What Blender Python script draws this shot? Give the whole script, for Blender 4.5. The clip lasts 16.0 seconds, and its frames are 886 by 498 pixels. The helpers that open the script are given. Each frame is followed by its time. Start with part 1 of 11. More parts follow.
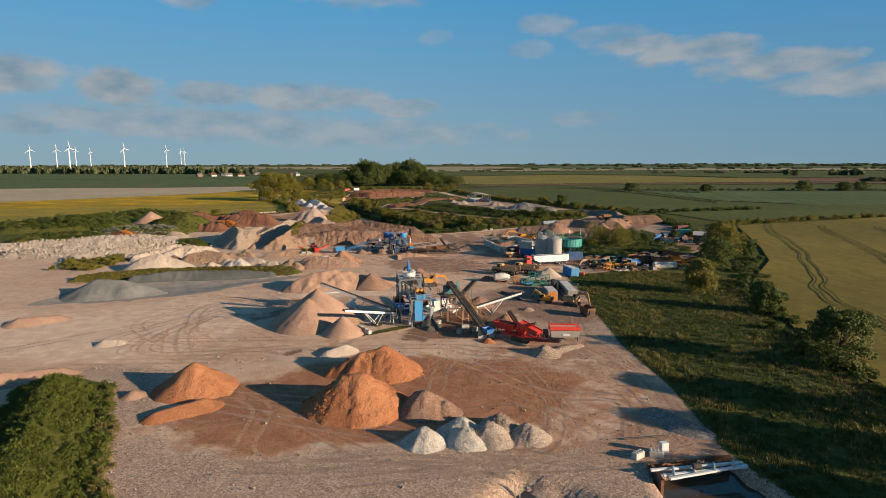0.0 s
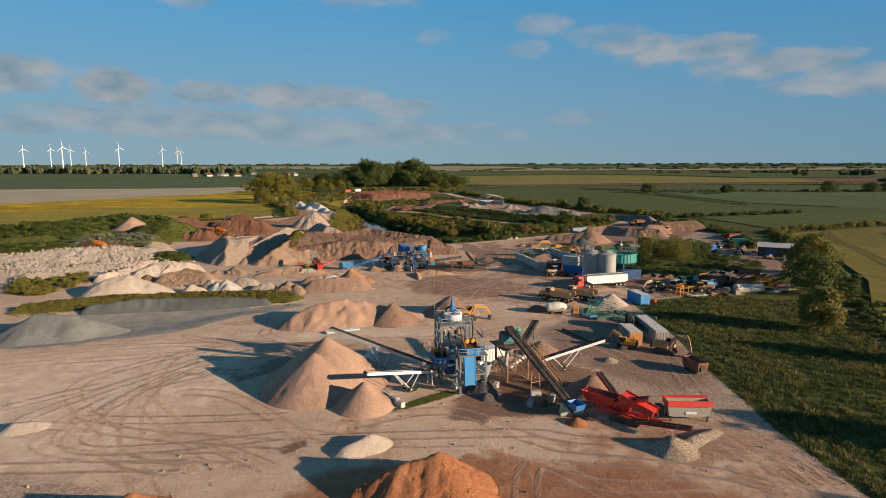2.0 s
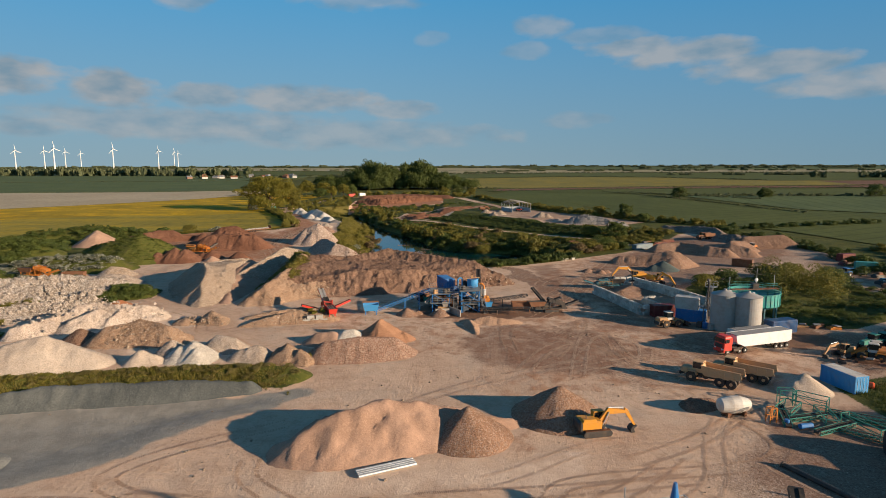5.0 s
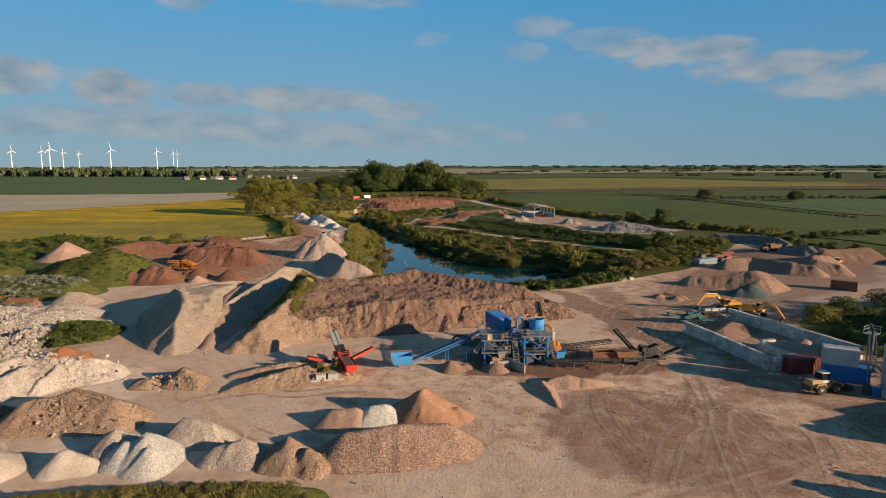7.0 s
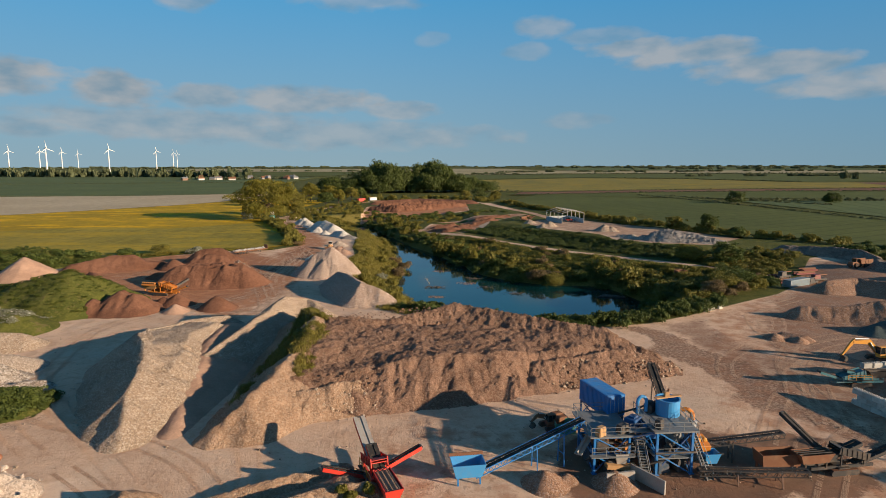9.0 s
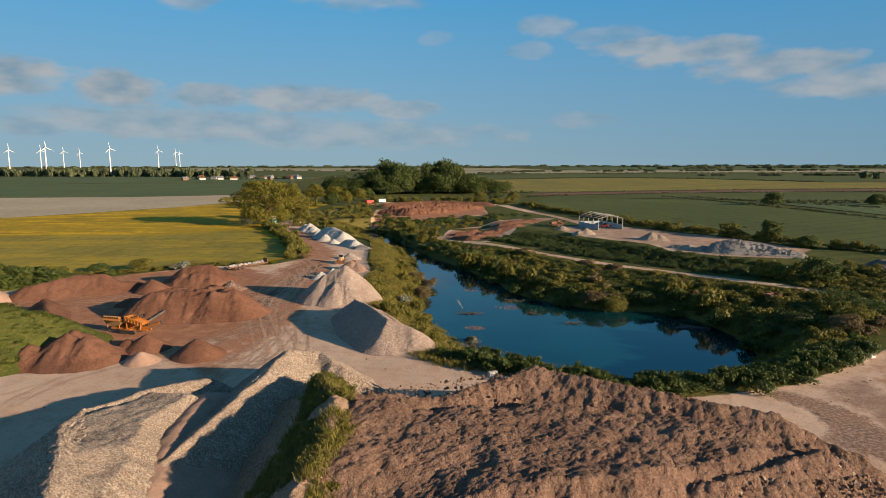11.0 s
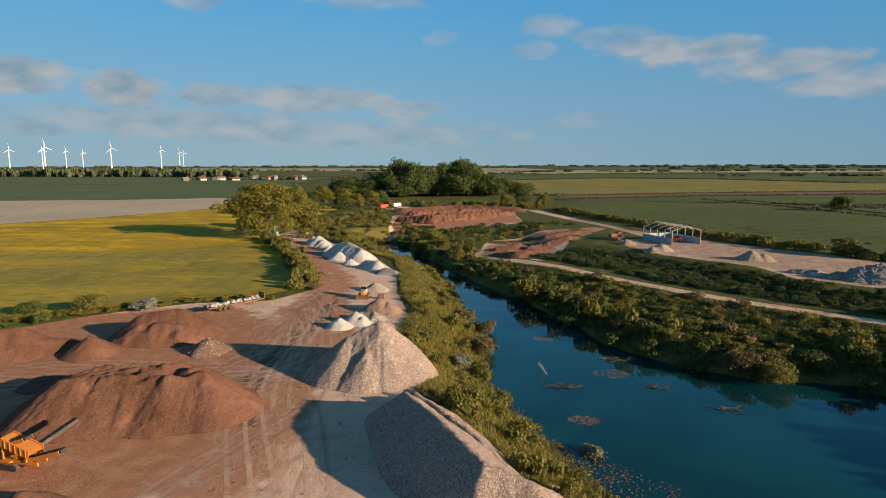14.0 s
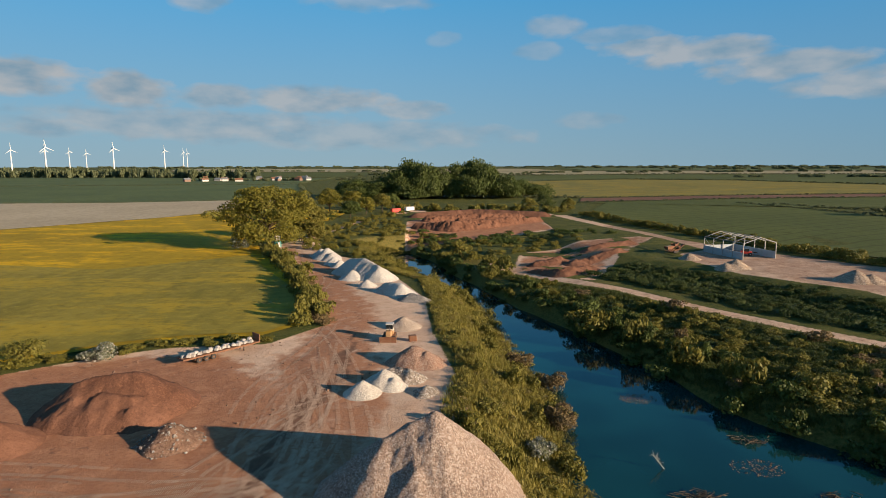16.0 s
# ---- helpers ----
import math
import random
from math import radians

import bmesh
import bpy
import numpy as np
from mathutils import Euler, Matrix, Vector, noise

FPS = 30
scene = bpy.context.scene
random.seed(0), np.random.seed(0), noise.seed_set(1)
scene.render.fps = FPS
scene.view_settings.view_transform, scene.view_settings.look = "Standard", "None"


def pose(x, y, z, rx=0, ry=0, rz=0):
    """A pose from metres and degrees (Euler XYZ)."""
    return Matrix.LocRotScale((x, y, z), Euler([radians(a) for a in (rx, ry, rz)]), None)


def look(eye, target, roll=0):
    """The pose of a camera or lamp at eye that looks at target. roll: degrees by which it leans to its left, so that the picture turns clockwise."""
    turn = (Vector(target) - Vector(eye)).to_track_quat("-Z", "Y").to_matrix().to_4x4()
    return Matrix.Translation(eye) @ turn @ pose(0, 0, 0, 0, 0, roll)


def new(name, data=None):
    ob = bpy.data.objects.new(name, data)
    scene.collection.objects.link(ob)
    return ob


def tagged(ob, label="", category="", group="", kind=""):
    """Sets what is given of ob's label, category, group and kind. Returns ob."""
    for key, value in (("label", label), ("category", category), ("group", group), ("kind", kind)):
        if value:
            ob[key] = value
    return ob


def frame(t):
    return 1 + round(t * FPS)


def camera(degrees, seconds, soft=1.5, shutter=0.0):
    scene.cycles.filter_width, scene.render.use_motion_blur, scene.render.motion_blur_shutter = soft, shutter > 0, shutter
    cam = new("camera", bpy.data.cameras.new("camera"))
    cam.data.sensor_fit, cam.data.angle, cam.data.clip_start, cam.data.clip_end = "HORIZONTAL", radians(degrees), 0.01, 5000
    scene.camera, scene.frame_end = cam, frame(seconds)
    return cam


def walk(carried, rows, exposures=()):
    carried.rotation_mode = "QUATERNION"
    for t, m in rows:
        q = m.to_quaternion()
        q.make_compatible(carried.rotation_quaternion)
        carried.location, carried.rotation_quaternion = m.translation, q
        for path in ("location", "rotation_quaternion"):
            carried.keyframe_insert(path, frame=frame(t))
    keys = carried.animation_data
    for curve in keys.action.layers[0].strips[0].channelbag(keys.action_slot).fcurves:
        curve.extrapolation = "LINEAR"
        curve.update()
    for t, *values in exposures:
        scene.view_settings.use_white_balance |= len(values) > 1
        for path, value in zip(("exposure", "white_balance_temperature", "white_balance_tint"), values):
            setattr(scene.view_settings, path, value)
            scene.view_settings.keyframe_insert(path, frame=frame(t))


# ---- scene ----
cam = camera(73.7, 16.0, soft=0.9)
PATH = [
    (0.0, pose(0.00, 0.00, 34.0, 81.641, 0.13, -0.035)),
    (1.0, pose(-4.64, 17.96, 34.0, 81.611, 0.13, -0.132)),
    (2.0, pose(-9.28, 35.92, 34.0, 81.604, 0.13, -0.245)),
    (3.0, pose(-13.92, 53.88, 34.0, 81.655, 0.13, -0.326)),
    (4.0, pose(-18.56, 71.85, 34.0, 81.724, 0.13, -0.375)),
    (5.0, pose(-23.20, 89.81, 34.0, 81.765, 0.13, -0.399)),
    (6.0, pose(-27.83, 107.77, 34.0, 81.791, 0.13, -0.407)),
    (7.0, pose(-32.47, 125.73, 34.0, 81.811, 0.13, -0.402)),
    (8.0, pose(-37.11, 143.69, 34.0, 81.824, 0.13, -0.385)),
    (9.0, pose(-41.74, 161.66, 34.0, 81.823, 0.13, -0.331)),
    (10.0, pose(-46.38, 179.62, 34.0, 81.798, 0.13, -0.211)),
    (11.0, pose(-51.01, 197.58, 34.0, 81.763, 0.13, -0.059)),
    (12.0, pose(-55.65, 215.54, 34.0, 81.745, 0.13, 0.078)),
    (13.0, pose(-60.28, 233.51, 34.0, 81.743, 0.13, 0.199)),
    (14.0, pose(-64.92, 251.47, 34.0, 81.753, 0.13, 0.351)),
    (15.0, pose(-69.55, 269.43, 34.0, 81.781, 0.13, 0.561)),
    (16.0, pose(-74.19, 287.39, 34.0, 81.808, 0.13, 0.741)),
]
walk(cam, PATH, exposures=[(0.0, 0.70), (4.0, 0.70), (8.0, 0.74), (11.0, 0.82), (13.0, 0.86), (16.0, 0.86)])

# ---- sky and sun ----
SUN_EL, SUN_AZ = radians(14.0), math.atan2(0.91, -0.42)
world = bpy.data.worlds.new("sky")
scene.world = world
world.use_nodes = True
wn, wl = world.node_tree.nodes, world.node_tree.links
wn.clear()


def wmath(op, a, b=None, clamp=False):
    nd = wn.new("ShaderNodeMath")
    nd.operation, nd.use_clamp = op, clamp
    for k, v in enumerate((a, b)):
        if v is None:
            continue
        if isinstance(v, (int, float)):
            nd.inputs[k].default_value = v
        else:
            wl.new(v, nd.inputs[k])
    return nd.outputs[0]


sky = wn.new("ShaderNodeTexSky")
sky.sky_type, sky.sun_disc = "NISHITA", False
sky.sun_elevation, sky.sun_rotation = SUN_EL, SUN_AZ
sky.air_density, sky.dust_density, sky.ozone_density, sky.altitude = 1.0, 0.2, 4.0, 50.0
coord = wn.new("ShaderNodeTexCoord")
sep = wn.new("ShaderNodeSeparateXYZ")
wl.new(coord.outputs["Generated"], sep.inputs[0])
azim = wmath("ARCTAN2", sep.outputs[0], sep.outputs[1])
elev = wmath("ARCSINE", sep.outputs[2])
plane = wn.new("ShaderNodeCombineXYZ")
wl.new(wmath("MULTIPLY", azim, 17.0), plane.inputs[0])
wl.new(wmath("MULTIPLY", elev, 38.0), plane.inputs[1])
puff = wn.new("ShaderNodeTexNoise")
puff.inputs["Scale"].default_value, puff.inputs["Detail"].default_value, puff.inputs["Roughness"].default_value = 1.0, 5.0, 0.5
wl.new(plane.outputs[0], puff.inputs["Vector"])
wobble = wmath("MULTIPLY", wmath("SUBTRACT", puff.outputs["Fac"], 0.46), 2.6)
# clouds: azimuth, elevation, half width, half height (degrees), thickness
CLOUDS = [
    (-36.0, 6.9, 6.3, 1.44, 0.98), (-27.9, 6.1, 4.2, 1.69, 1), (-20.8, 5.9, 3.78, 1.19, 0.8), (-12.4, 5.9, 7.98, 1.31, 0.86), (-3.5, 5.0, 3.78, 0.94, 0.69),
    (-24.0, 3.5, 17.32, 1.44, 0.69), (-8.7, 2.7, 16.8, 1.44, 0.57), (17.5, 10.1, 5.2, 0.95, 0.8), (22.5, 9.4, 6.2, 1.35, 0.86), (28.5, 7.9, 6.6, 1.35, 0.86), (35.0, 6.3, 7.0, 1.3, 0.8), (9.6, 12.3, 2.73, 1.06, 0.57),
    (15.3, 11.2, 3.99, 0.88, 0.46), (8.1, 10.2, 2.52, 0.81, 0.4), (-22.3, 13.8, 2.73, 1.12, 0.63), (-8.1, 14.7, 6.93, 1.12, 0.52), (12.8, 3.9, 3.15, 0.81, 0.4),
    (-0.8, 11.4, 1.68, 0.75, 0.29), (75.0, 12.0, 18.9, 3.75, 0.92), (-95.0, 13.0, 23.1, 3.75, 0.92), (150.0, 15.0, 31.5, 5.0, 0.92), (-150.0, 24.0, 27.3, 5.0, 0.8)]
cover = None
for a, e, w, h, thick in CLOUDS:
    u = wmath("MULTIPLY", wmath("SUBTRACT", azim, radians(a)), 1 / radians(w))
    v = wmath("MULTIPLY", wmath("SUBTRACT", elev, radians(e)), 1 / radians(h))
    r2 = wmath("ADD", wmath("MULTIPLY", u, u), wmath("MULTIPLY", v, v))
    body = wmath("ADD", wmath("SUBTRACT", 1.0, r2), wobble)
    body = wmath("MULTIPLY", wmath("MULTIPLY", body, 1.35, True), thick)
    cover = body if cover is None else wmath("MAXIMUM", cover, body)
soft = wn.new("ShaderNodeTexNoise")
soft.inputs["Scale"].default_value, soft.inputs["Detail"].default_value = 0.9, 4.0
wl.new(plane.outputs[0], soft.inputs["Vector"])
tint = wn.new("ShaderNodeMix")
tint.data_type = "RGBA"
tint.inputs[6].default_value, tint.inputs[7].default_value = (1.75, 2.6, 3.3, 1), (3.45, 3.6, 3.75, 1)
wl.new(wmath("MULTIPLY", wmath("SUBTRACT", soft.outputs["Fac"], 0.33), 3.4, True), tint.inputs[0])
veil = wn.new("ShaderNodeMix")
veil.data_type = "RGBA"
wl.new(wmath("MULTIPLY", cover, 0.95), veil.inputs[0])
cool = wn.new("ShaderNodeMix")
cool.data_type, cool.blend_type = "RGBA", "MULTIPLY"
cool.inputs[0].default_value = 1.0
cool.inputs[7].default_value = (0.64, 0.80, 0.82, 1)
wl.new(sky.outputs[0], cool.inputs[6])
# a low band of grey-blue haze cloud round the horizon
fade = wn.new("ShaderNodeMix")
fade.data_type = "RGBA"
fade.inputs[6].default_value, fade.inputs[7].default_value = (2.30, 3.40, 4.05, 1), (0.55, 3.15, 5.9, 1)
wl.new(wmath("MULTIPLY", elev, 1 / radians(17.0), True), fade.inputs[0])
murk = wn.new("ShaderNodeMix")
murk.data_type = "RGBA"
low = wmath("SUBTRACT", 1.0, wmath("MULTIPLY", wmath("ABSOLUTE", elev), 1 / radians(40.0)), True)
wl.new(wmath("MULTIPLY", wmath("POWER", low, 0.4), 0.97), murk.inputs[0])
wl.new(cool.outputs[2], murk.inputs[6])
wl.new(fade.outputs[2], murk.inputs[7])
# the blue deepens towards a right angle from the sun
deep = wn.new("ShaderNodeMix")
deep.data_type, deep.blend_type = "RGBA", "MULTIPLY"
deep.inputs[7].default_value = (0.72, 0.82, 0.88, 1)
off_sun = wmath("MULTIPLY", wmath("ABSOLUTE", wmath("SUBTRACT", azim, radians(40.0))), 1 / radians(48.0))
wl.new(wmath("SUBTRACT", 1.0, off_sun, True), deep.inputs[0])
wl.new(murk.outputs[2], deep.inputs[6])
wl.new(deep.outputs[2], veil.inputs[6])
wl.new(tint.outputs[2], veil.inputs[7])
back = wn.new("ShaderNodeBackground")
back.inputs["Strength"].default_value = 0.068
wl.new(veil.outputs[2], back.inputs[0])
wout = wn.new("ShaderNodeOutputWorld")
wl.new(back.outputs[0], wout.inputs[0])

sun = new("sun", bpy.data.lights.new("sun", "SUN"))
sun.data.energy, sun.data.angle, sun.data.color = 5.0, radians(0.6), (1.0, 0.785, 0.565)
sun.matrix_world = look((0, 0, 0), (-0.91 * math.cos(SUN_EL), 0.42 * math.cos(SUN_EL), -math.sin(SUN_EL)))

# ---- materials ----
class Nodes:
    """A short hand for node materials."""

    def __init__(self, name):
        self.mat = bpy.data.materials.new(name)
        self.mat.use_nodes = True
        self.n, self.l = self.mat.node_tree.nodes, self.mat.node_tree.links
        self.bsdf = self.n["Principled BSDF"]
        self.pos = self.n.new("ShaderNodeNewGeometry")

    def put(self, v, socket):
        if isinstance(v, (int, float)):
            socket.default_value = v
        elif isinstance(v, tuple):
            socket.default_value = (*v, 1)[:4] if len(socket.default_value) == 4 else v
        else:
            self.l.new(v, socket)

    def noise(self, scale, detail=4.0, rough=0.55, stretch=None, kind="ShaderNodeTexNoise", out=0, turn=0.0):
        t = self.n.new(kind)
        t.inputs["Scale"].default_value = scale
        if kind == "ShaderNodeTexNoise":
            t.inputs["Detail"].default_value, t.inputs["Roughness"].default_value = detail, rough
        src = self.pos.outputs["Position"]
        if stretch or turn:
            m = self.n.new("ShaderNodeMapping")
            m.inputs["Scale"].default_value = stretch or (1, 1, 1)
            m.inputs["Rotation"].default_value = (0, 0, turn)
            self.l.new(src, m.inputs[0])
            src = m.outputs[0]
        self.l.new(src, t.inputs["Vector"])
        return t.outputs[out]

    def math(self, op, a, b=0.0, clamp=False):
        m = self.n.new("ShaderNodeMath")
        m.operation, m.use_clamp = op, clamp
        self.put(a, m.inputs[0])
        self.put(b, m.inputs[1])
        return m.outputs[0]

    def band(self, v, lo, hi):
        m = self.n.new("ShaderNodeMapRange")
        m.interpolation_type = "SMOOTHSTEP"
        self.put(v, m.inputs[0])
        m.inputs[1].default_value, m.inputs[2].default_value = lo, hi
        return m.outputs[0]

    def mix(self, fac, a, b):
        m = self.n.new("ShaderNodeMix")
        m.data_type = "RGBA"
        self.put(fac, m.inputs[0])
        self.put(a, m.inputs[6])
        self.put(b, m.inputs[7])
        return m.outputs[2]

    def attr(self, name):
        a = self.n.new("ShaderNodeAttribute")
        a.attribute_name = name
        return a.outputs["Fac"]

    def island(self):
        return self.pos.outputs["Random Per Island"]

    def bump(self, h, strength, dist, then=None):
        b = self.n.new("ShaderNodeBump")
        b.inputs["Strength"].default_value, b.inputs["Distance"].default_value = strength, dist
        self.put(h, b.inputs["Height"])
        if then is not None:
            self.l.new(then, b.inputs["Normal"])
        return b.outputs[0]

    def done(self, color, rough=0.8, metal=0.0, normal=None, spec=0.3):
        self.put(color, self.bsdf.inputs["Base Color"])
        self.put(rough, self.bsdf.inputs["Roughness"])
        self.put(metal, self.bsdf.inputs["Metallic"])
        self.bsdf.inputs["Specular IOR Level"].default_value = spec
        if normal is not None:
            self.l.new(normal, self.bsdf.inputs["Normal"])
        return self.mat


def shade(c, k):
    return tuple(min(1.0, v * k) for v in c)


def loose(name, dark, light, grain=3.0, contrast=0.5, bump=0.5, stones=0.0, stone_color=(0.6, 0.52, 0.45)):
    """Sand, gravel or soil: broad tone, clods, single stones and rills."""
    s = Nodes(name)
    big = s.noise(0.16, 3.0)
    mid = s.noise(0.9, 8.0, 0.68)
    fine = s.noise(grain * 1.5, 5.0, 0.72)
    fleck = s.noise(5.5, kind="ShaderNodeTexVoronoi", out=1)
    tone = s.n.new("ShaderNodeSeparateColor")
    s.l.new(fleck, tone.inputs[0])
    col = s.mix(s.band(big, 0.3, 0.7), shade(dark, 0.92), light)
    col = s.mix(s.math("MULTIPLY", s.band(mid, 0.40, 0.64), contrast), col, shade(dark, 0.88))
    col = s.mix(s.math("MULTIPLY", s.band(fine, 0.52, 0.68), 0.5), col, shade(light, 1.22))
    col = s.mix(s.math("MULTIPLY", s.band(fine, 0.46, 0.34), 0.5), col, shade(dark, 0.66))
    col = s.mix(s.math("MULTIPLY", s.band(tone.outputs[1], 0.55, 1.0), 0.22 + 0.2 * stones), col, shade(light, 1.25))
    col = s.mix(s.math("MULTIPLY", s.band(tone.outputs[2], 0.6, 1.0), 0.22 + 0.3 * stones), col, shade(dark, 0.6))
    b = s.bump(mid, 0.45 * bump, 0.6)
    b = s.bump(s.noise(2.4, 7.0, 0.7), 0.5 * bump, 0.3, b)
    b = s.bump(fine, 0.6 * bump, 0.10, b)
    if stones:
        size = 2.2 + 1.15 * grain
        speck = s.noise(size, kind="ShaderNodeTexVoronoi", out=1)
        sepc = s.n.new("ShaderNodeSeparateColor")
        s.l.new(speck, sepc.inputs[0])
        col = s.mix(s.math("MULTIPLY", s.band(sepc.outputs[0], 0.45, 0.9), min(1.0, 1.3 * stones)), col, stone_color)
        col = s.mix(s.math("MULTIPLY", s.band(sepc.outputs[1], 0.6, 0.95), min(1.0, 1.3 * stones)), col, shade(dark, 0.5))
        cell = s.noise(size, kind="ShaderNodeTexVoronoi")
        b = s.bump(s.band(cell, 0.75, 0.05), min(1.0, 0.35 + 0.7 * stones) * min(1.0, bump), 0.09, b)
    return s.done(col, 0.95, normal=b, spec=0.12)


SAND = loose("sand_pale", (0.36, 0.225, 0.155), (0.47, 0.30, 0.212), 5.0, 0.35, 0.6)
SAND_ORANGE = loose("sand_orange", (0.39, 0.15, 0.068), (0.535, 0.24, 0.115), 4.0, 0.45, 1.4)
SAND_BROWN = loose("sand_brown", (0.24, 0.135, 0.085), (0.38, 0.22, 0.14), 4.0, 0.5, 1.2, 0.2)
SAND_WHITE = loose("sand_white", (0.47, 0.37, 0.285), (0.60, 0.49, 0.385), 4.0, 0.4, 0.8, 0.15)
GRAVEL_PINK = loose("gravel_pink", (0.30, 0.165, 0.11), (0.44, 0.26, 0.18), 5.0, 0.3, 1.2, 0.55, (0.58, 0.44, 0.34))
GRAVEL_TAN = loose("gravel_tan", (0.34, 0.24, 0.165), (0.46, 0.34, 0.24), 4.6, 0.35, 1.2, 0.6, (0.62, 0.52, 0.42))
GRAVEL_ROAD = loose("gravel_pinkish_grey", (0.36, 0.25, 0.19), (0.49, 0.355, 0.275), 4.2, 0.3, 1.5, 0.55, (0.66, 0.55, 0.46))
TRACKED_SAND = loose("tracked_sand", (0.40, 0.25, 0.165), (0.52, 0.34, 0.23), 3.0, 0.5, 1.2)
SAND_RUST = loose("sand_rust", (0.29, 0.15, 0.088), (0.42, 0.228, 0.135), 4.0, 0.35, 0.8)
GRAVEL_PALE = loose("gravel_pale", (0.39, 0.30, 0.23), (0.52, 0.41, 0.32), 5.0, 0.3, 1.2, 0.5, (0.68, 0.57, 0.47))
CHALK = loose("crushed_white_stone", (0.52, 0.45, 0.37), (0.67, 0.60, 0.51), 5.0, 0.35, 1.2, 0.4, (0.85, 0.80, 0.70))
WHITE_ROCK = loose("pinkish_white_rock", (0.44, 0.34, 0.265), (0.60, 0.49, 0.40), 2.5, 0.5, 1.6, 0.3, (0.72, 0.62, 0.53))
LIMESTONE = loose("limestone_chip", (0.47, 0.42, 0.36), (0.60, 0.55, 0.48), 3.0, 0.35, 0.9, 0.25, (0.76, 0.72, 0.66))
EARTH_TAN = loose("tan_earth", (0.30, 0.185, 0.115), (0.44, 0.285, 0.185), 2.5, 0.5, 1.5, 0.25, (0.55, 0.43, 0.32))
SOIL = loose("brown_overburden", (0.185, 0.105, 0.070), (0.30, 0.178, 0.12), 2.5, 0.6, 1.6, 0.25, (0.42, 0.30, 0.22))
RED_SOIL = loose("red_soil", (0.138, 0.063, 0.038), (0.215, 0.104, 0.064), 2.0, 0.35, 0.9)
RUBBLE_BROWN = loose("brown_rubble", (0.17, 0.125, 0.095), (0.29, 0.215, 0.165), 2.2, 0.5, 1.8, 0.5, (0.46, 0.39, 0.33))
RUBBLE = loose("mixed_rubble", (0.30, 0.235, 0.18), (0.46, 0.38, 0.31), 2.2, 0.5, 1.8, 0.6, (0.66, 0.60, 0.53))
SILT = loose("grey_silt", (0.17, 0.172, 0.158), (0.25, 0.245, 0.222), 3.0, 0.4, 0.5)
GREY_STONE = loose("grey_stone", (0.26, 0.23, 0.20), (0.38, 0.34, 0.30), 3.0, 0.4, 1.4, 0.5, (0.46, 0.42, 0.38))
DARK_STONE = loose("dark_road_planings", (0.085, 0.072, 0.066), (0.15, 0.125, 0.11), 2.2, 0.4, 1.2, 0.3, (0.22, 0.19, 0.17))
PRINT_DARK = loose("pressed_sand", (0.54, 0.36, 0.243), (0.62, 0.425, 0.29), 4.0, 0.4, 0.3)
PRINT_DAMP = loose("damp_pressed_sand", (0.46, 0.295, 0.195), (0.53, 0.345, 0.232), 4.0, 0.4, 0.3)
PRINT_PALE = loose("dried_sand", (0.58, 0.41, 0.29), (0.66, 0.47, 0.335), 4.0, 0.4, 0.3)
SILT_DARK = loose("wet_grey_silt", (0.085, 0.092, 0.088), (0.135, 0.14, 0.13), 3.0, 0.4, 0.5)
TEAL_STONE = loose("blue_grey_chip", (0.075, 0.095, 0.09), (0.115, 0.14, 0.132), 3.0, 0.3, 0.8)


def paint(name, color, rough=0.45, metal=0.0, wear=0.35, dirt=(0.25, 0.17, 0.11), rust=False):
    """Painted or bare metal and plastic with dust and chips."""
    s = Nodes(name)
    big, fine = s.noise(0.9, 5.0, 0.65), s.noise(9.0, 4.0, 0.7)
    col = s.mix(s.math("MULTIPLY", s.band(big, 0.42, 0.72), wear), color, dirt)
    col = s.mix(s.math("MULTIPLY", s.band(fine, 0.52, 0.75), wear * 0.7), col, (0.14, 0.06, 0.03) if rust else shade(color, 0.55))
    r = s.math("ADD", s.math("MULTIPLY", big, 0.35), rough - 0.1)
    return s.done(col, r, metal, s.bump(fine, 0.15, 0.02), 0.4)


STEEL = paint("galvanised_steel", (0.48, 0.50, 0.51), 0.45, 0.55, 0.25)
GREY_STEEL = paint("grey_painted_steel", (0.20, 0.215, 0.22), 0.5, 0.2, 0.35)
DARK_STEEL = paint("dark_steel", (0.055, 0.052, 0.05), 0.55, 0.3, 0.4)
RUSTY = paint("rusty_steel", (0.19, 0.085, 0.045), 0.75, 0.15, 0.45, (0.28, 0.17, 0.10), True)
BROWN_STEEL = paint("brown_primer_steel", (0.20, 0.12, 0.085), 0.65, 0.1, 0.4)
RUBBER = paint("black_rubber", (0.022, 0.021, 0.020), 0.8, 0.0, 0.3)
TYRE = paint("dusty_tyre", (0.035, 0.032, 0.030), 0.85, 0.0, 0.55, (0.18, 0.13, 0.09))
BLUE = paint("blue_paint", (0.025, 0.17, 0.43), 0.42, 0.0, 0.25)
BLUE_DARK = paint("dark_blue_paint", (0.015, 0.075, 0.20), 0.42, 0.0, 0.3)
BLUE_LIGHT = paint("light_blue_paint", (0.05, 0.27, 0.55), 0.42, 0.0, 0.2)
RED = paint("red_paint", (0.62, 0.045, 0.028), 0.4, 0.0, 0.2)
DEEP_RED = paint("maroon_paint", (0.16, 0.025, 0.022), 0.5, 0.0, 0.3)
ORANGE = paint("orange_paint", (0.58, 0.20, 0.03), 0.45, 0.0, 0.3, rust=True)
YELLOW = paint("machine_yellow", (0.62, 0.27, 0.03), 0.42, 0.0, 0.3, rust=True)
OCHRE = paint("faded_ochre_paint", (0.44, 0.25, 0.11), 0.55, 0.0, 0.45, rust=True)
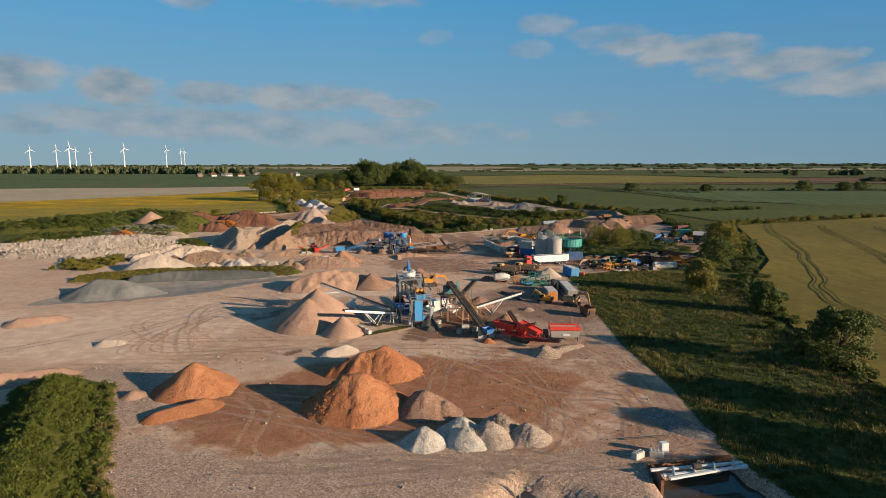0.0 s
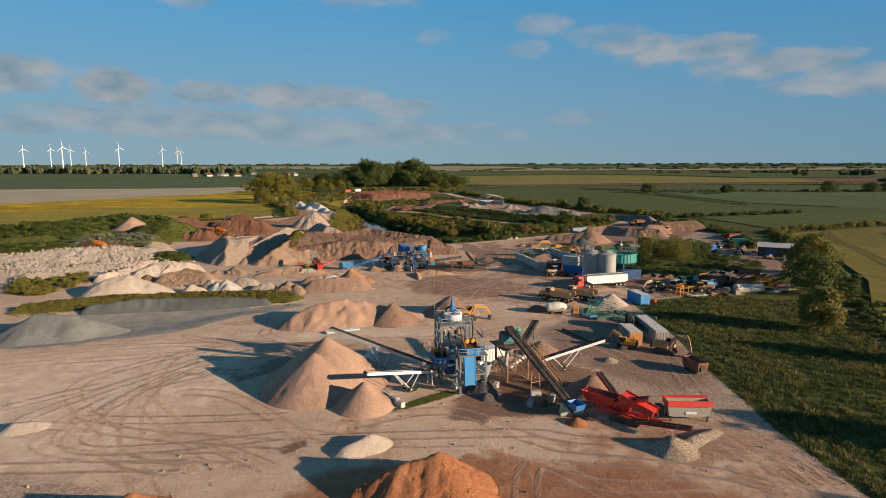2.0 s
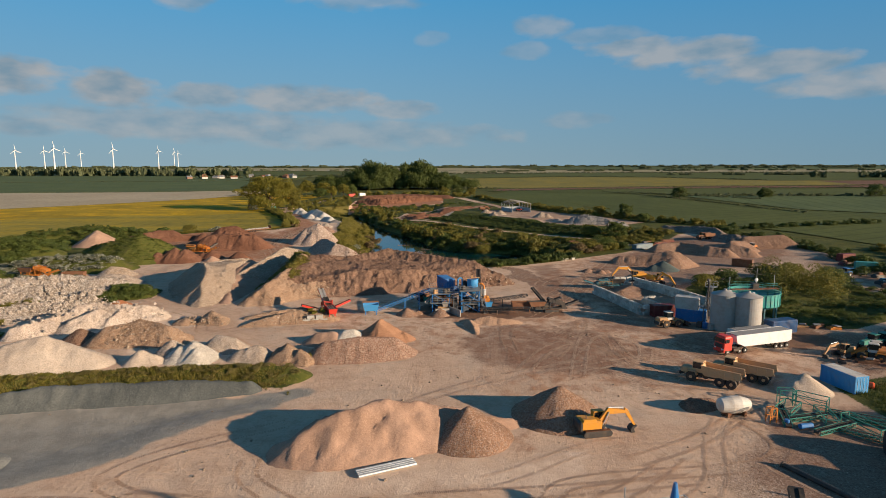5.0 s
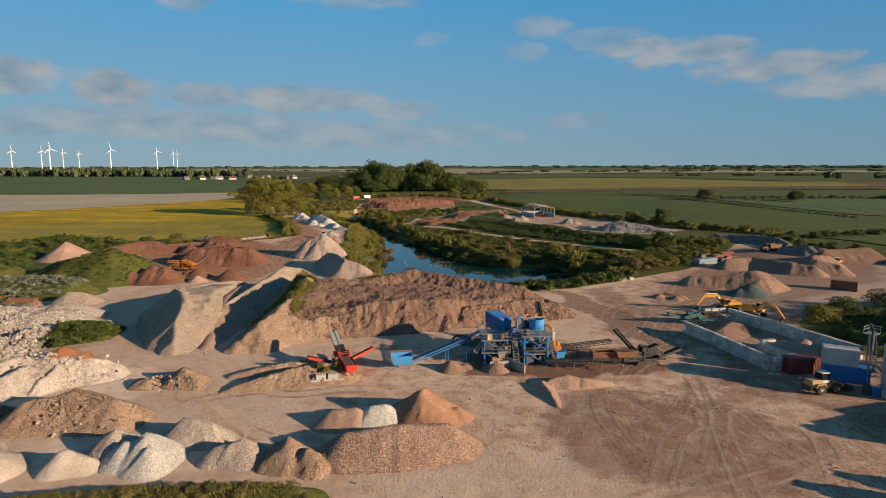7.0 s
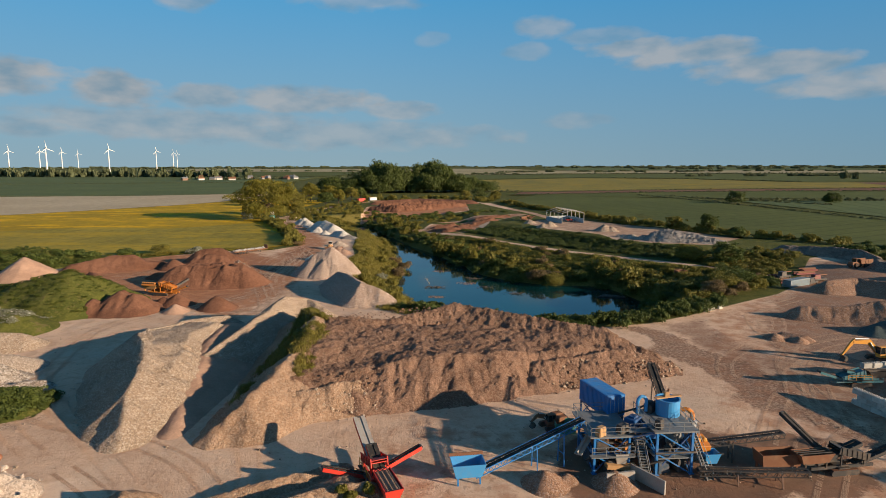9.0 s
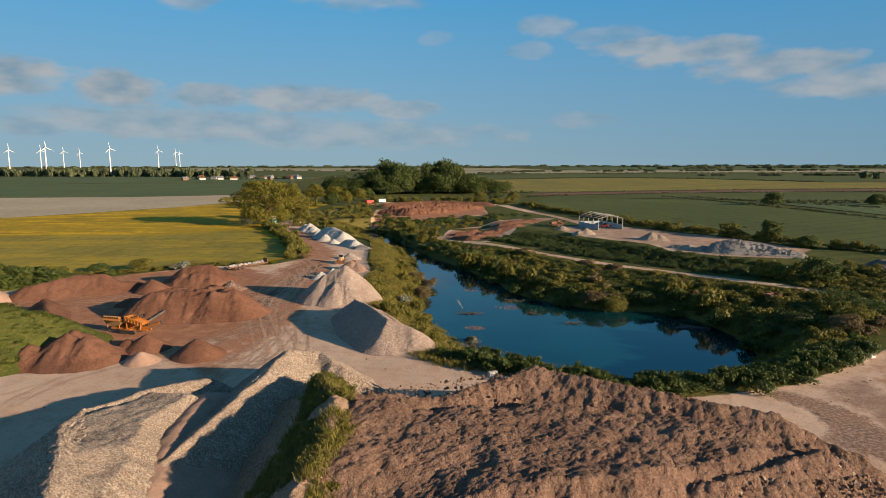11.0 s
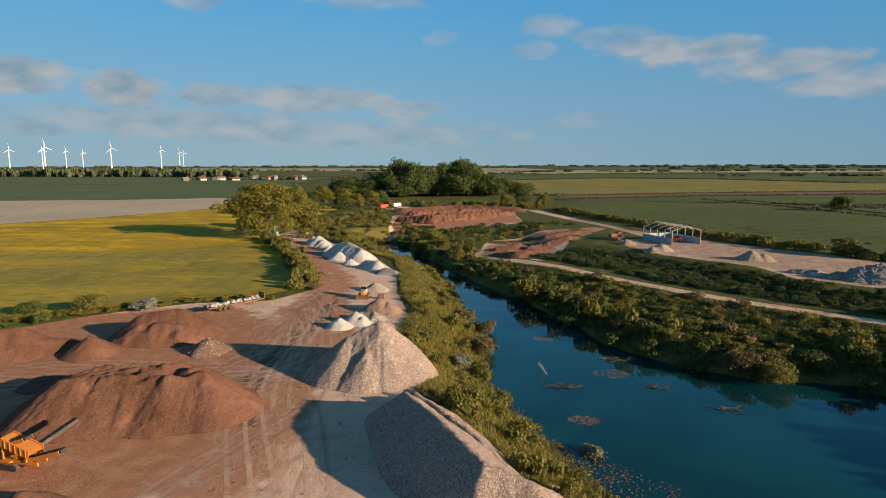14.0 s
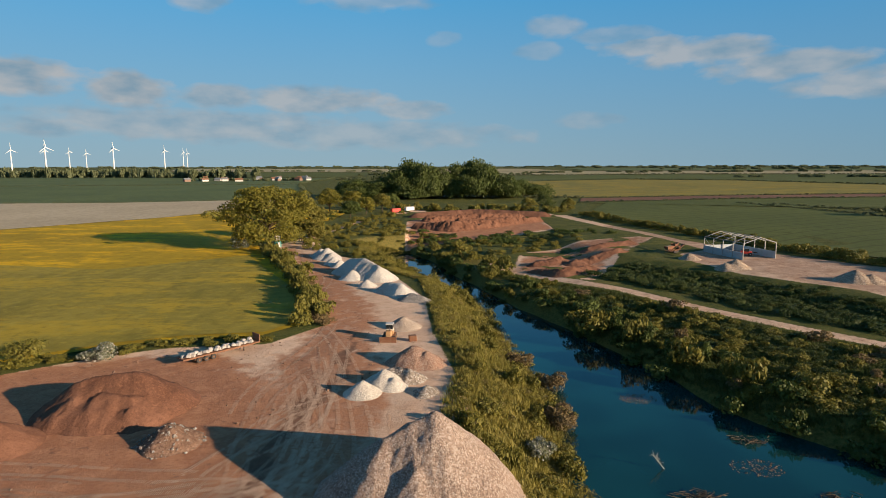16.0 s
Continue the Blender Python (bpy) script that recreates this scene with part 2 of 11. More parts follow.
GREEN = paint("plant_green", (0.03, 0.22, 0.17), 0.5, 0.0, 0.35)
TEAL = paint("teal_paint", (0.045, 0.30, 0.27), 0.45, 0.0, 0.3)
TEAL_DARK = paint("petrol_blue_paint", (0.05, 0.17, 0.20), 0.5, 0.0, 0.35)
DUSTY = paint("dusty_yellow_paint", (0.56, 0.34, 0.17), 0.65, 0.0, 0.6, (0.50, 0.34, 0.22), True)
WHITE = paint("white_paint", (0.74, 0.73, 0.70), 0.4, 0.0, 0.2)
OFF_WHITE = paint("weathered_white_paint", (0.55, 0.52, 0.47), 0.55, 0.0, 0.4, rust=True)
GREY = paint("grey_paint", (0.33, 0.31, 0.28), 0.55, 0.0, 0.4, rust=True)
SILO = paint("grey_steel_silo", (0.36, 0.345, 0.32), 0.55, 0.15, 0.3)
FRAME_GREY = paint("dull_grey_frame", (0.30, 0.29, 0.27), 0.6, 0.1, 0.3)
BLUE_GREY_OLD = paint("faded_blue_grey", (0.22, 0.28, 0.31), 0.6, 0.0, 0.4)
PANEL_GREY = paint("grey_wall_panel", (0.34, 0.37, 0.39), 0.6, 0.0, 0.2)
DARK_PLANT = paint("dark_blue_plant_steel", (0.03, 0.055, 0.085), 0.6, 0.2, 0.5)
PLANK = paint("weathered_timber", (0.42, 0.37, 0.30), 0.8, 0.0, 0.4)
PALE_CONCRETE = loose("pale_concrete", (0.50, 0.47, 0.41), (0.62, 0.59, 0.52), 4.0, 0.3, 0.3)


def block_mat():
    s = Nodes("block_concrete")
    info = s.n.new("ShaderNodeObjectInfo")
    col = s.mix(info.outputs["Random"], (0.36, 0.345, 0.31), (0.58, 0.55, 0.49))
    col = s.mix(s.math("MULTIPLY", s.band(s.noise(1.3, 5.0, 0.65), 0.42, 0.7), 0.5), col, (0.27, 0.235, 0.19))
    return s.done(col, 0.9, normal=s.bump(s.noise(6.0, 4.0, 0.7), 0.4, 0.03), spec=0.2)


BLOCK_GREY = block_mat()
BAGS = paint("white_plastic_sacks", (0.36, 0.33, 0.30), 0.5, 0.0, 0.5)
PLASTIC_RED = paint("orange_red_plastic", (0.70, 0.10, 0.03), 0.4, 0.0, 0.1)


def glass_mat():
    s = Nodes("dark_cab_glass")
    return s.done((0.015, 0.02, 0.022), 0.06, 0.0, None, 0.6)


GLASS = glass_mat()


def leaf(name, a, b, c=None, through_light=0.25):
    s = Nodes(name)
    rnd = s.island()
    info = s.n.new("ShaderNodeObjectInfo")
    col = s.mix(rnd, a, b)
    col = s.mix(s.math("MULTIPLY", info.outputs["Random"], 0.5), col, shade(a, 0.7))
    if c:
        col = s.mix(s.band(rnd, 0.88, 0.9), col, c)
    clump = s.noise(0.35, 3.0)
    col = s.mix(s.math("MULTIPLY", s.band(clump, 0.45, 0.7), 0.45), col, shade(b, 1.25))
    mat = s.done(col, 0.62, 0.0, None, 0.25)
    tr = s.n.new("ShaderNodeBsdfTranslucent")
    s.l.new(col, tr.inputs[0])
    mx = s.n.new("ShaderNodeMixShader")
    mx.inputs[0].default_value = through_light
    out = s.n["Material Output"]
    s.l.new(s.bsdf.outputs[0], mx.inputs[1])
    s.l.new(tr.outputs[0], mx.inputs[2])
    s.l.new(mx.outputs[0], out.inputs[0])
    return mat


LEAF = leaf("leaf_green", (0.058, 0.082, 0.016), (0.105, 0.128, 0.026))
LEAF_OLIVE = leaf("leaf_olive", (0.132, 0.125, 0.021), (0.217, 0.185, 0.033))
LEAF_GOLD = leaf("leaf_gold", (0.13, 0.125, 0.016), (0.22, 0.185, 0.024))
MOUND_GRASS = leaf("mound_grass", (0.070, 0.092, 0.014), (0.115, 0.130, 0.020))
LEAF_DARK = leaf("leaf_dark", (0.040, 0.060, 0.015), (0.074, 0.097, 0.023))
# paler, greyer leaf colour: distance haze painted into far trees and hedges
LEAF_FAR_HAZED = leaf("leaf_far_hazed", (0.095, 0.115, 0.055), (0.14, 0.155, 0.072))
LEAF_PINK = leaf("leaf_dry_pink", (0.13, 0.095, 0.04), (0.21, 0.145, 0.065))
LEAF_BLOSSOM = leaf("leaf_blossom", (0.09, 0.10, 0.04), (0.30, 0.30, 0.22), (0.62, 0.60, 0.54))
GRASS = leaf("grass_blade", (0.052, 0.074, 0.014), (0.10, 0.108, 0.022))
GRASS_DRY = leaf("grass_dry", (0.15, 0.13, 0.035), (0.25, 0.20, 0.065))
LEAF_BANK = leaf("leaf_bank_golden", (0.175, 0.16, 0.032), (0.29, 0.235, 0.05))
BARK = loose("bark", (0.085, 0.06, 0.04), (0.15, 0.11, 0.075), 6.0, 0.4, 0.8)


def ground_mat():
    s = Nodes("quarry_floor")
    big, mid = s.noise(0.045, 4.0), s.noise(0.35, 5.0, 0.62)
    fine = s.noise(7.0, 4.0, 0.7)
    patch = s.noise(0.13, 5.0, 0.6)
    col = s.mix(s.band(big, 0.32, 0.68), (0.585, 0.392, 0.266), (0.69, 0.485, 0.338))
    col = s.mix(s.math("MULTIPLY", s.band(mid, 0.42, 0.68), 0.45), col, (0.41, 0.245, 0.155))
    col = s.mix(s.math("MULTIPLY", s.band(patch, 0.50, 0.66), 0.55), col, (0.60, 0.45, 0.33))
    # wheel tracks: bundles of lines that sweep round the yard
    lanes = []
    for k, (size, dense, turn) in enumerate(((0.016, 150.0, 0.3), (0.028, 75.0, 1.2), (0.05, 60.0, 2.1))):
        path = s.noise(size, 1.0, 0.4, (1.0, 0.8, 1.0), turn=turn)
        line = s.n.new("ShaderNodeTexNoise")
        line.noise_dimensions = "1D"
        line.inputs["Scale"].default_value, line.inputs["Detail"].default_value, line.inputs["Roughness"].default_value = dense, 3.0, 0.7
        s.l.new(path, line.inputs["W"])
        lanes.append((line.outputs["Fac"], s.band(s.noise(0.06 + 0.02 * k, 4.0, 0.6, turn=turn + 0.7), 0.53, 0.68)))
    for (line, where), tone in zip(lanes, ((0.27, 0.15, 0.095), (0.24, 0.135, 0.085), (0.29, 0.17, 0.11))):
        col = s.mix(s.math("MULTIPLY", s.math("MULTIPLY", s.band(line, 0.54, 0.66), where), 0.2), col, tone)
        col = s.mix(s.math("MULTIPLY", s.math("MULTIPLY", s.band(line, 0.46, 0.34), where), 0.22), col, (0.66, 0.48, 0.345))
    clod = s.noise(2.1, 8.0, 0.74)
    col = s.mix(s.math("MULTIPLY", s.band(clod, 0.52, 0.68), 0.5), col, (0.36, 0.21, 0.135))
    col = s.mix(s.math("MULTIPLY", s.band(clod, 0.46, 0.34), 0.45), col, (0.72, 0.54, 0.40))
    ruts = s.noise(0.5, 5.0, 0.7, (3.2, 0.32, 1), turn=radians(-18))
    ruts2 = s.noise(0.5, 5.0, 0.7, (0.35, 2.6, 1), turn=radians(14))
    # gravel apron
    cellc = s.noise(6.0, kind="ShaderNodeTexVoronoi", out=1)
    sc = s.n.new("ShaderNodeSeparateColor")
    s.l.new(cellc, sc.inputs[0])
    gcol = s.mix(s.band(mid, 0.35, 0.65), (0.36, 0.24, 0.168), (0.47, 0.325, 0.23))
    gcol = s.mix(s.math("MULTIPLY", s.band(sc.outputs[0], 0.5, 0.9), 0.8), gcol, (0.64, 0.49, 0.375))
    gcol = s.mix(s.math("MULTIPLY", s.band(sc.outputs[1], 0.6, 0.95), 0.7), gcol, (0.17, 0.11, 0.075))
    edge = s.math("MULTIPLY", s.math("SUBTRACT", mid, 0.5), 0.9)
    col = s.mix(s.math("MULTIPLY", s.band(s.math("ADD", s.attr("gravel"), s.math("MULTIPLY", edge, 1.8)), 0.3, 0.7), 0.95), col, gcol)
    # red sand; damp soil, whose mask also darkens ground lying in shade
    rcol = s.mix(s.band(mid, 0.35, 0.7), (0.34, 0.152, 0.08), (0.455, 0.228, 0.125))
    rcol = s.mix(s.math("MULTIPLY", s.band(clod, 0.5, 0.66), 0.5), rcol, (0.20, 0.09, 0.053))
    rcol = s.mix(s.math("MULTIPLY", s.band(clod, 0.46, 0.34), 0.4), rcol, (0.48, 0.28, 0.175))
    col = s.mix(s.band(s.math("ADD", s.attr("red"), s.math("MULTIPLY", edge, 1.6)), 0.3, 0.9), col, rcol)
    dcol = s.mix(s.band(mid, 0.35, 0.7), (0.15, 0.075, 0.048), (0.24, 0.13, 0.085))
    wet_shaded = s.math("ADD", s.attr("damp"), s.math("MULTIPLY", s.math("SUBTRACT", clod, 0.5), 0.8))
    col = s.mix(s.math("MULTIPLY", s.band(s.math("ADD", wet_shaded, edge), 0.25, 1.1), 0.75), col, dcol)
    # wet stains; the same dark brown also paints shade near heaps and machines
    wcol = s.mix(s.band(mid, 0.35, 0.7), (0.13, 0.07, 0.045), (0.23, 0.12, 0.075))
    col = s.mix(s.math("MULTIPLY", s.band(s.math("ADD", s.attr("wet_shaded"), s.math("MULTIPLY", s.math("SUBTRACT", clod, 0.5), 1.2)), 0.3, 0.75), 0.85), col, wcol)
    splash = s.math("MULTIPLY", s.band(s.noise(0.62, 4.0, 0.6), 0.60, 0.66), s.band(s.math("ADD", s.attr("red"), s.attr("damp")), 0.25, 0.6))
    col = s.mix(s.math("MULTIPLY", splash, 0.6), col, (0.20, 0.105, 0.068))
    pcol = s.mix(s.band(mid, 0.35, 0.7), (0.66, 0.47, 0.335), (0.76, 0.57, 0.415))
    col = s.mix(s.band(s.math("ADD", s.attr("pale"), edge), 0.35, 0.75), col, pcol)
    scol = s.mix(s.band(mid, 0.3, 0.7), (0.25, 0.23, 0.195), (0.34, 0.31, 0.26))
    col = s.mix(s.band(s.math("ADD", s.attr("silt"), s.math("MULTIPLY", edge, 0.5)), 0.35, 0.65), col, scol)
    # turf
    tuft = s.noise(1.6, 5.0, 0.7)
    vcol = s.mix(s.band(s.noise(0.16, 4.0), 0.35, 0.68), (0.048, 0.066, 0.015), (0.095, 0.098, 0.022))
    vcol = s.mix(s.band(tuft, 0.46, 0.7), vcol, (0.135, 0.12, 0.034))
    vcol = s.mix(s.math("MULTIPLY", s.band(s.noise(0.07, 4.0), 0.55, 0.75), 0.4), vcol, (0.24, 0.18, 0.06))
    vcol = s.mix(s.math("MULTIPLY", s.attr("dry"), s.band(tuft, 0.3, 0.6)), vcol, (0.21, 0.165, 0.045))
    veg = s.band(s.math("ADD", s.attr("grass"), s.math("MULTIPLY", s.math("SUBTRACT", tuft, 0.5), 0.8)), 0.4, 0.6)
    col = s.mix(veg, col, vcol)
    b = s.bump(mid, 0.3, 0.5)
    b = s.bump(clod, 0.55, 0.22, b)
    for line, where in lanes:
        b = s.bump(s.math("MULTIPLY", line, where), 0.25, 0.12, b)
    b = s.bump(s.math("ADD", ruts, ruts2), 0.22, 0.15, b)
    b = s.bump(s.math("MULTIPLY", tuft, s.attr("grass")), 0.5, 0.8, b)
    b = s.bump(fine, 0.6, 0.07, b)
    return s.done(col, 0.95, normal=b, spec=0.12)


GROUND = ground_mat()


def turf_mat():
    s = Nodes("rough_turf")
    tuft = s.noise(1.8, 5.0, 0.7)
    col = s.mix(s.band(s.noise(0.2, 4.0), 0.35, 0.68), (0.058, 0.070, 0.015), (0.098, 0.102, 0.022))
    col = s.mix(s.band(tuft, 0.46, 0.7), col, (0.135, 0.125, 0.034))
    col = s.mix(s.math("MULTIPLY", s.band(s.noise(0.5, 5.0), 0.58, 0.7), 0.5), col, (0.15, 0.11, 0.055))
    return s.done(col, 0.95, normal=s.bump(tuft, 0.6, 0.4), spec=0.1)


TURF = turf_mat()


def field(name, a, b, c=None, row=0.0, turn=0.0, mow=0.5):
    s = Nodes(name)
    col = s.mix(s.band(s.noise(0.012, 4.0), 0.35, 0.65), a, b)
    streak = s.noise(0.16, 5.0, 0.65, (1.0, 0.16, 1), turn=turn)
    col = s.mix(s.math("MULTIPLY", s.band(streak, 0.45, 0.68), mow), col, shade(a, 0.68))
    if c:
        col = s.mix(s.band(s.noise(0.05, 6.0, 0.75, (0.4, 1.0, 1)), 0.47, 0.60), col, c)
    mottle = s.noise(0.3, 9.0, 0.72)
    col = s.mix(s.math("MULTIPLY", s.band(mottle, 0.5, 0.66), 0.5), col, shade(a, 0.62))
    col = s.mix(s.math("MULTIPLY", s.band(mottle, 0.48, 0.34), 0.45), col, shade(b, 1.3))
    if row:
        w = s.n.new("ShaderNodeTexWave")
        w.inputs["Scale"].default_value, w.inputs["Distortion"].default_value = row, 0.6
        m = s.n.new("ShaderNodeMapping")
        m.inputs["Rotation"].default_value = (0, 0, turn)
        s.l.new(s.pos.outputs["Position"], m.inputs[0])
        s.l.new(m.outputs[0], w.inputs[0])
        col = s.mix(s.math("MULTIPLY", s.band(w.outputs["Fac"], 0.9, 1.0), 0.45), col, shade(a, 0.45))
    return s.done(col, 0.9, normal=s.bump(s.noise(2.2, 4.0, 0.7), 0.5, 0.3), spec=0.1)


MEADOW_YELLOW = field("buttercup_meadow", (0.30, 0.205, 0.016), (0.40, 0.27, 0.018), (0.68, 0.40, 0.012), mow=0.3)
PASTURE = field("cut_pasture", (0.24, 0.195, 0.034), (0.33, 0.255, 0.045), (0.40, 0.28, 0.03), mow=0.6)
FALLOW = field("bare_tan_field", (0.42, 0.34, 0.225), (0.48, 0.39, 0.26), None, 0.0, 0.3, 0.25)
WHEAT = field("young_wheat", (0.088, 0.104, 0.030), (0.110, 0.124, 0.034), None, 0.028, radians(62), 0.3)
WHEAT_DARK = field("dark_wheat", (0.095, 0.125, 0.050), (0.120, 0.148, 0.056), None, 0.02, radians(15), 0.3)
BARLEY = field("ripening_barley", (0.175, 0.140, 0.032), (0.235, 0.182, 0.042), None, 0.0, radians(70), 0.5)
RAPE = field("flowering_rape", (0.175, 0.16, 0.045), (0.22, 0.19, 0.05), (0.30, 0.215, 0.035), mow=0.3)
PLOUGH = field("ploughed_red_soil", (0.16, 0.085, 0.055), (0.20, 0.11, 0.07), None, 0.0, 0.1, 0.4)
TRAMLINE = field("crushed_barley", (0.075, 0.07, 0.022), (0.11, 0.095, 0.03), None, mow=0.3)
STRAW = field("pale_far_field", (0.30, 0.26, 0.15), (0.36, 0.31, 0.18), None, mow=0.3)


def water_mat(name, color, rough):
    s = Nodes(name)
    ripple = s.noise(1.4, 3.0, 0.6, (1, 1.6, 1))
    calm = s.noise(0.05, 2.0)
    return s.done(s.mix(s.band(calm, 0.4, 0.6), color, shade(color, 1.5)), rough, 0.0, s.bump(ripple, 0.06, 0.06), 0.25)


WATER = water_mat("river_water", (0.003, 0.027, 0.028), 0.04)
MUDDY = water_mat("muddy_water", (0.045, 0.034, 0.022), 0.06)

# ---- mesh tools ----


def lattice(ix, iy, seed):
    n = (ix * 374761393 + iy * 668265263 + seed * 974711) & 0x7FFFFFFF
    n = ((n ^ (n >> 13)) * 1274126177) & 0x7FFFFFFF
    return ((n ^ (n >> 16)) & 0xFFFF) / 65535.0


def vnoise(x, y, seed=0):
    """Smooth value noise in 0..1 on arrays."""
    ix, iy = np.floor(x).astype(np.int64), np.floor(y).astype(np.int64)
    fx, fy = x - ix, y - iy
    fx, fy = fx * fx * (3 - 2 * fx), fy * fy * (3 - 2 * fy)
    a, b = lattice(ix, iy, seed), lattice(ix + 1, iy, seed)
    c, d = lattice(ix, iy + 1, seed), lattice(ix + 1, iy + 1, seed)
    return (a * (1 - fx) + b * fx) * (1 - fy) + (c * (1 - fx) + d * fx) * fy


def fbm(x, y, seed=0, octaves=4):
    total, amp, norm = 0.0, 1.0, 0.0
    for k in range(octaves):
        total = total + amp * vnoise(x * 2.03**k, y * 2.03**k, seed + 17 * k)
        norm, amp = norm + amp, amp * 0.5
    return total / norm - 0.5


def seg_dist(x, y, p, q):
    """Distance from points to the segment p-q, and how far along it."""
    dx, dy = q[0] - p[0], q[1] - p[1]
    t = np.clip(((x - p[0]) * dx + (y - p[1]) * dy) / max(1e-9, dx * dx + dy * dy), 0, 1)
    return np.hypot(x - p[0] - t * dx, y - p[1] - t * dy), t


def line_dist(x, y, pts):
    return np.min([seg_dist(x, y, p, q)[0] for p, q in zip(pts, pts[1:])], axis=0)


def inside(x, y, poly):
    hit = np.zeros(np.shape(x), bool)
    for (x1, y1), (x2, y2) in zip(poly, poly[1:] + poly[:1]):
        cross = ((y1 > y) != (y2 > y)) & (x < (x2 - x1) * (y - y1) / (y2 - y1 + 1e-12) + x1)
        hit ^= cross
    return hit


def signed(x, y, poly):
    """Distance to a polygon's edge, negative inside."""
    d = line_dist(x, y, poly + poly[:1])
    return np.where(inside(x, y, poly), -d, d)


def ramp(v, lo, hi):
    t = np.clip((v - lo) / (hi - lo), 0, 1)
    return t * t * (3 - 2 * t)


def grid_mesh(name, X, Y, Z, keep=None, smooth=True):
    """A mesh on a grid of points; keep masks its vertices."""
    ny, nx = X.shape
    idx = np.arange(nx * ny).reshape(ny, nx)
    quads = np.stack([idx[:-1, :-1], idx[:-1, 1:], idx[1:, 1:], idx[1:, :-1]], -1).reshape(-1, 4)
    co = np.stack([X, Y, Z], -1).reshape(-1, 3)
    if keep is not None:
        quads = quads[keep.reshape(-1)[quads].any(1)]
        used, inv = np.unique(quads, return_inverse=True)
        co, quads = co[used], inv.reshape(-1, 4)
    else:
        used = np.arange(nx * ny)
    me = bpy.data.meshes.new(name)
    me.vertices.add(len(co))
    me.vertices.foreach_set("co", co.astype(np.float32).ravel())
    me.loops.add(quads.size)
    me.loops.foreach_set("vertex_index", quads.astype(np.int32).ravel())
    me.polygons.add(len(quads))
    me.polygons.foreach_set("loop_start", np.arange(0, quads.size, 4, dtype=np.int32))
    me.polygons.foreach_set("use_smooth", np.full(len(quads), smooth))
    me.update(calc_edges=True)
    return me, used


class Shape:
    """Collects simple solids into one mesh."""

    def __init__(self):
        self.v, self.f = [], []

    def add(self, verts, faces):
        k = len(self.v)
        self.v += [tuple(p) for p in verts]
        self.f += [tuple(i + k for i in f) for f in faces]
        return self

    def box(self, c, s, rz=0.0, rx=0.0, ry=0.0, taper=1.0, bevel=0.0):
        """A box with its centre c and size s; taper narrows its top; bevel chamfers its upright edges and top."""
        m = Euler((rx, ry, rz)).to_matrix()
        hx, hy, hz = s[0] / 2, s[1] / 2, s[2] / 2
        if bevel:
            b = min(bevel, hx * 0.9, hy * 0.9, hz * 0.9)
            ring = [(hx - b, -hy), (hx, -hy + b), (hx, hy - b), (hx - b, hy), (-hx + b, hy), (-hx, hy - b), (-hx, -hy + b), (-hx + b, -hy)]
            rings = [[(x, y, -hz) for x, y in ring], [(x * taper, y * taper, hz - b) for x, y in ring],
                     [(x * taper * (1 - b / hx), y * taper * (1 - b / hy), hz) for x, y in ring]]
            pts = [p for r in rings for p in r]
            faces = [tuple(range(7, -1, -1)), tuple(range(16, 24))]
            for k in (0, 8):
                faces += [(k + i, k + (i + 1) % 8, k + 8 + (i + 1) % 8, k + 8 + i) for i in range(8)]
        else:
            pts = [(sx * hx * (taper if sz > 0 else 1), sy * hy * (taper if sz > 0 else 1), sz * hz) for sz in (-1, 1) for sy in (-1, 1) for sx in (-1, 1)]
            faces = [(0, 2, 3, 1), (4, 5, 7, 6), (0, 1, 5, 4), (2, 6, 7, 3), (0, 4, 6, 2), (1, 3, 7, 5)]
        return self.add([m @ Vector(p) + Vector(c) for p in pts], faces)

    def beam(self, p, q, w, h=None, up=(0, 0, 1)):
        """A straight square bar from p to q."""
        p, q, h = Vector(p), Vector(q), h or w
        d = (q - p).normalized()
        u = Vector(up)
        if abs(d.dot(u)) > 0.97:
            u = Vector((0, 1, 0))
        a = d.cross(u).normalized()
        b = a.cross(d).normalized()
        pts = [e + a * sx * w / 2 + b * sy * h / 2 for e in (p, q) for sx, sy in ((-1, -1), (1, -1), (1, 1), (-1, 1))]
        return self.add(pts, [(0, 1, 2, 3), (7, 6, 5, 4), (0, 4, 5, 1), (1, 5, 6, 2), (2, 6, 7, 3), (3, 7, 4, 0)])

    def tube(self, p, q, r, r2=None, n=10, caps=True):
        p, q, r2 = Vector(p), Vector(q), r if r2 is None else r2
        d = (q - p).normalized()
        a = d.cross(Vector((0, 0, 1)) if abs(d.z) < 0.9 else Vector((1, 0, 0))).normalized()
        b = d.cross(a)
        pts = [e + (a * math.cos(t) + b * math.sin(t)) * rr for e, rr in ((p, r), (q, r2)) for t in [2 * math.pi * k / n for k in range(n)]]
        faces = [(k, (k + 1) % n, n + (k + 1) % n, n + k) for k in range(n)]
        if caps:
            faces += [tuple(range(n - 1, -1, -1)), tuple(range(n, 2 * n))]
        return self.add(pts, faces)

    def pipe(self, pts, r, n=8):
        for p, q in zip(pts, pts[1:]):
            self.tube(p, q, r, None, n)
        return self

    def turned(self, c, prof, n=24, axis="z"):
        """A solid of revolution about an upright axis (or along x or y): prof holds (radius, height)."""
        pts = []
        for r, z in prof:
            for k in range(n):
                t = 2 * math.pi * k / n
                x, y = r * math.cos(t), r * math.sin(t)
                pts.append({"z": (x, y, z), "y": (x, z, y), "x": (z, x, y)}[axis])
        faces = [(i * n + k, i * n + (k + 1) % n, (i + 1) * n + (k + 1) % n, (i + 1) * n + k) for i in range(len(prof) - 1) for k in range(n)]
        faces += [tuple(range(n - 1, -1, -1)), tuple(range((len(prof) - 1) * n, len(prof) * n))]
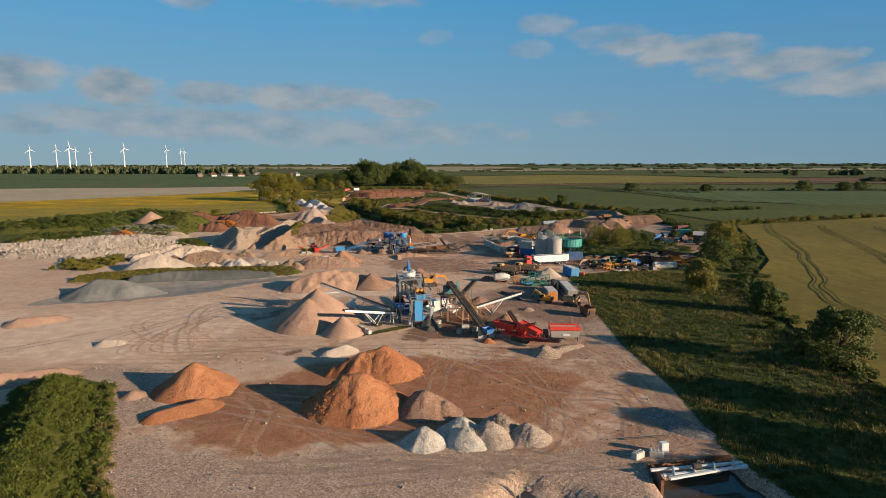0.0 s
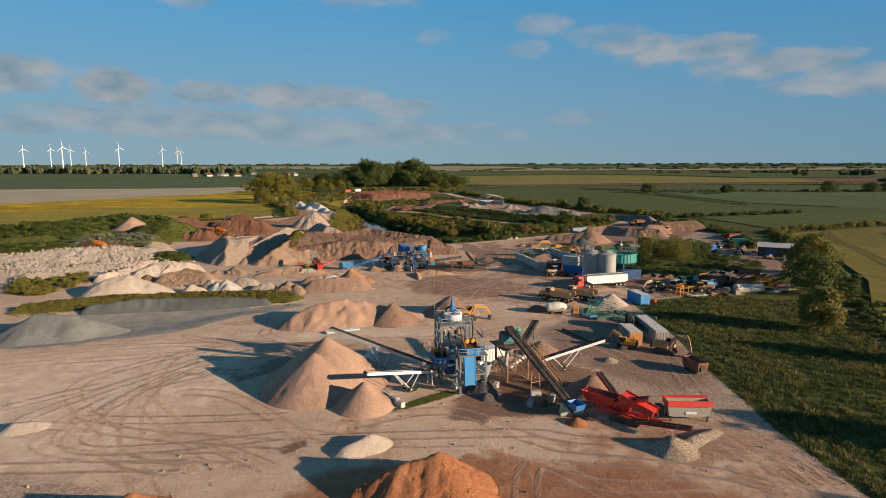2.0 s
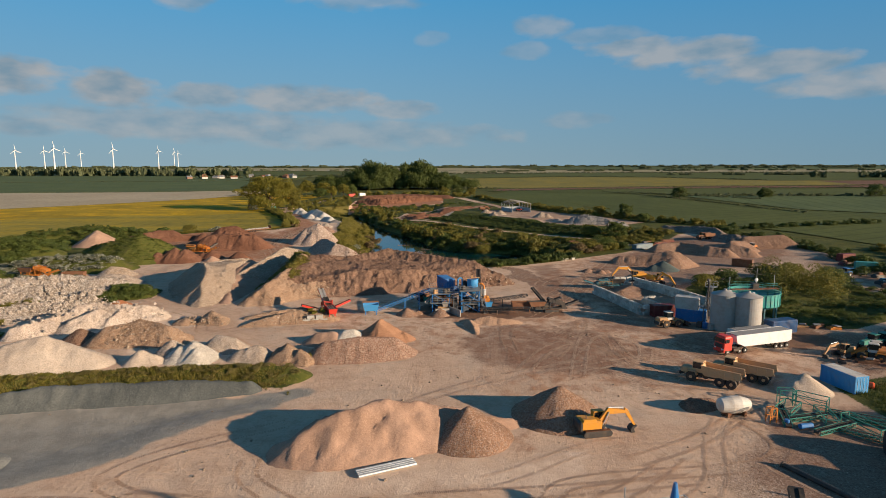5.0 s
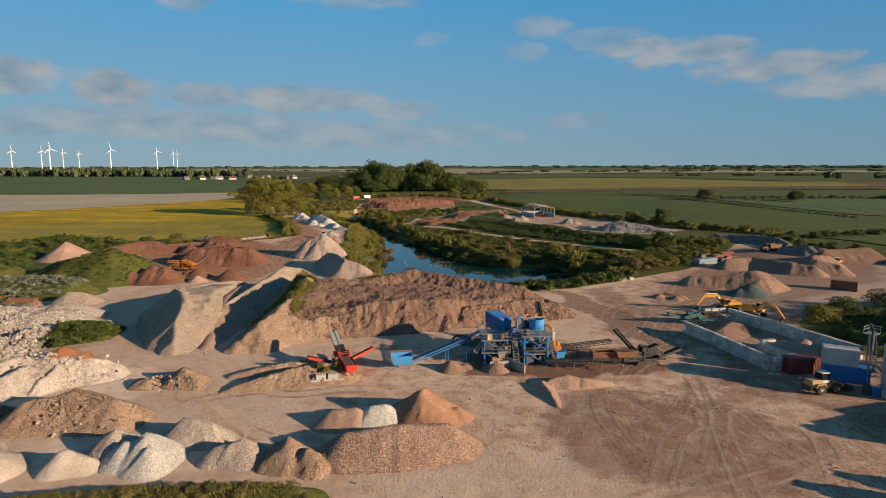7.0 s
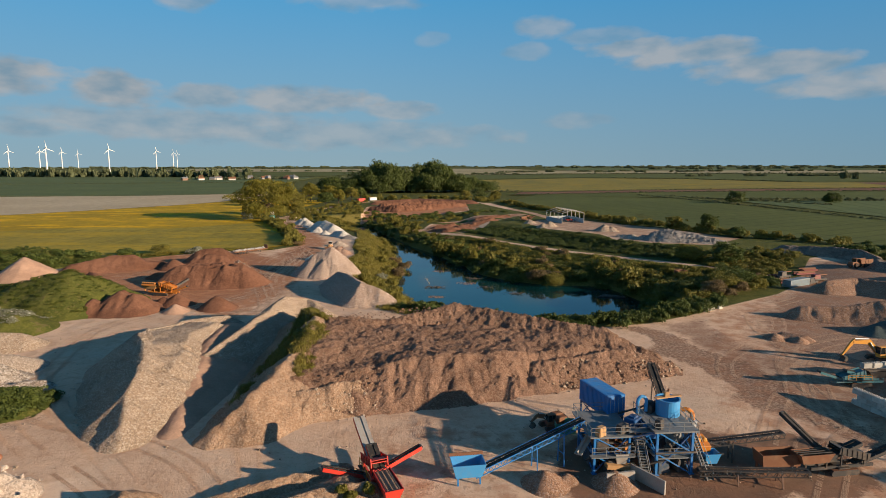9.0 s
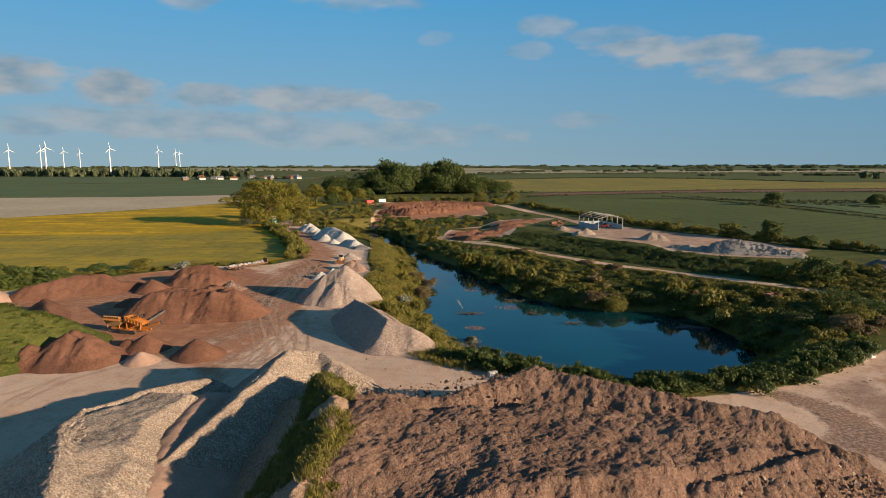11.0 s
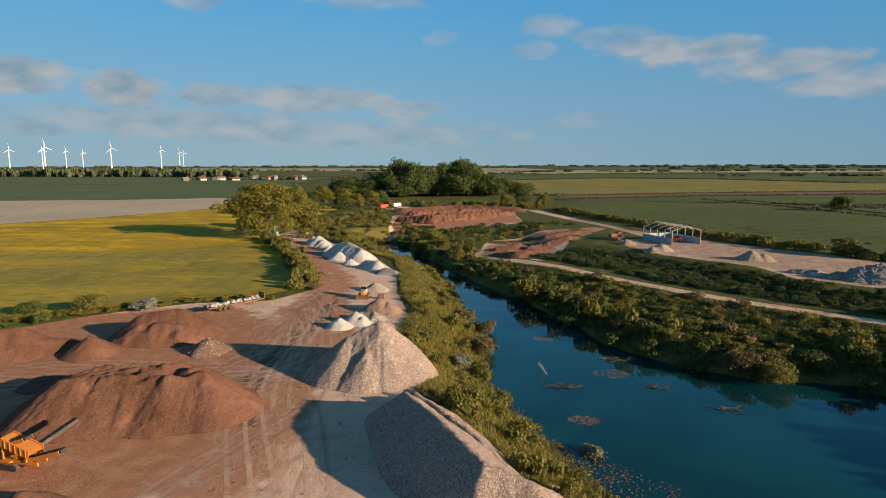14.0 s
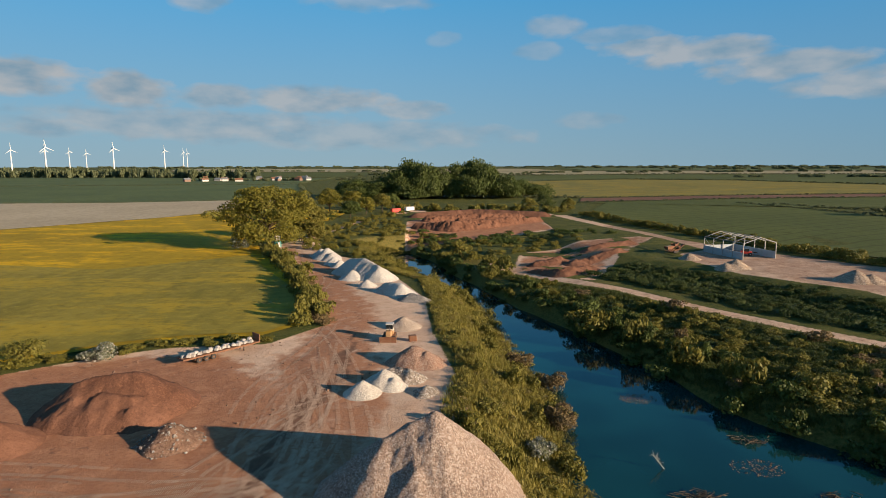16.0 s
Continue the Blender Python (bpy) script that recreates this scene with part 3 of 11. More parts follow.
        return self.add([Vector(p) + Vector(c) for p in pts], faces)

    def sheet(self, side, thick, c=(0, 0, 0), axis="y"):
        """A side outline, in (along, up), made thick across."""
        n = len(side)
        pts = [{"y": (a, s * thick / 2, b), "x": (s * thick / 2, a, b)}[axis] for s in (-1, 1) for a, b in side]
        faces = [tuple(range(n)), tuple(range(2 * n - 1, n - 1, -1))] + [(k, n + k, n + (k + 1) % n, (k + 1) % n) for k in range(n)]
        return self.add([Vector(p) + Vector(c) for p in pts], faces)

    def mesh(self, name):
        me = bpy.data.meshes.new(name)
        me.from_pydata(self.v, [], self.f)
        return me


def part(name, shape, material, parent=None, label="", at=None):
    """Links a shape as one mesh object, under a thing where one is given."""
    me = shape.mesh(name) if isinstance(shape, Shape) else shape
    me.materials.clear()
    me.materials.append(material)
    ob = new(name, me)
    if parent is not None:
        ob.parent = parent
    if at is not None:
        ob.matrix_basis = at
    if label:
        ob["label"] = label
    return ob


def thing(name, label, category, group="", at=None):
    ob = new(name)
    ob.empty_display_size = 0.5
    if at is not None:
        ob.matrix_basis = at
    return tagged(ob, label, category, group)


# ---- the lie of the land ----
RIVER = [(-17, 297.5), (-24, 300), (-32, 306), (-41, 310), (-45, 327), (-49, 336), (-52.5, 347), (-57, 361), (-55, 372), (-54, 391), (-58, 407),
         (-61, 438), (-66, 470), (-75, 479), (-82, 492), (-92, 525), (-102, 552), (-94, 556), (-86, 540), (-80, 524), (-75, 503), (-67, 483), (-57, 453),
         (-47, 432), (-40, 414), (-34, 398), (-31, 384), (-27, 376), (-20, 368), (-10, 360), (-3, 356), (4, 356.5), (11, 355), (15, 345),
         (17, 335), (15, 325), (11, 315), (3, 307), (-6, 300)]
MID_RIVER = [(14, 300), (8, 335), (-20, 340), (-42, 365), (-45, 400), (-52, 440), (-62, 470), (-76, 500), (-92, 545), (-98, 600), (-60, 700)]
TRACK_EAST = [(-60, 505), (-41, 474), (-25, 456), (-11, 432), (2, 415), (12, 403), (24, 392), (36, 381), (50, 368), (60, 352), (72, 340)]
PLATEAU = [(-12, 505), (12, 475), (26, 451), (36, 428), (40, 413), (50, 403), (66, 397), (90, 385), (140, 420), (90, 480), (60, 510), (40, 560), (15, 620), (-20, 560)]
LAGOON = [(-100, 138), (-84, 142), (-75.3, 146.7), (-68, 149.5), (-62, 154), (-57, 161), (-50, 167), (-45, 171.5), (-43, 174.5), (-50, 176), (-60, 175.5), (-78, 173), (-88, 170.5), (-100, 166)]
SUMP_A = [(2.5, 50), (5.5, 56.5), (7.5, 58), (9, 59.6), (10, 57.8), (12.5, 57.5), (15, 55), (17, 48)]
SUMP_B = [(23.2, 61.0), (33, 63.6), (34.2, 57.5), (35, 50), (23.5, 46), (22.9, 54)]
WATER_Z = -7.0


def east_of_river(x, y):
    mx = np.interp(y, [p[1] for p in MID_RIVER], [p[0] for p in MID_RIVER])
    return (x > mx) & (y > 318)


def ground_z(x, y):
    """Height of the ground at a place, metres."""
    x, y = np.asarray(x, float), np.asarray(y, float)
    z = 0.35 * fbm(x / 26, y / 26, 3) + 0.12 * fbm(x / 4, y / 4, 5)
    near = (np.abs(x + 40) < 150) & (y > 270) & (y < 640)
    d = np.full(np.shape(x), 99.0)
    if np.any(near):
        d = np.where(near, signed(x, y, RIVER), 99.0)
    east = east_of_river(x, y) & near
    bank = np.where(y < 312, 13.0, 18.0)
    west_z = -7.6 + 7.6 * ramp(d, 0.0, bank)
    tr = line_dist(x, y, TRACK_EAST)
    terrace = -7.6 + 3.9 * ramp(d, 0.0, 7.0) + 1.9 * ramp(d, 8.0, 32.0) + 0.5 * fbm(x / 9, y / 9, 11)
    up = ramp(-signed(x, y, PLATEAU), -16.0, 1.0)
    east_z = np.minimum(terrace, -2.0) * (1 - up) + up * (1.0 + 0.2 * fbm(x / 8, y / 8, 12))
    blend = ramp(y, 318, 336) * ramp(95 - x, 0, 25) * ramp(620 - y, 0, 60)
    z = np.where(d < 40, np.where(east, z * (1 - blend) + blend * east_z + (1 - blend) * (west_z), z + west_z), np.where(east, z * (1 - blend) + blend * east_z, z))
    z = np.where(d <= 0, -7.6 - 1.5 * ramp(-d, 0, 6), z)
    far = np.hypot(x, np.maximum(y, 0))
    z = z + 13.0 * ramp(far, 1500, 4600)
    z = z - 0.7 * ramp(-signed(x, y, LAGOON), 0.0, 9.0)
    z = z - 2.6 * ramp(-signed(x, y, SUMP_A), -2.0, 2.0) - 2.6 * ramp(-signed(x, y, SUMP_B), -0.3, 0.5)
    return z


def gz(x, y):
    return float(ground_z(np.array([x]), np.array([y]))[0])


YARD = [(-170, 20), (-150, 100), (-175, 165), (-190, 205), (-200, 232), (-168, 252), (-158, 266), (-136, 270), (-150, 292), (-165, 330), (-172, 352), (-149, 378), (-136, 389),
        (-127, 394), (-109, 396), (-100, 411), (-112, 445), (-119, 464), (-140, 512), (-149, 528), (-142, 563), (-135, 630), (-118, 690), (-100, 720), (-60, 690),
        (-20, 694), (2, 684), (14, 620), (26, 545), (40, 512), (62, 478), (80, 455), (96, 430), (70, 400), (48, 407), (36, 420), (34, 440), (24, 452), (14, 466),
        (8, 486), (10, 504), (24, 514), (20, 548), (7, 618), (-6, 678), (-60, 682), (-100, 705), (-114, 690), (-128, 630), (-137, 566), (-124, 512), (-104, 494), (-88, 456), (-81, 436),
        (-78, 405), (-74, 383), (-71, 365), (-67, 345), (-59, 325), (-51, 310), (-45, 292.5), (-34, 282.5), (-24, 279), (-12, 280.5), (4, 285), (16, 292.5), (30, 302), (48, 314), (60, 326),
        (70, 342), (92, 372), (110, 385), (122, 350), (124, 300), (116, 262), (108, 240), (100, 215), (80, 203), (68, 183), (57, 186), (50.7, 181), (37, 176), (36.8, 164),
        (36.5, 148), (34.8, 132), (33.4, 107), (34.6, 85), (33.2, 67), (36.2, 54), (40, 20)]
GREEN_PATCHES = [
    [(42, 231), (47, 226), (52, 211), (62, 207), (73, 213), (85, 222), (92, 244), (95, 262), (83, 268), (66, 262), (51, 256), (44, 248)],
    [(70, 215), (88, 214), (98, 226), (90, 232), (80, 224)],
    [(-105, 166.5), (-88, 171.5), (-60, 176.5), (-47, 176.5), (-44, 181), (-60, 183.5), (-85, 179.5), (-105, 173)],
    [(-118, 229), (-106, 233), (-97, 238), (-98, 246), (-108, 247), (-118, 242)],
    [(-17, 112.5), (-13, 114.6), (-7, 119), (-6, 120.6), (-9, 120.4), (-14, 116.5)],
    [(3.5, 113.5), (6, 117.5), (7.6, 119), (7, 115.5)]]
SLIP = [(-12, 505), (-30, 470), (-52, 486), (-45, 525), (-10, 545), (20, 560)]
PIT = [(-95, 560), (-60, 565), (-20, 600), (-20, 660), (-70, 690), (-100, 640)]


def spread(lo, hi, step, first, last, grow):
    """Grid lines: fine from lo to hi, wider and wider out to first and last."""
    mid = np.arange(lo, hi + step / 2, step)
    left, right = [], []
    for side, end, start, sign in ((left, first, lo, -1), (right, last, hi, 1)):
        w, p = step, start
        while sign * (end - p) > 0:
            w *= grow
            p += sign * w
            side.append(p)
    return np.array(left[::-1] + list(mid) + right)


xs, ys = spread(-185, 128, 1.25, -5200, 5200, 1.12), spread(42, 560, 1.25, -400, 5000, 1.09)
GX, GY = np.meshgrid(xs, ys)
me, _ = grid_mesh("ground", GX, GY, ground_z(GX, GY))
fx, fy = GX.ravel(), GY.ravel()
yard_d = signed(fx, fy, YARD)
grass = ramp(yard_d, -1.5, 1.5)
for poly in GREEN_PATCHES:
    grass = np.maximum(grass, ramp(-signed(fx, fy, poly), -1.2, 1.2))
track_d = line_dist(fx, fy, TRACK_EAST)
grass = np.minimum(grass, ramp(track_d, 1.6, 3.2))
grass = np.minimum(grass, np.maximum(ramp(signed(fx, fy, SLIP), -2, 4), ramp(fbm(fx / 9, fy / 9, 31), 0.0, 0.12)))
grass = np.minimum(grass, ramp(signed(fx, fy, PIT), -2, 3))
river_d = np.where(np.abs(fy - 430) < 160, signed(fx, fy, RIVER), 99.0)
RED_ZONES = [([(6, 62), (8, 100), (20, 112), (34, 104), (36, 62)], 0.55), ([(-50, 190), (-50, 235), (-5, 240), (0, 190)], 0.45),
    ([(-38, 72), (-36, 84), (-30, 88), (-22, 97), (-2, 99), (14, 97), (24, 92), (18, 80), (12, 72), (-2, 67), (-20, 66), (-32, 67)], 1.25),
    ([(4, 100), (8, 118), (22, 116), (26, 106), (16, 100)], 0.6), ([(-26, 105), (-22, 118), (-14, 112), (-15, 107)], 0.5),
    ([(-2, 118), (0, 131), (8, 134), (8, 120), (4, 114)], 0.8), ([(6, 133), (5, 142), (14, 142), (13, 134)], 0.6),
    ([(-170, 330), (-160, 378), (-120, 392), (-104, 380), (-94, 345), (-92, 318), (-100, 300), (-130, 288), (-150, 300)], 1.0),
    ([(-106, 300), (-95, 420), (-112, 470), (-118, 450), (-104, 410), (-108, 380)], 0.35), ([(-88, 285), (-82, 330), (-84, 380), (-92, 425), (-104, 465), (-122, 500), (-140, 530), (-146, 528), (-126, 480), (-112, 440), (-104, 405), (-104, 350), (-106, 300)], 0.8),
    (PIT, 1.0), (SLIP, 0.85), ([(-25, 150), (-8, 195), (10, 230), (22, 285), (30, 285), (16, 225), (4, 185), (-6, 150)], 0.35), ([(-12, 172), (40, 174), (42, 200), (26, 222), (30, 270), (60, 300), (110, 300), (120, 340), (90, 372), (66, 345), (44, 314), (20, 296), (2, 262), (-4, 225), (-14, 200)], 0.5)]
DAMP_SHADED = [[(-16, 185), (-20, 205), (-6, 214), (10, 206), (16, 192), (6, 180)], [(10, 205), (16, 232), (8, 250), (4, 285), (14, 288), (20, 255), (24, 222), (20, 205)],
        [(-34, 139), (-26, 143), (-22, 141), (-28, 137)], [(-52, 128), (-46, 131), (-40, 134), (-44, 128)], [(-30, 103.8), (-27, 106.5), (-25.5, 104.5), (-28, 103)],
        [(-2, 117), (2, 128), (6, 128), (6, 118), (3, 113)], [(-98, 345), (-99, 390), (-104, 420), (-101, 420), (-95, 390), (-94, 345)],
        [(-104, 420), (-112, 455), (-118, 470), (-115, 470), (-108, 450), (-101, 420)],
        # machine row, then container gravel: dark ground with shade painted in
        ([(40, 174), (66, 183), (80, 205), (100, 217), (110, 242), (122, 270), (120, 310), (104, 290), (98, 255), (90, 240), (75, 212), (50, 204), (40, 196)], 0.85),
        ([(8, 134), (12, 152), (20, 168), (38, 168), (37, 150), (35, 122), (24, 116), (16, 128)], 1.0),
        ([(-30, 217), (-20, 214), (-6, 216), (-6, 232), (-28, 234)], 0.8),
        ([(24, 180), (40, 205), (40, 232), (60, 272), (100, 292), (118, 330), (100, 372), (74, 350), (52, 318), (30, 292), (16, 262), (18, 220)], 0.95), (PLATEAU, 0.85), ([(p[0] + 2, p[1]) for p in TRACK_EAST] + [(p[0] - 4, p[1]) for p in TRACK_EAST[::-1]], 0.7)]
PALE = [[(-46, 146), (-40, 153), (-16, 156), (-4, 158), (-8, 150), (-22, 147)], [(-112, 470), (-104, 500), (-88, 456), (-90, 440), (-98, 445)], [(-80, 190), (-84, 196), (-56, 196), (-50, 188), (-60, 186)],
        [(-104, 196), (-110, 215), (-80, 222), (-72, 212), (-90, 205)],
        ([(-130, 92), (-48, 98), (-38, 122), (-42, 146), (-62, 148), (-90, 136), (-130, 130)], 0.75)]
# the 0.6 zone beside the tall cone is moist sand plus painted shadow
WET_SHADED = [[(-54.2, 129.6), (-50.2, 126.7), (-47.1, 129.9), (-41.5, 130.2), (-40.9, 133.2), (-50.3, 134.7), (-49.5, 131.8)], [(-38.3, 144.7), (-31.5, 147.2), (-29.8, 143.6), (-36.8, 142.5)], ([(-46, 130.4), (-36, 139.4), (-32, 137.2), (-36.9, 127.7), (-39.8, 125.3)], 0.6),
       # the 0.85 zone paints the dark shadows under the crushing plant
       [(-30, 104), (-27, 106.5), (-25.5, 104.5), (-28, 103)], ([(-8, 113), (-2, 109), (8, 112), (14, 117), (16, 128), (10, 137), (2, 136), (-4, 126)], 0.75), ([(-30, 216), (-20, 217), (-8, 217), (6, 220), (6, 231), (-10, 233), (-28, 232)], 0.85), ([(38, 198), (46, 194), (56, 200), (52, 212), (42, 210)], 0.8),
       ([(-1, 200), (6, 207), (14, 211), (20, 220), (17, 226), (8, 217), (-4, 208)], 0.45), ([(6, 172), (22, 178), (34, 196), (26, 204), (14, 192), (4, 184)], 0.45),
       # the 0.55 zone is dark machine-row ground with tree shade painted in
       ([(-3.6, 282), (2.8, 282), (8.4, 264.5), (12.4, 246.8), (15.5, 232), (12, 226), (8.5, 231.8), (4.7, 240.5), (-0.2, 259.2)], 0.62), ([(44, 182), (70, 181), (88, 188), (98, 210), (112, 238), (114, 264), (104, 268), (94, 236), (80, 208), (50, 203)], 0.55), ([(36, 205), (56, 204), (90, 232), (96, 262), (70, 268), (44, 252)], 0.6),
       ([(-88.4, 325), (-91.0, 335), (-94.0, 345), (-95.4, 353), (-95.2, 360), (-93.6, 368), (-90.0, 385), (-93.0, 405), (-95.2, 405), (-92.4, 385), (-96.6, 368), (-98.2, 360), (-98.4, 353), (-96.8, 345), (-94.0, 335), (-91.0, 325)], 0.85)]
GRAVELS = [[(22, 262), (36, 300), (48, 330), (62, 348), (100, 374), (126, 340), (120, 290), (96, 262), (60, 266), (40, 258)],
           [(-60, 40), (-60, 98), (-46, 96), (-40, 84), (-38, 70), (-28, 66), (-4, 65.5), (12, 66.5), (24, 72), (30, 80), (28, 100), (33, 104), (40, 40)],
           [(14, 100), (16, 160), (40, 160), (36, 100)], [(8, 134), (6, 150), (24, 168), (30, 150), (20, 134)],
           [(-125, 222), (-125, 245), (-95, 240), (-100, 222)]]


wfx, wfy = fx + 9 * fbm(fx / 11, fy / 11, 41) + 3 * fbm(fx / 3, fy / 3, 43), fy + 9 * fbm(fx / 11, fy / 11, 42) + 3 * fbm(fx / 3, fy / 3, 44)


def zone_max(polys, soft=4.0):
    out = np.zeros(len(fx))
    for p in polys:
        p, k = p if isinstance(p, tuple) else (p, 1.0)
        out = np.maximum(out, k * ramp(-signed(wfx, wfy, p), -soft, soft))
    return out


wet_rim = ramp(-river_d, -2.0, 0.0)
for name, values in (("grass", grass), ("dry", ramp(19.0 - river_d, 0, 4) * np.where(east_of_river(fx, fy), 0.55, 1.0)), ("red", zone_max(RED_ZONES)), ("damp", np.maximum(0.85 * zone_max(DAMP_SHADED, 3.0), wet_rim)), ("pale", zone_max(PALE) * 0.85),
                     ("wet_shaded", zone_max(WET_SHADED, 0.9)), ("gravel", 0.85 * zone_max(GRAVELS, 5.0)), ("silt", zone_max([LAGOON], 2.5))):
    me.attributes.new(name, "FLOAT", "POINT").data.foreach_set("value", values.astype(np.float32))
tagged(part("ground", me, GROUND), "sandy quarry floor with wheel tracks, gravel and rough turf", "ground", kind="structure")


def flat(name, poly, z, material, label, category, over=0.0):
    """A level sheet with a polygon outline."""
    s = Shape()
    s.add([(x, y, z) for x, y in poly], [tuple(range(len(poly)))])
    me = s.mesh(name)
    if me.polygons[0].normal.z < 0:
        me.flip_normals()
    return tagged(part(name, me, material), label, category, kind="structure")




flat("water", [(-110, 285), (-108, 575), (-70, 575), (-20, 480), (30, 380), (34, 300), (10, 285)], WATER_Z, WATER, "dark still blue-green water of the flooded pit", "water")
flat("water", SUMP_A, -1.15, MUDDY, "brown water in a pumping sump cut in gravel", "water")
flat("water", SUMP_B, -1.15, MUDDY, "brown water in a sheet-piled sump", "water")


def field_sheet(poly, material, label, lift, edge=45.0):
    """A field on the land: a grid clipped to a polygon, a little over the ground."""
    px_, py_ = [p[0] for p in poly], [p[1] for p in poly]
    bm = bmesh.new()
    bm.faces.new([bm.verts.new((x, y, 0)) for x, y in poly])
    for axis, lo, hi in ((0, min(px_), max(px_)), (1, min(py_), max(py_))):
        n = max(1, int((hi - lo) / edge))
        for k in range(1, n):
            co = [0, 0, 0]
            no = [0, 0, 0]
            co[axis], no[axis] = lo + (hi - lo) * k / n, 1
            bmesh.ops.bisect_plane(bm, geom=bm.verts[:] + bm.edges[:] + bm.faces[:], plane_co=co, plane_no=no)
    bmesh.ops.recalc_face_normals(bm, faces=bm.faces)
    co = np.array([v.co[:2] for v in bm.verts])
    z = ground_z(co[:, 0], co[:, 1])
    for v, h in zip(bm.verts, z):
        v.co.z = h + lift
    me = bpy.data.meshes.new("field")
    bm.to_mesh(me)
    bm.free()
    if sum(p.normal.z for p in me.polygons) < 0:
        me.flip_normals()
    for p in me.polygons:
        p.use_smooth = True
    return tagged(part("field", me, material), label, "field", kind="structure")


YELLOW_FIELD = [(-330, 330), (-205, 352), (-160, 378), (-138, 394), (-127, 399), (-112, 401), (-104, 412), (-116, 445), (-124, 466), (-146, 512), (-157, 545), (-160, 575), (-182, 650), (-200, 700), (-228, 742), (-257, 668), (-310, 593), (-480, 420)]
MOWN = [(-320, 335), (-205, 354), (-160, 380), (-138, 396), (-127, 401), (-112, 403), (-106, 413), (-118, 447), (-130, 468), (-150, 505), (-185, 474), (-230, 484), (-330, 430)]
field_sheet(YELLOW_FIELD, MEADOW_YELLOW, "meadow yellow with buttercups beside the quarry", 0.25, 30)
field_sheet(MOWN, PASTURE, "cut yellow-green pasture beside the hedge", 0.40, 30)
field_sheet([(-205, 705), (-163, 622), (-148, 640), (-146, 712), (-180, 745), (-210, 850), (-232, 745)], MEADOW_YELLOW, "strip of yellow meadow behind the tall tree", 0.4)
field_sheet([(-480, 420), (-310, 593), (-257, 668), (-230, 741), (-238, 850), (-290, 840), (-375, 810), (-700, 780), (-900, 500)], FALLOW, "bare tan field beyond the meadow", 0.35)
field_sheet([(-900, 770), (-700, 782), (-375, 812), (-290, 842), (-240, 852), (-250, 1000), (-330, 1290), (-450, 1266), (-780, 1210), (-1100, 1180)], WHEAT_DARK, "green winter wheat with tramlines", 0.4)
field_sheet([(-1100, 1190), (-780, 1218), (-450, 1274), (-330, 1296), (-360, 1750), (-770, 1760), (-1450, 1900)], WHEAT_DARK, "dark green cereal field", 0.45)
field_sheet([(66, -80), (67, 60), (66, 100), (75, 127), (90, 168), (112, 200), (126, 232), (156, 312), (280, 362), (520, 340), (520, -80)], BARLEY, "ripening barley field with wavy tramlines", 0.45, 30)
field_sheet([(160, 322), (280, 372), (520, 352), (520, 430), (282, 470), (235, 512), (205, 610), (190, 740), (60, 800), (22, 700), (46, 590), (62, 520), (100, 450), (130, 420), (150, 380)], WHEAT, "wide green wheat field with drill rows", 0.35, 40)
field_sheet([(292, 468), (520, 438), (700, 560), (470, 690), (225, 700), (242, 515)], WHEAT_DARK, "green cereal field behind a trimmed hedge", 0.4)
field_sheet([(30, 808), (196, 750), (470, 700), (700, 690), (800, 800), (357, 880), (196, 856), (41, 812)], WHEAT, "green field strip", 0.4)
field_sheet([(41, 818), (196, 860), (357, 884), (800, 905), (800, 985), (404, 946), (225, 917), (54, 870)], PLOUGH, "strip of bare red-brown soil", 0.45)
field_sheet([(-25, 890), (54, 880), (225, 925), (404, 955), (800, 995), (900, 1200), (600, 1215), (490, 1470), (290, 1560), (36, 1420)], RAPE, "pale yellow flowering field", 0.45)
field_sheet([(-200, 1500), (36, 1440), (290, 1580), (490, 1490), (610, 1240), (1300, 1300), (1500, 1900), (600, 2050), (-100, 1900)], WHEAT, "far green field", 0.5, 80)
field_sheet([(620, 1000), (1200, 980), (1300, 1260), (680, 1190)], PLOUGH, "far bare red field", 0.6, 80)
field_sheet([(700, 600), (1500, 500), (1700, 900), (820, 960), (820, 800)], WHEAT_DARK, "far dark green field", 0.5, 80)
field_sheet([(-100, 1950), (600, 2090), (1500, 1950), (1800, 2500), (400, 2700), (-300, 2500)], STRAW, "far pale field", 0.8, 120)
field_sheet([(-1500, 2000), (-770, 1800), (-360, 1800), (-300, 2400), (-1400, 2600)], WHEAT, "far green field", 0.8, 120)
field_sheet([(-1300, 2680), (-300, 2480), (400, 2760), (300, 3300), (-1400, 3400)], STRAW, "far pale field", 1.0, 150)
field_sheet([(500, 2760), (1900, 2560), (2600, 3300), (500, 3500)], WHEAT_DARK, "far green field", 1.0, 150)


def strip(name, label, pts, width, lift, material):
    """A narrow ribbon laid along points over the land."""
    P = np.array(pts, float)
    d = np.gradient(P, axis=0)
    d /= np.linalg.norm(d, axis=1)[:, None] + 1e-9
    side = np.stack([-d[:, 1], d[:, 0]], 1) * width / 2
    X, Y = np.stack([P[:, 0] - side[:, 0], P[:, 0] + side[:, 0]]), np.stack([P[:, 1] - side[:, 1], P[:, 1] + side[:, 1]])
    me, _ = grid_mesh(name, X, Y, ground_z(X, Y) + lift)
    if me.polygons[0].normal.z < 0:
        me.flip_normals()
    return tagged(part(name, me, material), label, name, kind="structure")


TRAM = np.array([(176, 318), (168.5, 306), (146, 247.4), (129, 208), (114.5, 178), (101, 155.5), (94, 135), (90, 112), (90, 80), (92, 40)], float)
tt = np.linspace(0, len(TRAM) - 1, 160)
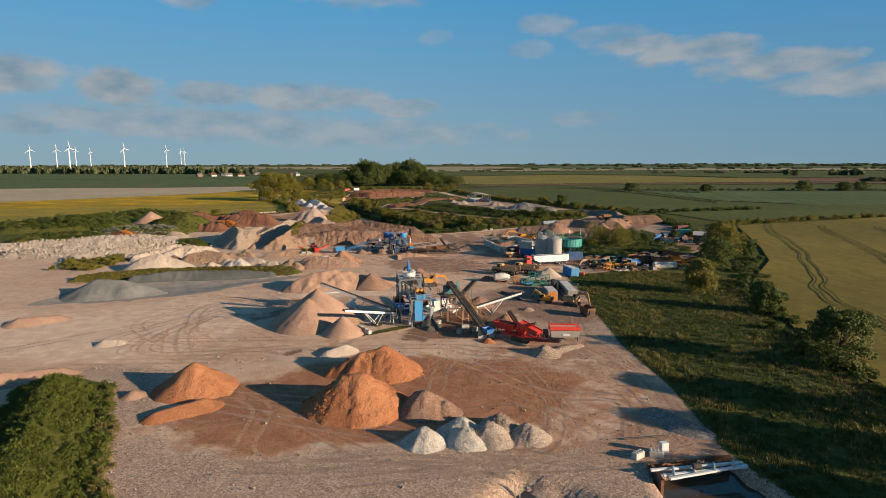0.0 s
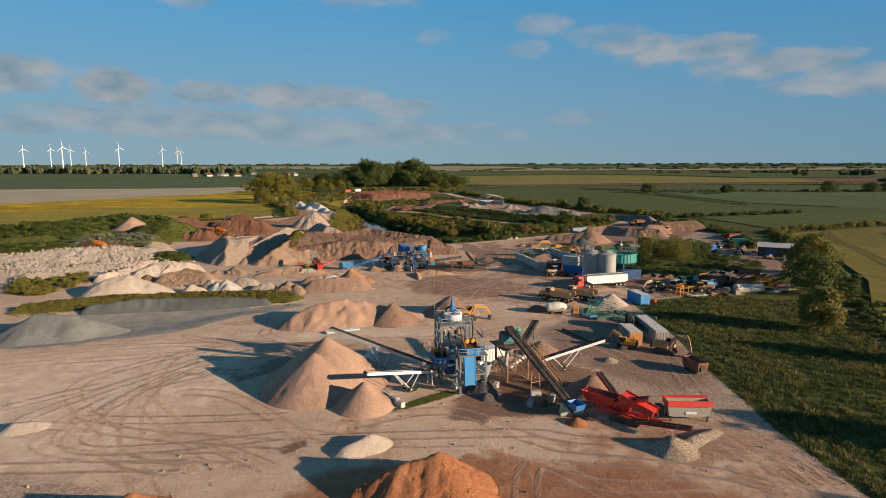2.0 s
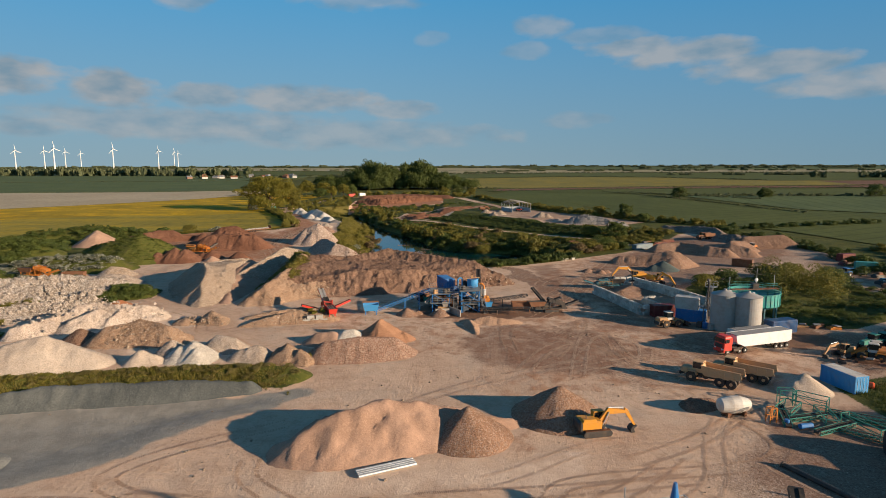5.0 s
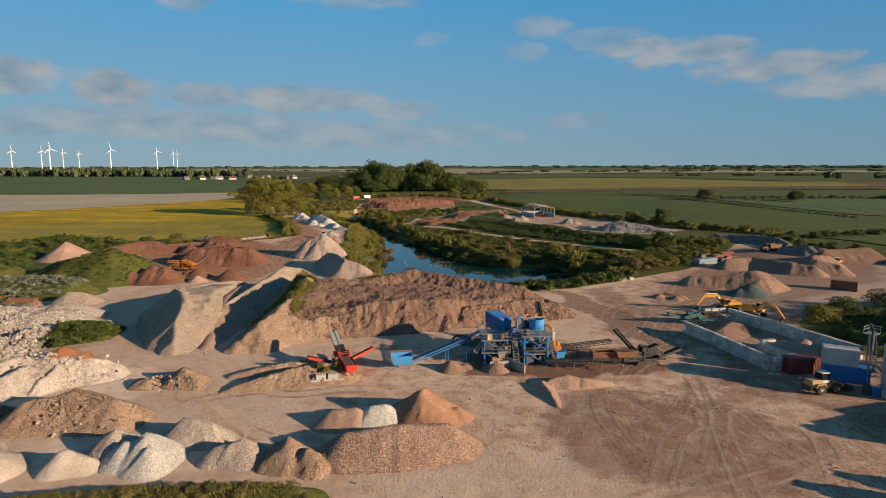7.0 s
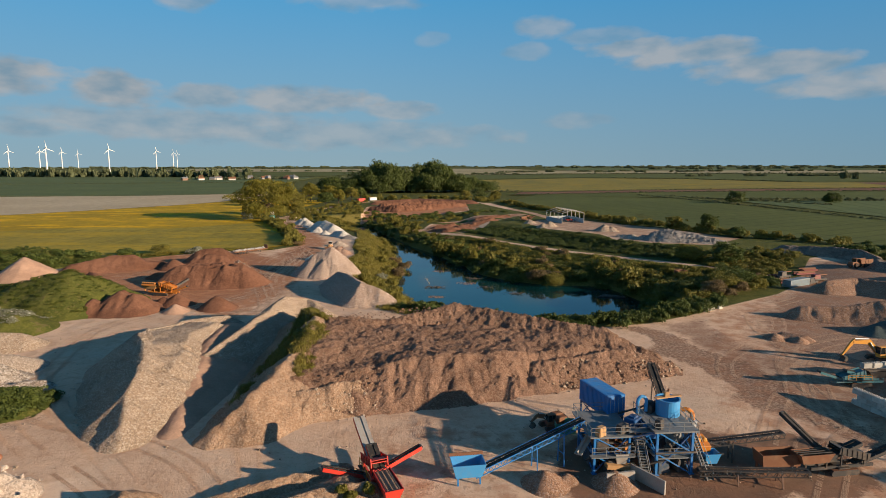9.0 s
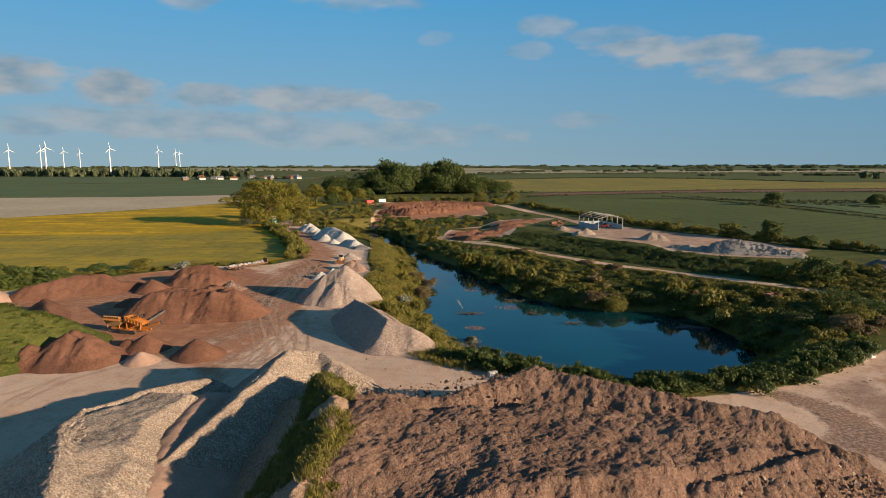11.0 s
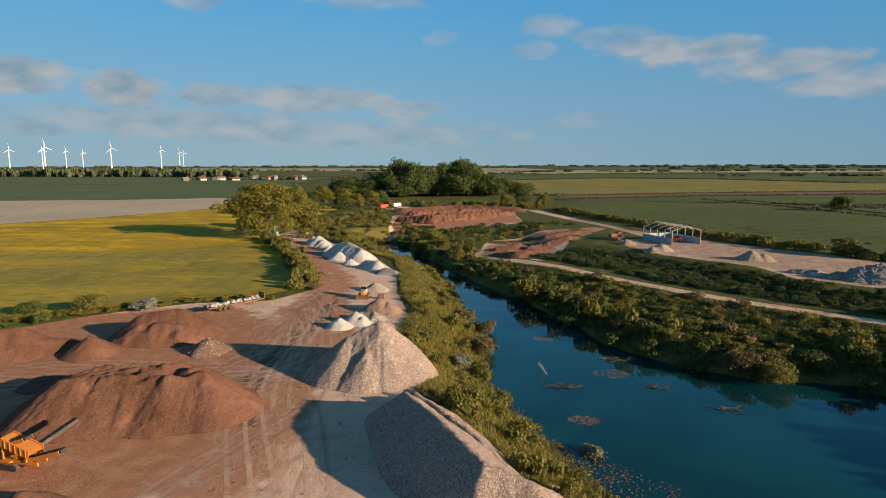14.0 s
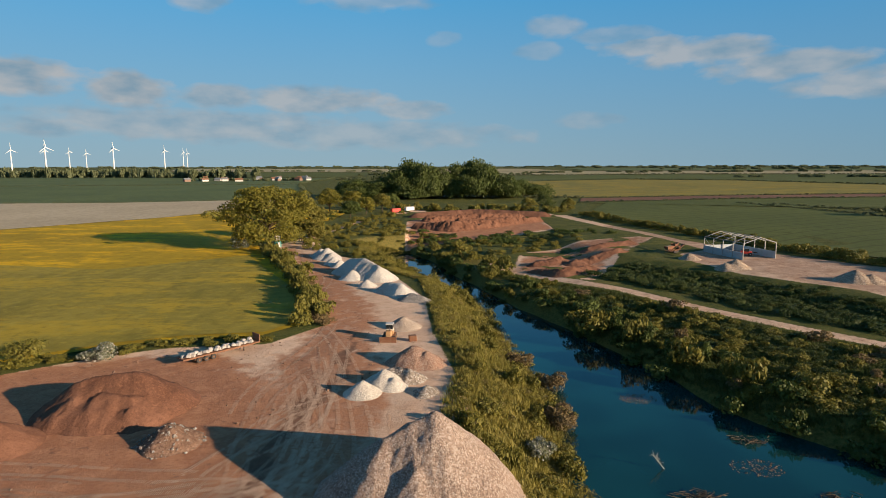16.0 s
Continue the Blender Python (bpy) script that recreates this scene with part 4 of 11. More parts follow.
tx, ty = np.interp(tt, range(len(TRAM)), TRAM[:, 0]) + 0.7 * np.sin(tt * 3.1) + 0.4 * np.sin(tt * 7.3), np.interp(tt, range(len(TRAM)), TRAM[:, 1])
for k, off in enumerate((-1.3, 1.3, 22.7, 25.3, 46.7, 49.3)):
    strip("tramline", "wavy wheel line pressed through the barley", np.stack([tx + off, ty - 0.3 * off], 1), 0.5, 0.66, TRAMLINE)
import itertools


# ---- stockpiles ----
def heap(name, label, lines, material, slope=0.72, rough=1.0, res=0.5, seed=1, crest=0.8, top=None, deck=None):
    """A stockpile: the highest of several crests (x, y, height) or (x, y, h, x2, y2, h2), each falling at the slope of loose material; deck: corners (x, y, height) of a driven top."""
    crest *= 0.3
    lines = [(*l, *l) if len(l) == 3 else l for l in lines]
    reach = max(max(l[2], l[5]) for l in lines) / slope + 1.5
    x0, x1 = min(min(l[0], l[3]) for l in lines) - reach, max(max(l[0], l[3]) for l in lines) + reach
    y0, y1 = min(min(l[1], l[4]) for l in lines) - reach, max(max(l[1], l[4]) for l in lines) + reach
    X, Y = np.meshgrid(np.arange(x0, x1, res), np.arange(y0, y1, res))
    wx = X + rough * (0.7 * fbm(X / 4.2, Y / 4.2, seed) + 0.5 * fbm(X / 1.2, Y / 1.2, seed + 7))
    wy = Y + rough * (0.7 * fbm(X / 4.2, Y / 4.2, seed + 5) + 0.5 * fbm(X / 1.2, Y / 1.2, seed + 8))
    Z = np.full(X.shape, -9.0)
    for ax, ay, ah, bx, by, bh in lines:
        d, t = seg_dist(wx, wy, (ax, ay), (bx, by))
        h = ah + t * (bh - ah)
        Z = np.maximum(Z, h - slope * (np.sqrt(d * d + crest * crest) - crest * 0.9))
    if deck is not None:
        w = [1 / ((wx - dx) ** 2 + (wy - dy) ** 2 + 2.0) ** 1.5 for dx, dy, _ in deck]
        flat_z = sum(k * dh for k, (_, _, dh) in zip(w, deck)) / sum(w)
        Z = np.maximum(Z, flat_z - slope * np.maximum(signed(wx, wy, [(dx, dy) for dx, dy, _ in deck]), 0))
    if top is not None:
        Z = np.minimum(Z, top + 0.25 * fbm(X / 3, Y / 3, seed + 2))
    # rills run down the slope: noise drawn out along the fall line
    gy, gx = np.gradient(Z, res)
    steep = np.clip(np.hypot(gx, gy) / slope, 0, 1)
    nx, ny = gx / (np.hypot(gx, gy) + 1e-6), gy / (np.hypot(gx, gy) + 1e-6)
    rill = sum(vnoise((X + nx * k) / 0.9, (Y + ny * k) / 0.9, seed + 9) for k in (-2.4, -1.6, -0.8, 0.0, 0.8, 1.6, 2.4)) / 7 - 0.5
    body_ = np.clip(Z * 0.6, 0, 1)
    clod = lattice(np.round(X / res).astype(np.int64), np.round(Y / res).astype(np.int64), seed + 6) - 0.5
    Z = Z + body_ * (rough * (0.5 * fbm(X / 4.0, Y / 4.0, seed + 3) + 0.3 * fbm(X / 1.3, Y / 1.3, seed + 4)) + (0.25 + 0.75 * rough) * 0.75 * steep * rill + (0.03 + 0.13 * rough) * clod)
    keep, base = Z > -0.1, ground_z(X, Y)
    wide = keep.copy()
    for dy, dx in itertools.product((-1, 0, 1), repeat=2):
        wide |= np.roll(np.roll(keep, dy, 0), dx, 1)
    mark = np.where(wide, np.arange(1, wide.size + 1).reshape(wide.shape), 0)
    while True:
        last = mark
        for axis, step in ((0, 1), (0, -1), (1, 1), (1, -1)):
            mark = np.where(wide, np.maximum(mark, np.roll(mark, step, axis)), 0)
        if (mark == last).all():
            break
    kinds, sizes = np.unique(mark[keep], return_counts=True)
    obs = []
    for kind in kinds[np.argsort(-sizes)]:
        own = keep & (mark == kind)
        if obs and own.sum() < 30:
            continue
        me, _ = grid_mesh(name, X, Y, np.maximum(Z, -0.5) + base, own)
        obs.append(tagged(part(name, me, material), label, name.replace("_", " ")))
    return obs[0]


heap("sand_pile", "bright orange sand cone on the gravel floor", [(-37.8, 86.1, 4.0), (-37.8, 86.1, 3.9, -33.0, 84.0, 0.9)], SAND_ORANGE, 0.66, 0.6, 0.4, 1)
heap("sand_pile", "low orange sand tongue with a cut edge", [(-38.5, 75.0, 0.9, -33.5, 79.0, 1.2)], SAND_ORANGE, 0.5, 0.7, 0.4, 2)
heap("sand_pile", "large orange sand pile with ridged digger marks", [(-16.8, 79.0, 1.8, -13.6, 79.4, 4.7), (-13.6, 79.4, 4.7, -11.4, 79.2, 5.0), (-11.4, 79.2, 5.0, -7.6, 77.2, 1.6), (-14.6, 75.6, 1.4, -13.4, 79.0, 4.6), (-11.6, 75.2, 1.4, -12.0, 79.0, 4.7), (-9.2, 75.2, 0.9, -10.4, 78.6, 4.0)], SAND_ORANGE, 0.72, 1.0, 0.3, 3, 0.2)
heap("sand_pile", "orange-brown sand pile with a cut face", [(-17.8, 91.8, 1.2, -13.2, 92.6, 3.4), (-13.2, 92.6, 3.4, -9.4, 93.2, 4.5), (-9.4, 93.2, 4.5, -8.2, 89.4, 1.4), (-9.0, 92.6, 3.6, -3.6, 92, 0.4)], SAND_ORANGE, 0.74, 1.0, 0.3, 4, 0.2)
heap("gravel_pile", "small brown gravel cone", [(-2.5, 78.0, 2.9), (0.2, 77.0, 1.7)], SAND_BROWN, 0.68, 0.8, 0.35, 5)
for k, (x, y, h, m, text) in enumerate([(-2.2, 68.2, 2.1, CHALK, "small heap of crushed white stone"), (2.9, 68.3, 2.1, CHALK, "small heap of crushed white stone"), (2.3, 70.9, 2.3, CHALK, "small heap of crushed white stone"),
                                        (5.9, 69.2, 2.2, GRAVEL_PALE, "small heap of pale gravel"), (7.4, 71.6, 2.4, GRAVEL_TAN, "small heap of tan gravel"), (10.6, 69.6, 2.1, GRAVEL_PALE, "small heap of pale gravel")]):
    tagged(heap("gravel_pile", text + " in a row by the sump", [(x - 0.2, y + 0.1, h, x + 0.3, y - 0.2, h - 0.2)], m, 0.78, 1.0, 0.28, 10 + k, 0.5), group="small gravel heaps")
heap("gravel_pile", "low dark gravel heap in shade", [(28.6, 76.2, 1.0), (29.6, 75.4, 1.1)], GREY_STONE, 0.55, 0.9, 0.4, 20)
heap("gravel_pile", "low dark gravel heap in shade", [(31.0, 72.2, 1.1, 32.4, 70.6, 0.9)], GREY_STONE, 0.5, 0.9, 0.4, 21)
heap("gravel_pile", "small brown gravel heap under a screen", [(18.2, 101.9, 1.7), (21.0, 103.5, 0.7, 25.5, 106.5, 0.5)], GRAVEL_TAN, 0.6, 0.9, 0.4, 22)
heap("sand_pile", "small pale heap of sand", [(-20.6, 101.0, 0.9, -17.6, 103.6, 1.3)], SAND_WHITE, 0.6, 0.7, 0.35, 23)
heap("sand_pile", "smooth cone of washed sand under a conveyor", [(-20.1, 115.1, 3.6)], SAND, 0.84, 0.15, 0.3, 24, 0.25)
heap("sand_pile", "tall cone of washed sand under a conveyor", [(-27.2, 125.4, 7.1), (-28.4, 121.6, 5.8)], SAND, 0.72, 0.35, 0.4, 25, 0.25)
heap("sand_pile", "brown cone beside the red screener", [(13.0, 119.6, 2.9)], SAND_BROWN, 0.72, 0.5, 0.35, 26, 0.3)
heap("sand_pile", "low reddish heap behind a conveyor", [(8.6, 138.2, 2.2)], SAND_BROWN, 0.6, 0.5, 0.4, 27)
heap("gravel_pile", "small loose heap of pale gravel", [(19.6, 133.6, 0.7)], GRAVEL_TAN, 0.5, 0.8, 0.35, 28)
heap("gravel_pile", "dark stones fallen under the wash plant", [(-3.2, 120.2, 1.9), (-2.6, 117.5, 0.9)], DARK_STONE, 0.7, 1.2, 0.3, 29)
heap("sand_pile", "low heap of red sand at a hopper", [(8.6, 109.4, 0.8)], SAND_ORANGE, 0.6, 0.5, 0.3, 30)
heap("sand_pile", "long pale sand bank with dug faces", [(-40.0, 155.8, 2.6, -36.2, 157.6, 4.2), (-36.2, 157.6, 4.2, -31.0, 160.0, 4.6), (-31.0, 160.0, 4.6, -26.0, 161.4, 4.2), (-26.0, 161.4, 4.0, -21.0, 162.3, 2.6), (-21, 162.3, 2.6, -14.0, 163.0, 0.9)], SAND, 0.7, 1.7, 0.5, 31, 0.5)
heap("sand_pile", "brown gravel cone on the sand bank", [(-19.6, 160.0, 4.0)], SAND_BROWN, 0.72, 0.6, 0.4, 32, 0.3)
heap("sand_pile", "brown sand cone behind an excavator", [(-7.0, 166.2, 4.2), (-3.0, 166.0, 1.8)], SAND_BROWN, 0.66, 0.5, 0.4, 33, 0.3)
heap("soil_pile", "low heap of brown rubble and soil", [(12.6, 168.8, 1.2, 15.0, 169.4, 1.0)], SOIL, 0.6, 1.2, 0.4, 34)
heap("sand_pile", "small heap of white sand", [(31.9, 175.0, 2.6), (30.0, 174.0, 1.6)], SAND_WHITE, 0.68, 0.7, 0.4, 35)
heap("silt_pile", "smooth grey heap of washed silt", [(-90.5, 151.5, 4.6, -84.0, 152.5, 4.2), (-84.0, 152.5, 4.2, -78.0, 153.5, 2.4)], SILT, 0.55, 0.35, 0.5, 36)
heap("silt_bank", "dark grey cut bank of silt above the lagoon", [(-90, 168.0, 1.6, -80.4, 171.5, 2.3), (-80.4, 171.5, 2.3, -63.0, 174.0, 2.3), (-63, 174.0, 2.3, -52, 175.6, 1.4)], SILT_DARK, 0.9, 0.8, 0.45, 37)
heap("berm", "low earth berm overgrown with grass", [(-106, 169.5, 1.5, -88, 175.6, 2.1), (-88, 175.6, 2.1, -62, 180.6, 2.1), (-62, 180.6, 2.1, -47, 181.4, 1.8)], TURF, 0.6, 1.0, 0.5, 38)
heap("sand_pile", "broad pile of pale sand", [(-96.0, 186.0, 4.2, -91.0, 188.4, 4.9), (-91.0, 188.4, 4.9, -83.0, 188.0, 2.4)], SAND_WHITE, 0.62, 0.9, 0.5, 40)
heap("rock_pile", "ridge of pinkish white quarried rock", [(-107.0, 203.0, 1.8, -102.5, 210.0, 3.4), (-102.5, 210.0, 3.4, -97.5, 215.0, 4.4), (-97.5, 215.0, 4.4, -92.0, 216.0, 3.4), (-92.0, 216.0, 3.4, -87.0, 218.4, 2.8), (-99.0, 208.0, 2.2, -95.5, 213.0, 3.6), (-93.0, 210.5, 1.4, -92.0, 215.0, 3.0), (-103.5, 218.0, 2.4, -98.5, 220.0, 3.0)], WHITE_ROCK, 0.8, 1.9, 0.3, 41, 0.3)
heap("soil_pile", "brown pile of mixed soil and stone", [(-87.0, 200.2, 2.8, -81.6, 202.2, 4.1), (-81.6, 202.2, 4.1, -75.6, 200.8, 3.0)], EARTH_TAN, 0.68, 1.5, 0.45, 42)
heap("soil_pile", "dark brown low soil pile", [(-93.0, 201.6, 2.4)], SOIL, 0.66, 1.0, 0.45, 43)
heap("gravel_pile", "low brown rocky heap at the road", [(-73.0, 215.6, 2.2, -70.0, 213.6, 1.2), (-78.0, 214.0, 1.5)], EARTH_TAN, 0.6, 2.0, 0.45, 44)
for k, (l, m, text) in enumerate([([(-75.0, 188.8, 2.2, -72.6, 188.6, 1.5)], SAND_WHITE, "pale sand heap by the berm"), ([(-66.4, 190.8, 3.2), (-68.6, 190.2, 2.4), (-65.4, 188.8, 2.3)], CHALK, "white crushed stone heap by the berm"),
                                  ([(-71.0, 192.6, 2.8)], GRAVEL_PALE, "pale gravel heap by the berm"), ([(-64.2, 196.2, 2.8, -61.0, 195.6, 2.2)], GRAVEL_PALE, "pale gravel heap by the berm"), ([(-58.6, 190.2, 1.6, -55.4, 190.8, 2.4)], GRAVEL_PALE, "pale gravel heap with a sharp crest")]):
    tagged(heap("gravel_pile", text, l, m, 0.74, 0.8, 0.35, 50 + k, 0.35), group="pale heaps by the berm")
heap("soil_pile", "rough heap of pale spoil with weeds", [(-49.8, 190.2, 3.0), (-47.2, 188.8, 2.2), (-51.5, 189.0, 1.6)], EARTH_TAN, 0.8, 1.8, 0.4, 56, 0.4)
heap("gravel_pile", "long low pile of pink gravel", [(-43.4, 191.2, 2.8, -37.6, 192.4, 3.4), (-37.6, 192.4, 3.4, -31.6, 193.4, 2.9)], GRAVEL_PINK, 0.7, 0.5, 0.4, 57, 1.2)
heap("gravel_pile", "pile of tan pebbles", [(-46.6, 200.0, 1.9, -43.6, 200.2, 2.2)], SAND, 0.66, 0.4, 0.4, 58, 0.8)
heap("gravel_pile", "narrow pile of white pebbles", [(-41.4, 200.4, 2.4, -39.8, 200.6, 2.4)], CHALK, 0.7, 0.4, 0.4, 59, 0.8)
heap("sand_pile", "brown sand cone with a sharp peak", [(-34.6, 202.2, 4.1), (-30.0, 201.8, 1.6)], SAND_RUST, 0.7, 0.7, 0.3, 60, 0.2)
heap("sand_ramp", "loading ramp of rough tan earth behind a block wall", [(-65.1, 210.8, 0.3, -62.5, 212.2, 1.0), (-62.5, 212.2, 1.0, -59.4, 213.6, 1.7), (-59.4, 213.6, 1.7, -54.9, 215.4, 2.3), (-54.9, 215.4, 2.3, -52.0, 216.6, 2.6), (-52.0, 216.6, 2.6, -48.8, 217.2, 2.6)], EARTH_TAN, 0.74, 0.9, 0.28, 61, 0.2,
     deck=[(-62.0, 215.2, 0.4), (-57.0, 217.8, 1.0), (-51.6, 220.0, 1.7), (-51.0, 218.0, 1.9), (-56.0, 216.0, 1.3)])
heap("soil_pile", "long low ridge of gravel", [(-66.1, 217.2, 0.5, -63.1, 218.2, 1.1), (-63.1, 218.2, 1.1, -58.4, 220.2, 1.5), (-58.4, 220.2, 1.5, -52.4, 222.2, 1.8)], EARTH_TAN, 0.74, 1.0, 0.28, 62, 0.2)
heap("sand_pile", "low orange sand heap", [(-98.4, 226.0, 2.5), (-95.6, 225.6, 1.5)], SAND_ORANGE, 0.56, 0.5, 0.45, 63)
heap("rock_pile", "broad bank of broken white concrete and rock", [(-190, 214, 3.0, -166, 222, 4.2), (-166, 222, 4.2, -150, 232, 3.4), (-150, 232, 3.4, -138, 242, 4.6), (-138, 242, 4.6, -126, 252, 3.6), (-158, 214, 2.6, -140, 220, 3.4), (-140, 220, 3.4, -128, 232, 2.8), (-128, 232, 2.8, -119, 244, 3.8), (-119, 244, 3.8, -113, 252, 2.6), (-126, 252, 3.6, -118, 258, 2.2),
     (-130, 206, 2.0, -120, 216, 2.6), (-120, 216, 2.6, -114, 228, 2.2), (-114, 228, 2.2, -109, 242, 2.8), (-109, 242, 2.8, -104, 249, 1.2)], RUBBLE, 0.5, 2.6, 0.45, 64, 0.6)
heap("soil_pile", "spoil mound overgrown with bushes", [(-106.5, 239.5, 2.4, -101.0, 240.5, 2.2)], TURF, 0.6, 1.0, 0.5, 65)
heap("gravel_pile", "smooth pale gravel heap at the road", [(-118.6, 256.0, 3.0, -113.5, 258.0, 2.6)], GRAVEL_PALE, 0.55, 0.5, 0.5, 66)
heap("stone_ridge", "tall ridge of reject cobbles", [(-81.0, 231.0, 2.2, -83.0, 236.5, 4.4), (-83.0, 236.5, 4.4, -84.5, 244.0, 6.3), (-84.5, 244.0, 6.3, -88.5, 252.0, 6.8), (-88.5, 252.0, 6.8, -93.0, 259.0, 5.8), (-93.0, 259.0, 5.8, -94.5, 266.0, 4.6), (-94.5, 266.0, 4.6, -89.5, 273.0, 4.4), (-89.5, 273.0, 4.4, -84.7, 277.5, 4.2)],
     GRAVEL_TAN, 0.72, 0.9, 0.3, 67, 0.5, deck=[(-84.0, 240.0, 4.6), (-80.5, 241.0, 3.4), (-82.5, 252.0, 4.6), (-85.5, 262.0, 4.8), (-84.0, 271.0, 4.4), (-89.0, 272.0, 4.2), (-93.5, 262.0, 5.0), (-88.0, 251.0, 6.2)])
heap("stone_ridge", "ridge of tan cobbles with a pale crest", [(-80.5, 256.0, 3.2, -77.5, 265.0, 4.8), (-77.5, 265.0, 4.8, -75.0, 273.0, 6.2), (-75.0, 273.0, 6.2, -73.4, 280.5, 7.3), (-73.4, 280.5, 7.3, -69.5, 283.0, 6.2), (-69.5, 283.0, 6.2, -65.5, 279.0, 5.0), (-65.5, 279.0, 5.0, -60.0, 278.0, 2.4)], GRAVEL_TAN, 0.72, 0.9, 0.3, 68, 0.5)
heap("sand_ramp", "sand ramp rising between the stone ridges", [(-76.0, 233.0, 0.5, -79.0, 247.0, 2.2), (-79.0, 247.0, 2.2, -82.0, 262.0, 3.6), (-82.0, 262.0, 3.6, -82.0, 272.0, 4.0)], SAND, 0.42, 0.5, 0.4, 126, 2.4)
EARTH_RIDGE = [(-69.5, 231.5, 1.8, -66.8, 235.5, 4.2), (-66.8, 235.5, 4.2, -64.0, 243.0, 5.8), (-64.0, 243.0, 5.8, -62.5, 252.0, 7.2), (-62.5, 252.0, 7.2, -63.0, 262.0, 7.8), (-63.0, 262.0, 7.8, -66.5, 271.0, 6.6)]
heap("soil_ridge", "earth ridge overgrown with grass and weeds", EARTH_RIDGE, EARTH_TAN, 0.70, 1.5, 0.35, 69, 0.7)
heap("soil_ridge", "long ridge of brown overburden with boulders", [(-62.0, 263.5, 7.4, -50.5, 264.5, 6.6), (-50.5, 264.5, 6.6, -44.0, 269.0, 7.2), (-44.0, 269.0, 7.2, -38.5, 271.0, 7.9), (-38.5, 271.0, 7.9, -31.0, 268.0, 7.2), (-31.0, 268.0, 7.2, -25.0, 265.5, 6.8), (-25.0, 265.5, 6.8, -13.0, 261.8, 5.6), (-13.0, 261.8, 5.6, -6.5, 258.5, 2.8),
     (-27.0, 250.0, 3.4, -11.0, 256.5, 3.8), (-11.0, 256.5, 3.8, -3.5, 255.5, 1.4)], SOIL, 0.76, 1.9, 0.3, 70, 0.6,
     deck=[(-66.0, 239.5, 3.8), (-59.3, 242.5, 4.3), (-52.3, 245.0, 4.7), (-44.1, 247.0, 5.5), (-33.0, 250.0, 5.0), (-25.0, 253.0, 4.0), (-14.0, 257.5, 3.6), (-16.0, 261.0, 4.8), (-25.3, 262.5, 5.2), (-37.0, 265.0, 5.6), (-50.0, 262.0, 6.0), (-61.0, 262.0, 7.4), (-62.5, 251.0, 6.4)])
heap("spoil_bank", "pale cut bank at the foot of the earth ridge", [(-67.5, 236.5, 2.6, -60.0, 240.0, 3.4), (-60.0, 240.0, 3.4, -53.0, 243.0, 3.6), (-53, 243, 3.6, -47, 244.5, 2.6)], EARTH_TAN, 0.8, 1.3, 0.3, 127, 0.4)
heap("sand_pile", "pale cone of sand among weeds", [(-168.1, 340.0, 6.4)], SAND, 0.66, 0.7, 0.5, 71)
heap("grass_mound", "smooth mound grown over with grass", [(-141.0, 300.0, 6.4, -131.0, 302.0, 9.0), (-131.0, 302.0, 9.0, -126.0, 305.0, 6.6), (-150, 304, 4.0, -141, 300, 6.4)], TURF, 0.62, 0.6, 0.6, 72, 3.0)
heap("soil_pile", "dark red soil heap beside the green mound", [(-122.0, 295.8, 3.4), (-117.0, 298.0, 4.8), (-113.6, 297.6, 4.4), (-119.0, 304.0, 3.6)], RED_SOIL, 0.68, 1.2, 0.45, 73)
heap("soil_pile", "long bank of dark red soil", [(-158.0, 346.0, 3.0, -148.9, 353.6, 4.6), (-148.9, 353.6, 4.6, -143.0, 356.0, 4.4), (-143, 331, 3.2, -136, 322, 2.4), (-140, 356, 2.4, -134, 358, 1.8)], RED_SOIL, 0.66, 1.0, 0.5, 74)
heap("soil_pile", "small cone of dark red soil", [(-95.0, 300.2, 3.1)], RED_SOIL, 0.66, 0.7, 0.4, 75, 0.4)
heap("soil_pile", "small cone of dark red soil", [(-106.2, 304.0, 2.9), (-109.5, 303.5, 2.0)], RED_SOIL, 0.66, 0.7, 0.4, 76, 0.4)
heap("sand_pile", "small low cone of pale sand", [(-103.4, 296.6, 1.8)], SAND, 0.62, 0.5, 0.35, 77)
g_lump = random.Random(31)
LUMPS = []
for k in range(34):
    lx, ly = -117.0 + 18.0 * g_lump.random(), 326.8 + 6.0 * g_lump.random()
    LUMPS.append((lx, ly, 5.3 + 0.5 * g_lump.random(), lx + 0.8 + 2.0 * g_lump.random(), ly + 0.2 + 0.8 * g_lump.random(), 5.2 + 0.6 * g_lump.random()))
heap("soil_pile", "broad pile of red soil with a rough dug top", LUMPS, RED_SOIL, 0.74, 0.8, 0.3, 78, 0.1,
     deck=[(-119.0, 329.5, 4.5), (-110.6, 326.6, 4.8), (-104.8, 327.6, 4.9), (-101.2, 329.4, 4.6), (-100.8, 333.0, 3.9), (-103.5, 334.6, 4.2), (-109.5, 334.4, 4.5), (-117.0, 332.4, 4.5)])
heap("soil_pile", "small heap of red soil", [(-129.6, 354.6, 3.2)], RED_SOIL, 0.64, 0.8, 0.4, 79)
heap("soil_pile", "large flat-topped heap of red soil", [(-124.4, 364.8, 4.9, -118.0, 366.8, 5.2), (-121.5, 362.4, 3.6, -117, 363.0, 3.4)], RED_SOIL, 0.7, 1.3, 0.4, 80, 0.9)
heap("rubble_pile", "small heap of soil, stones and weeds", [(-108.8, 355.6, 2.7)], SOIL, 0.72, 1.4, 0.35, 81, 0.3)
heap("soil_pile", "low spread heap of red soil", [(-127.5, 338.5, 1.6, -122.0, 340.0, 1.4)], RED_SOIL, 0.5, 0.8, 0.45, 82)
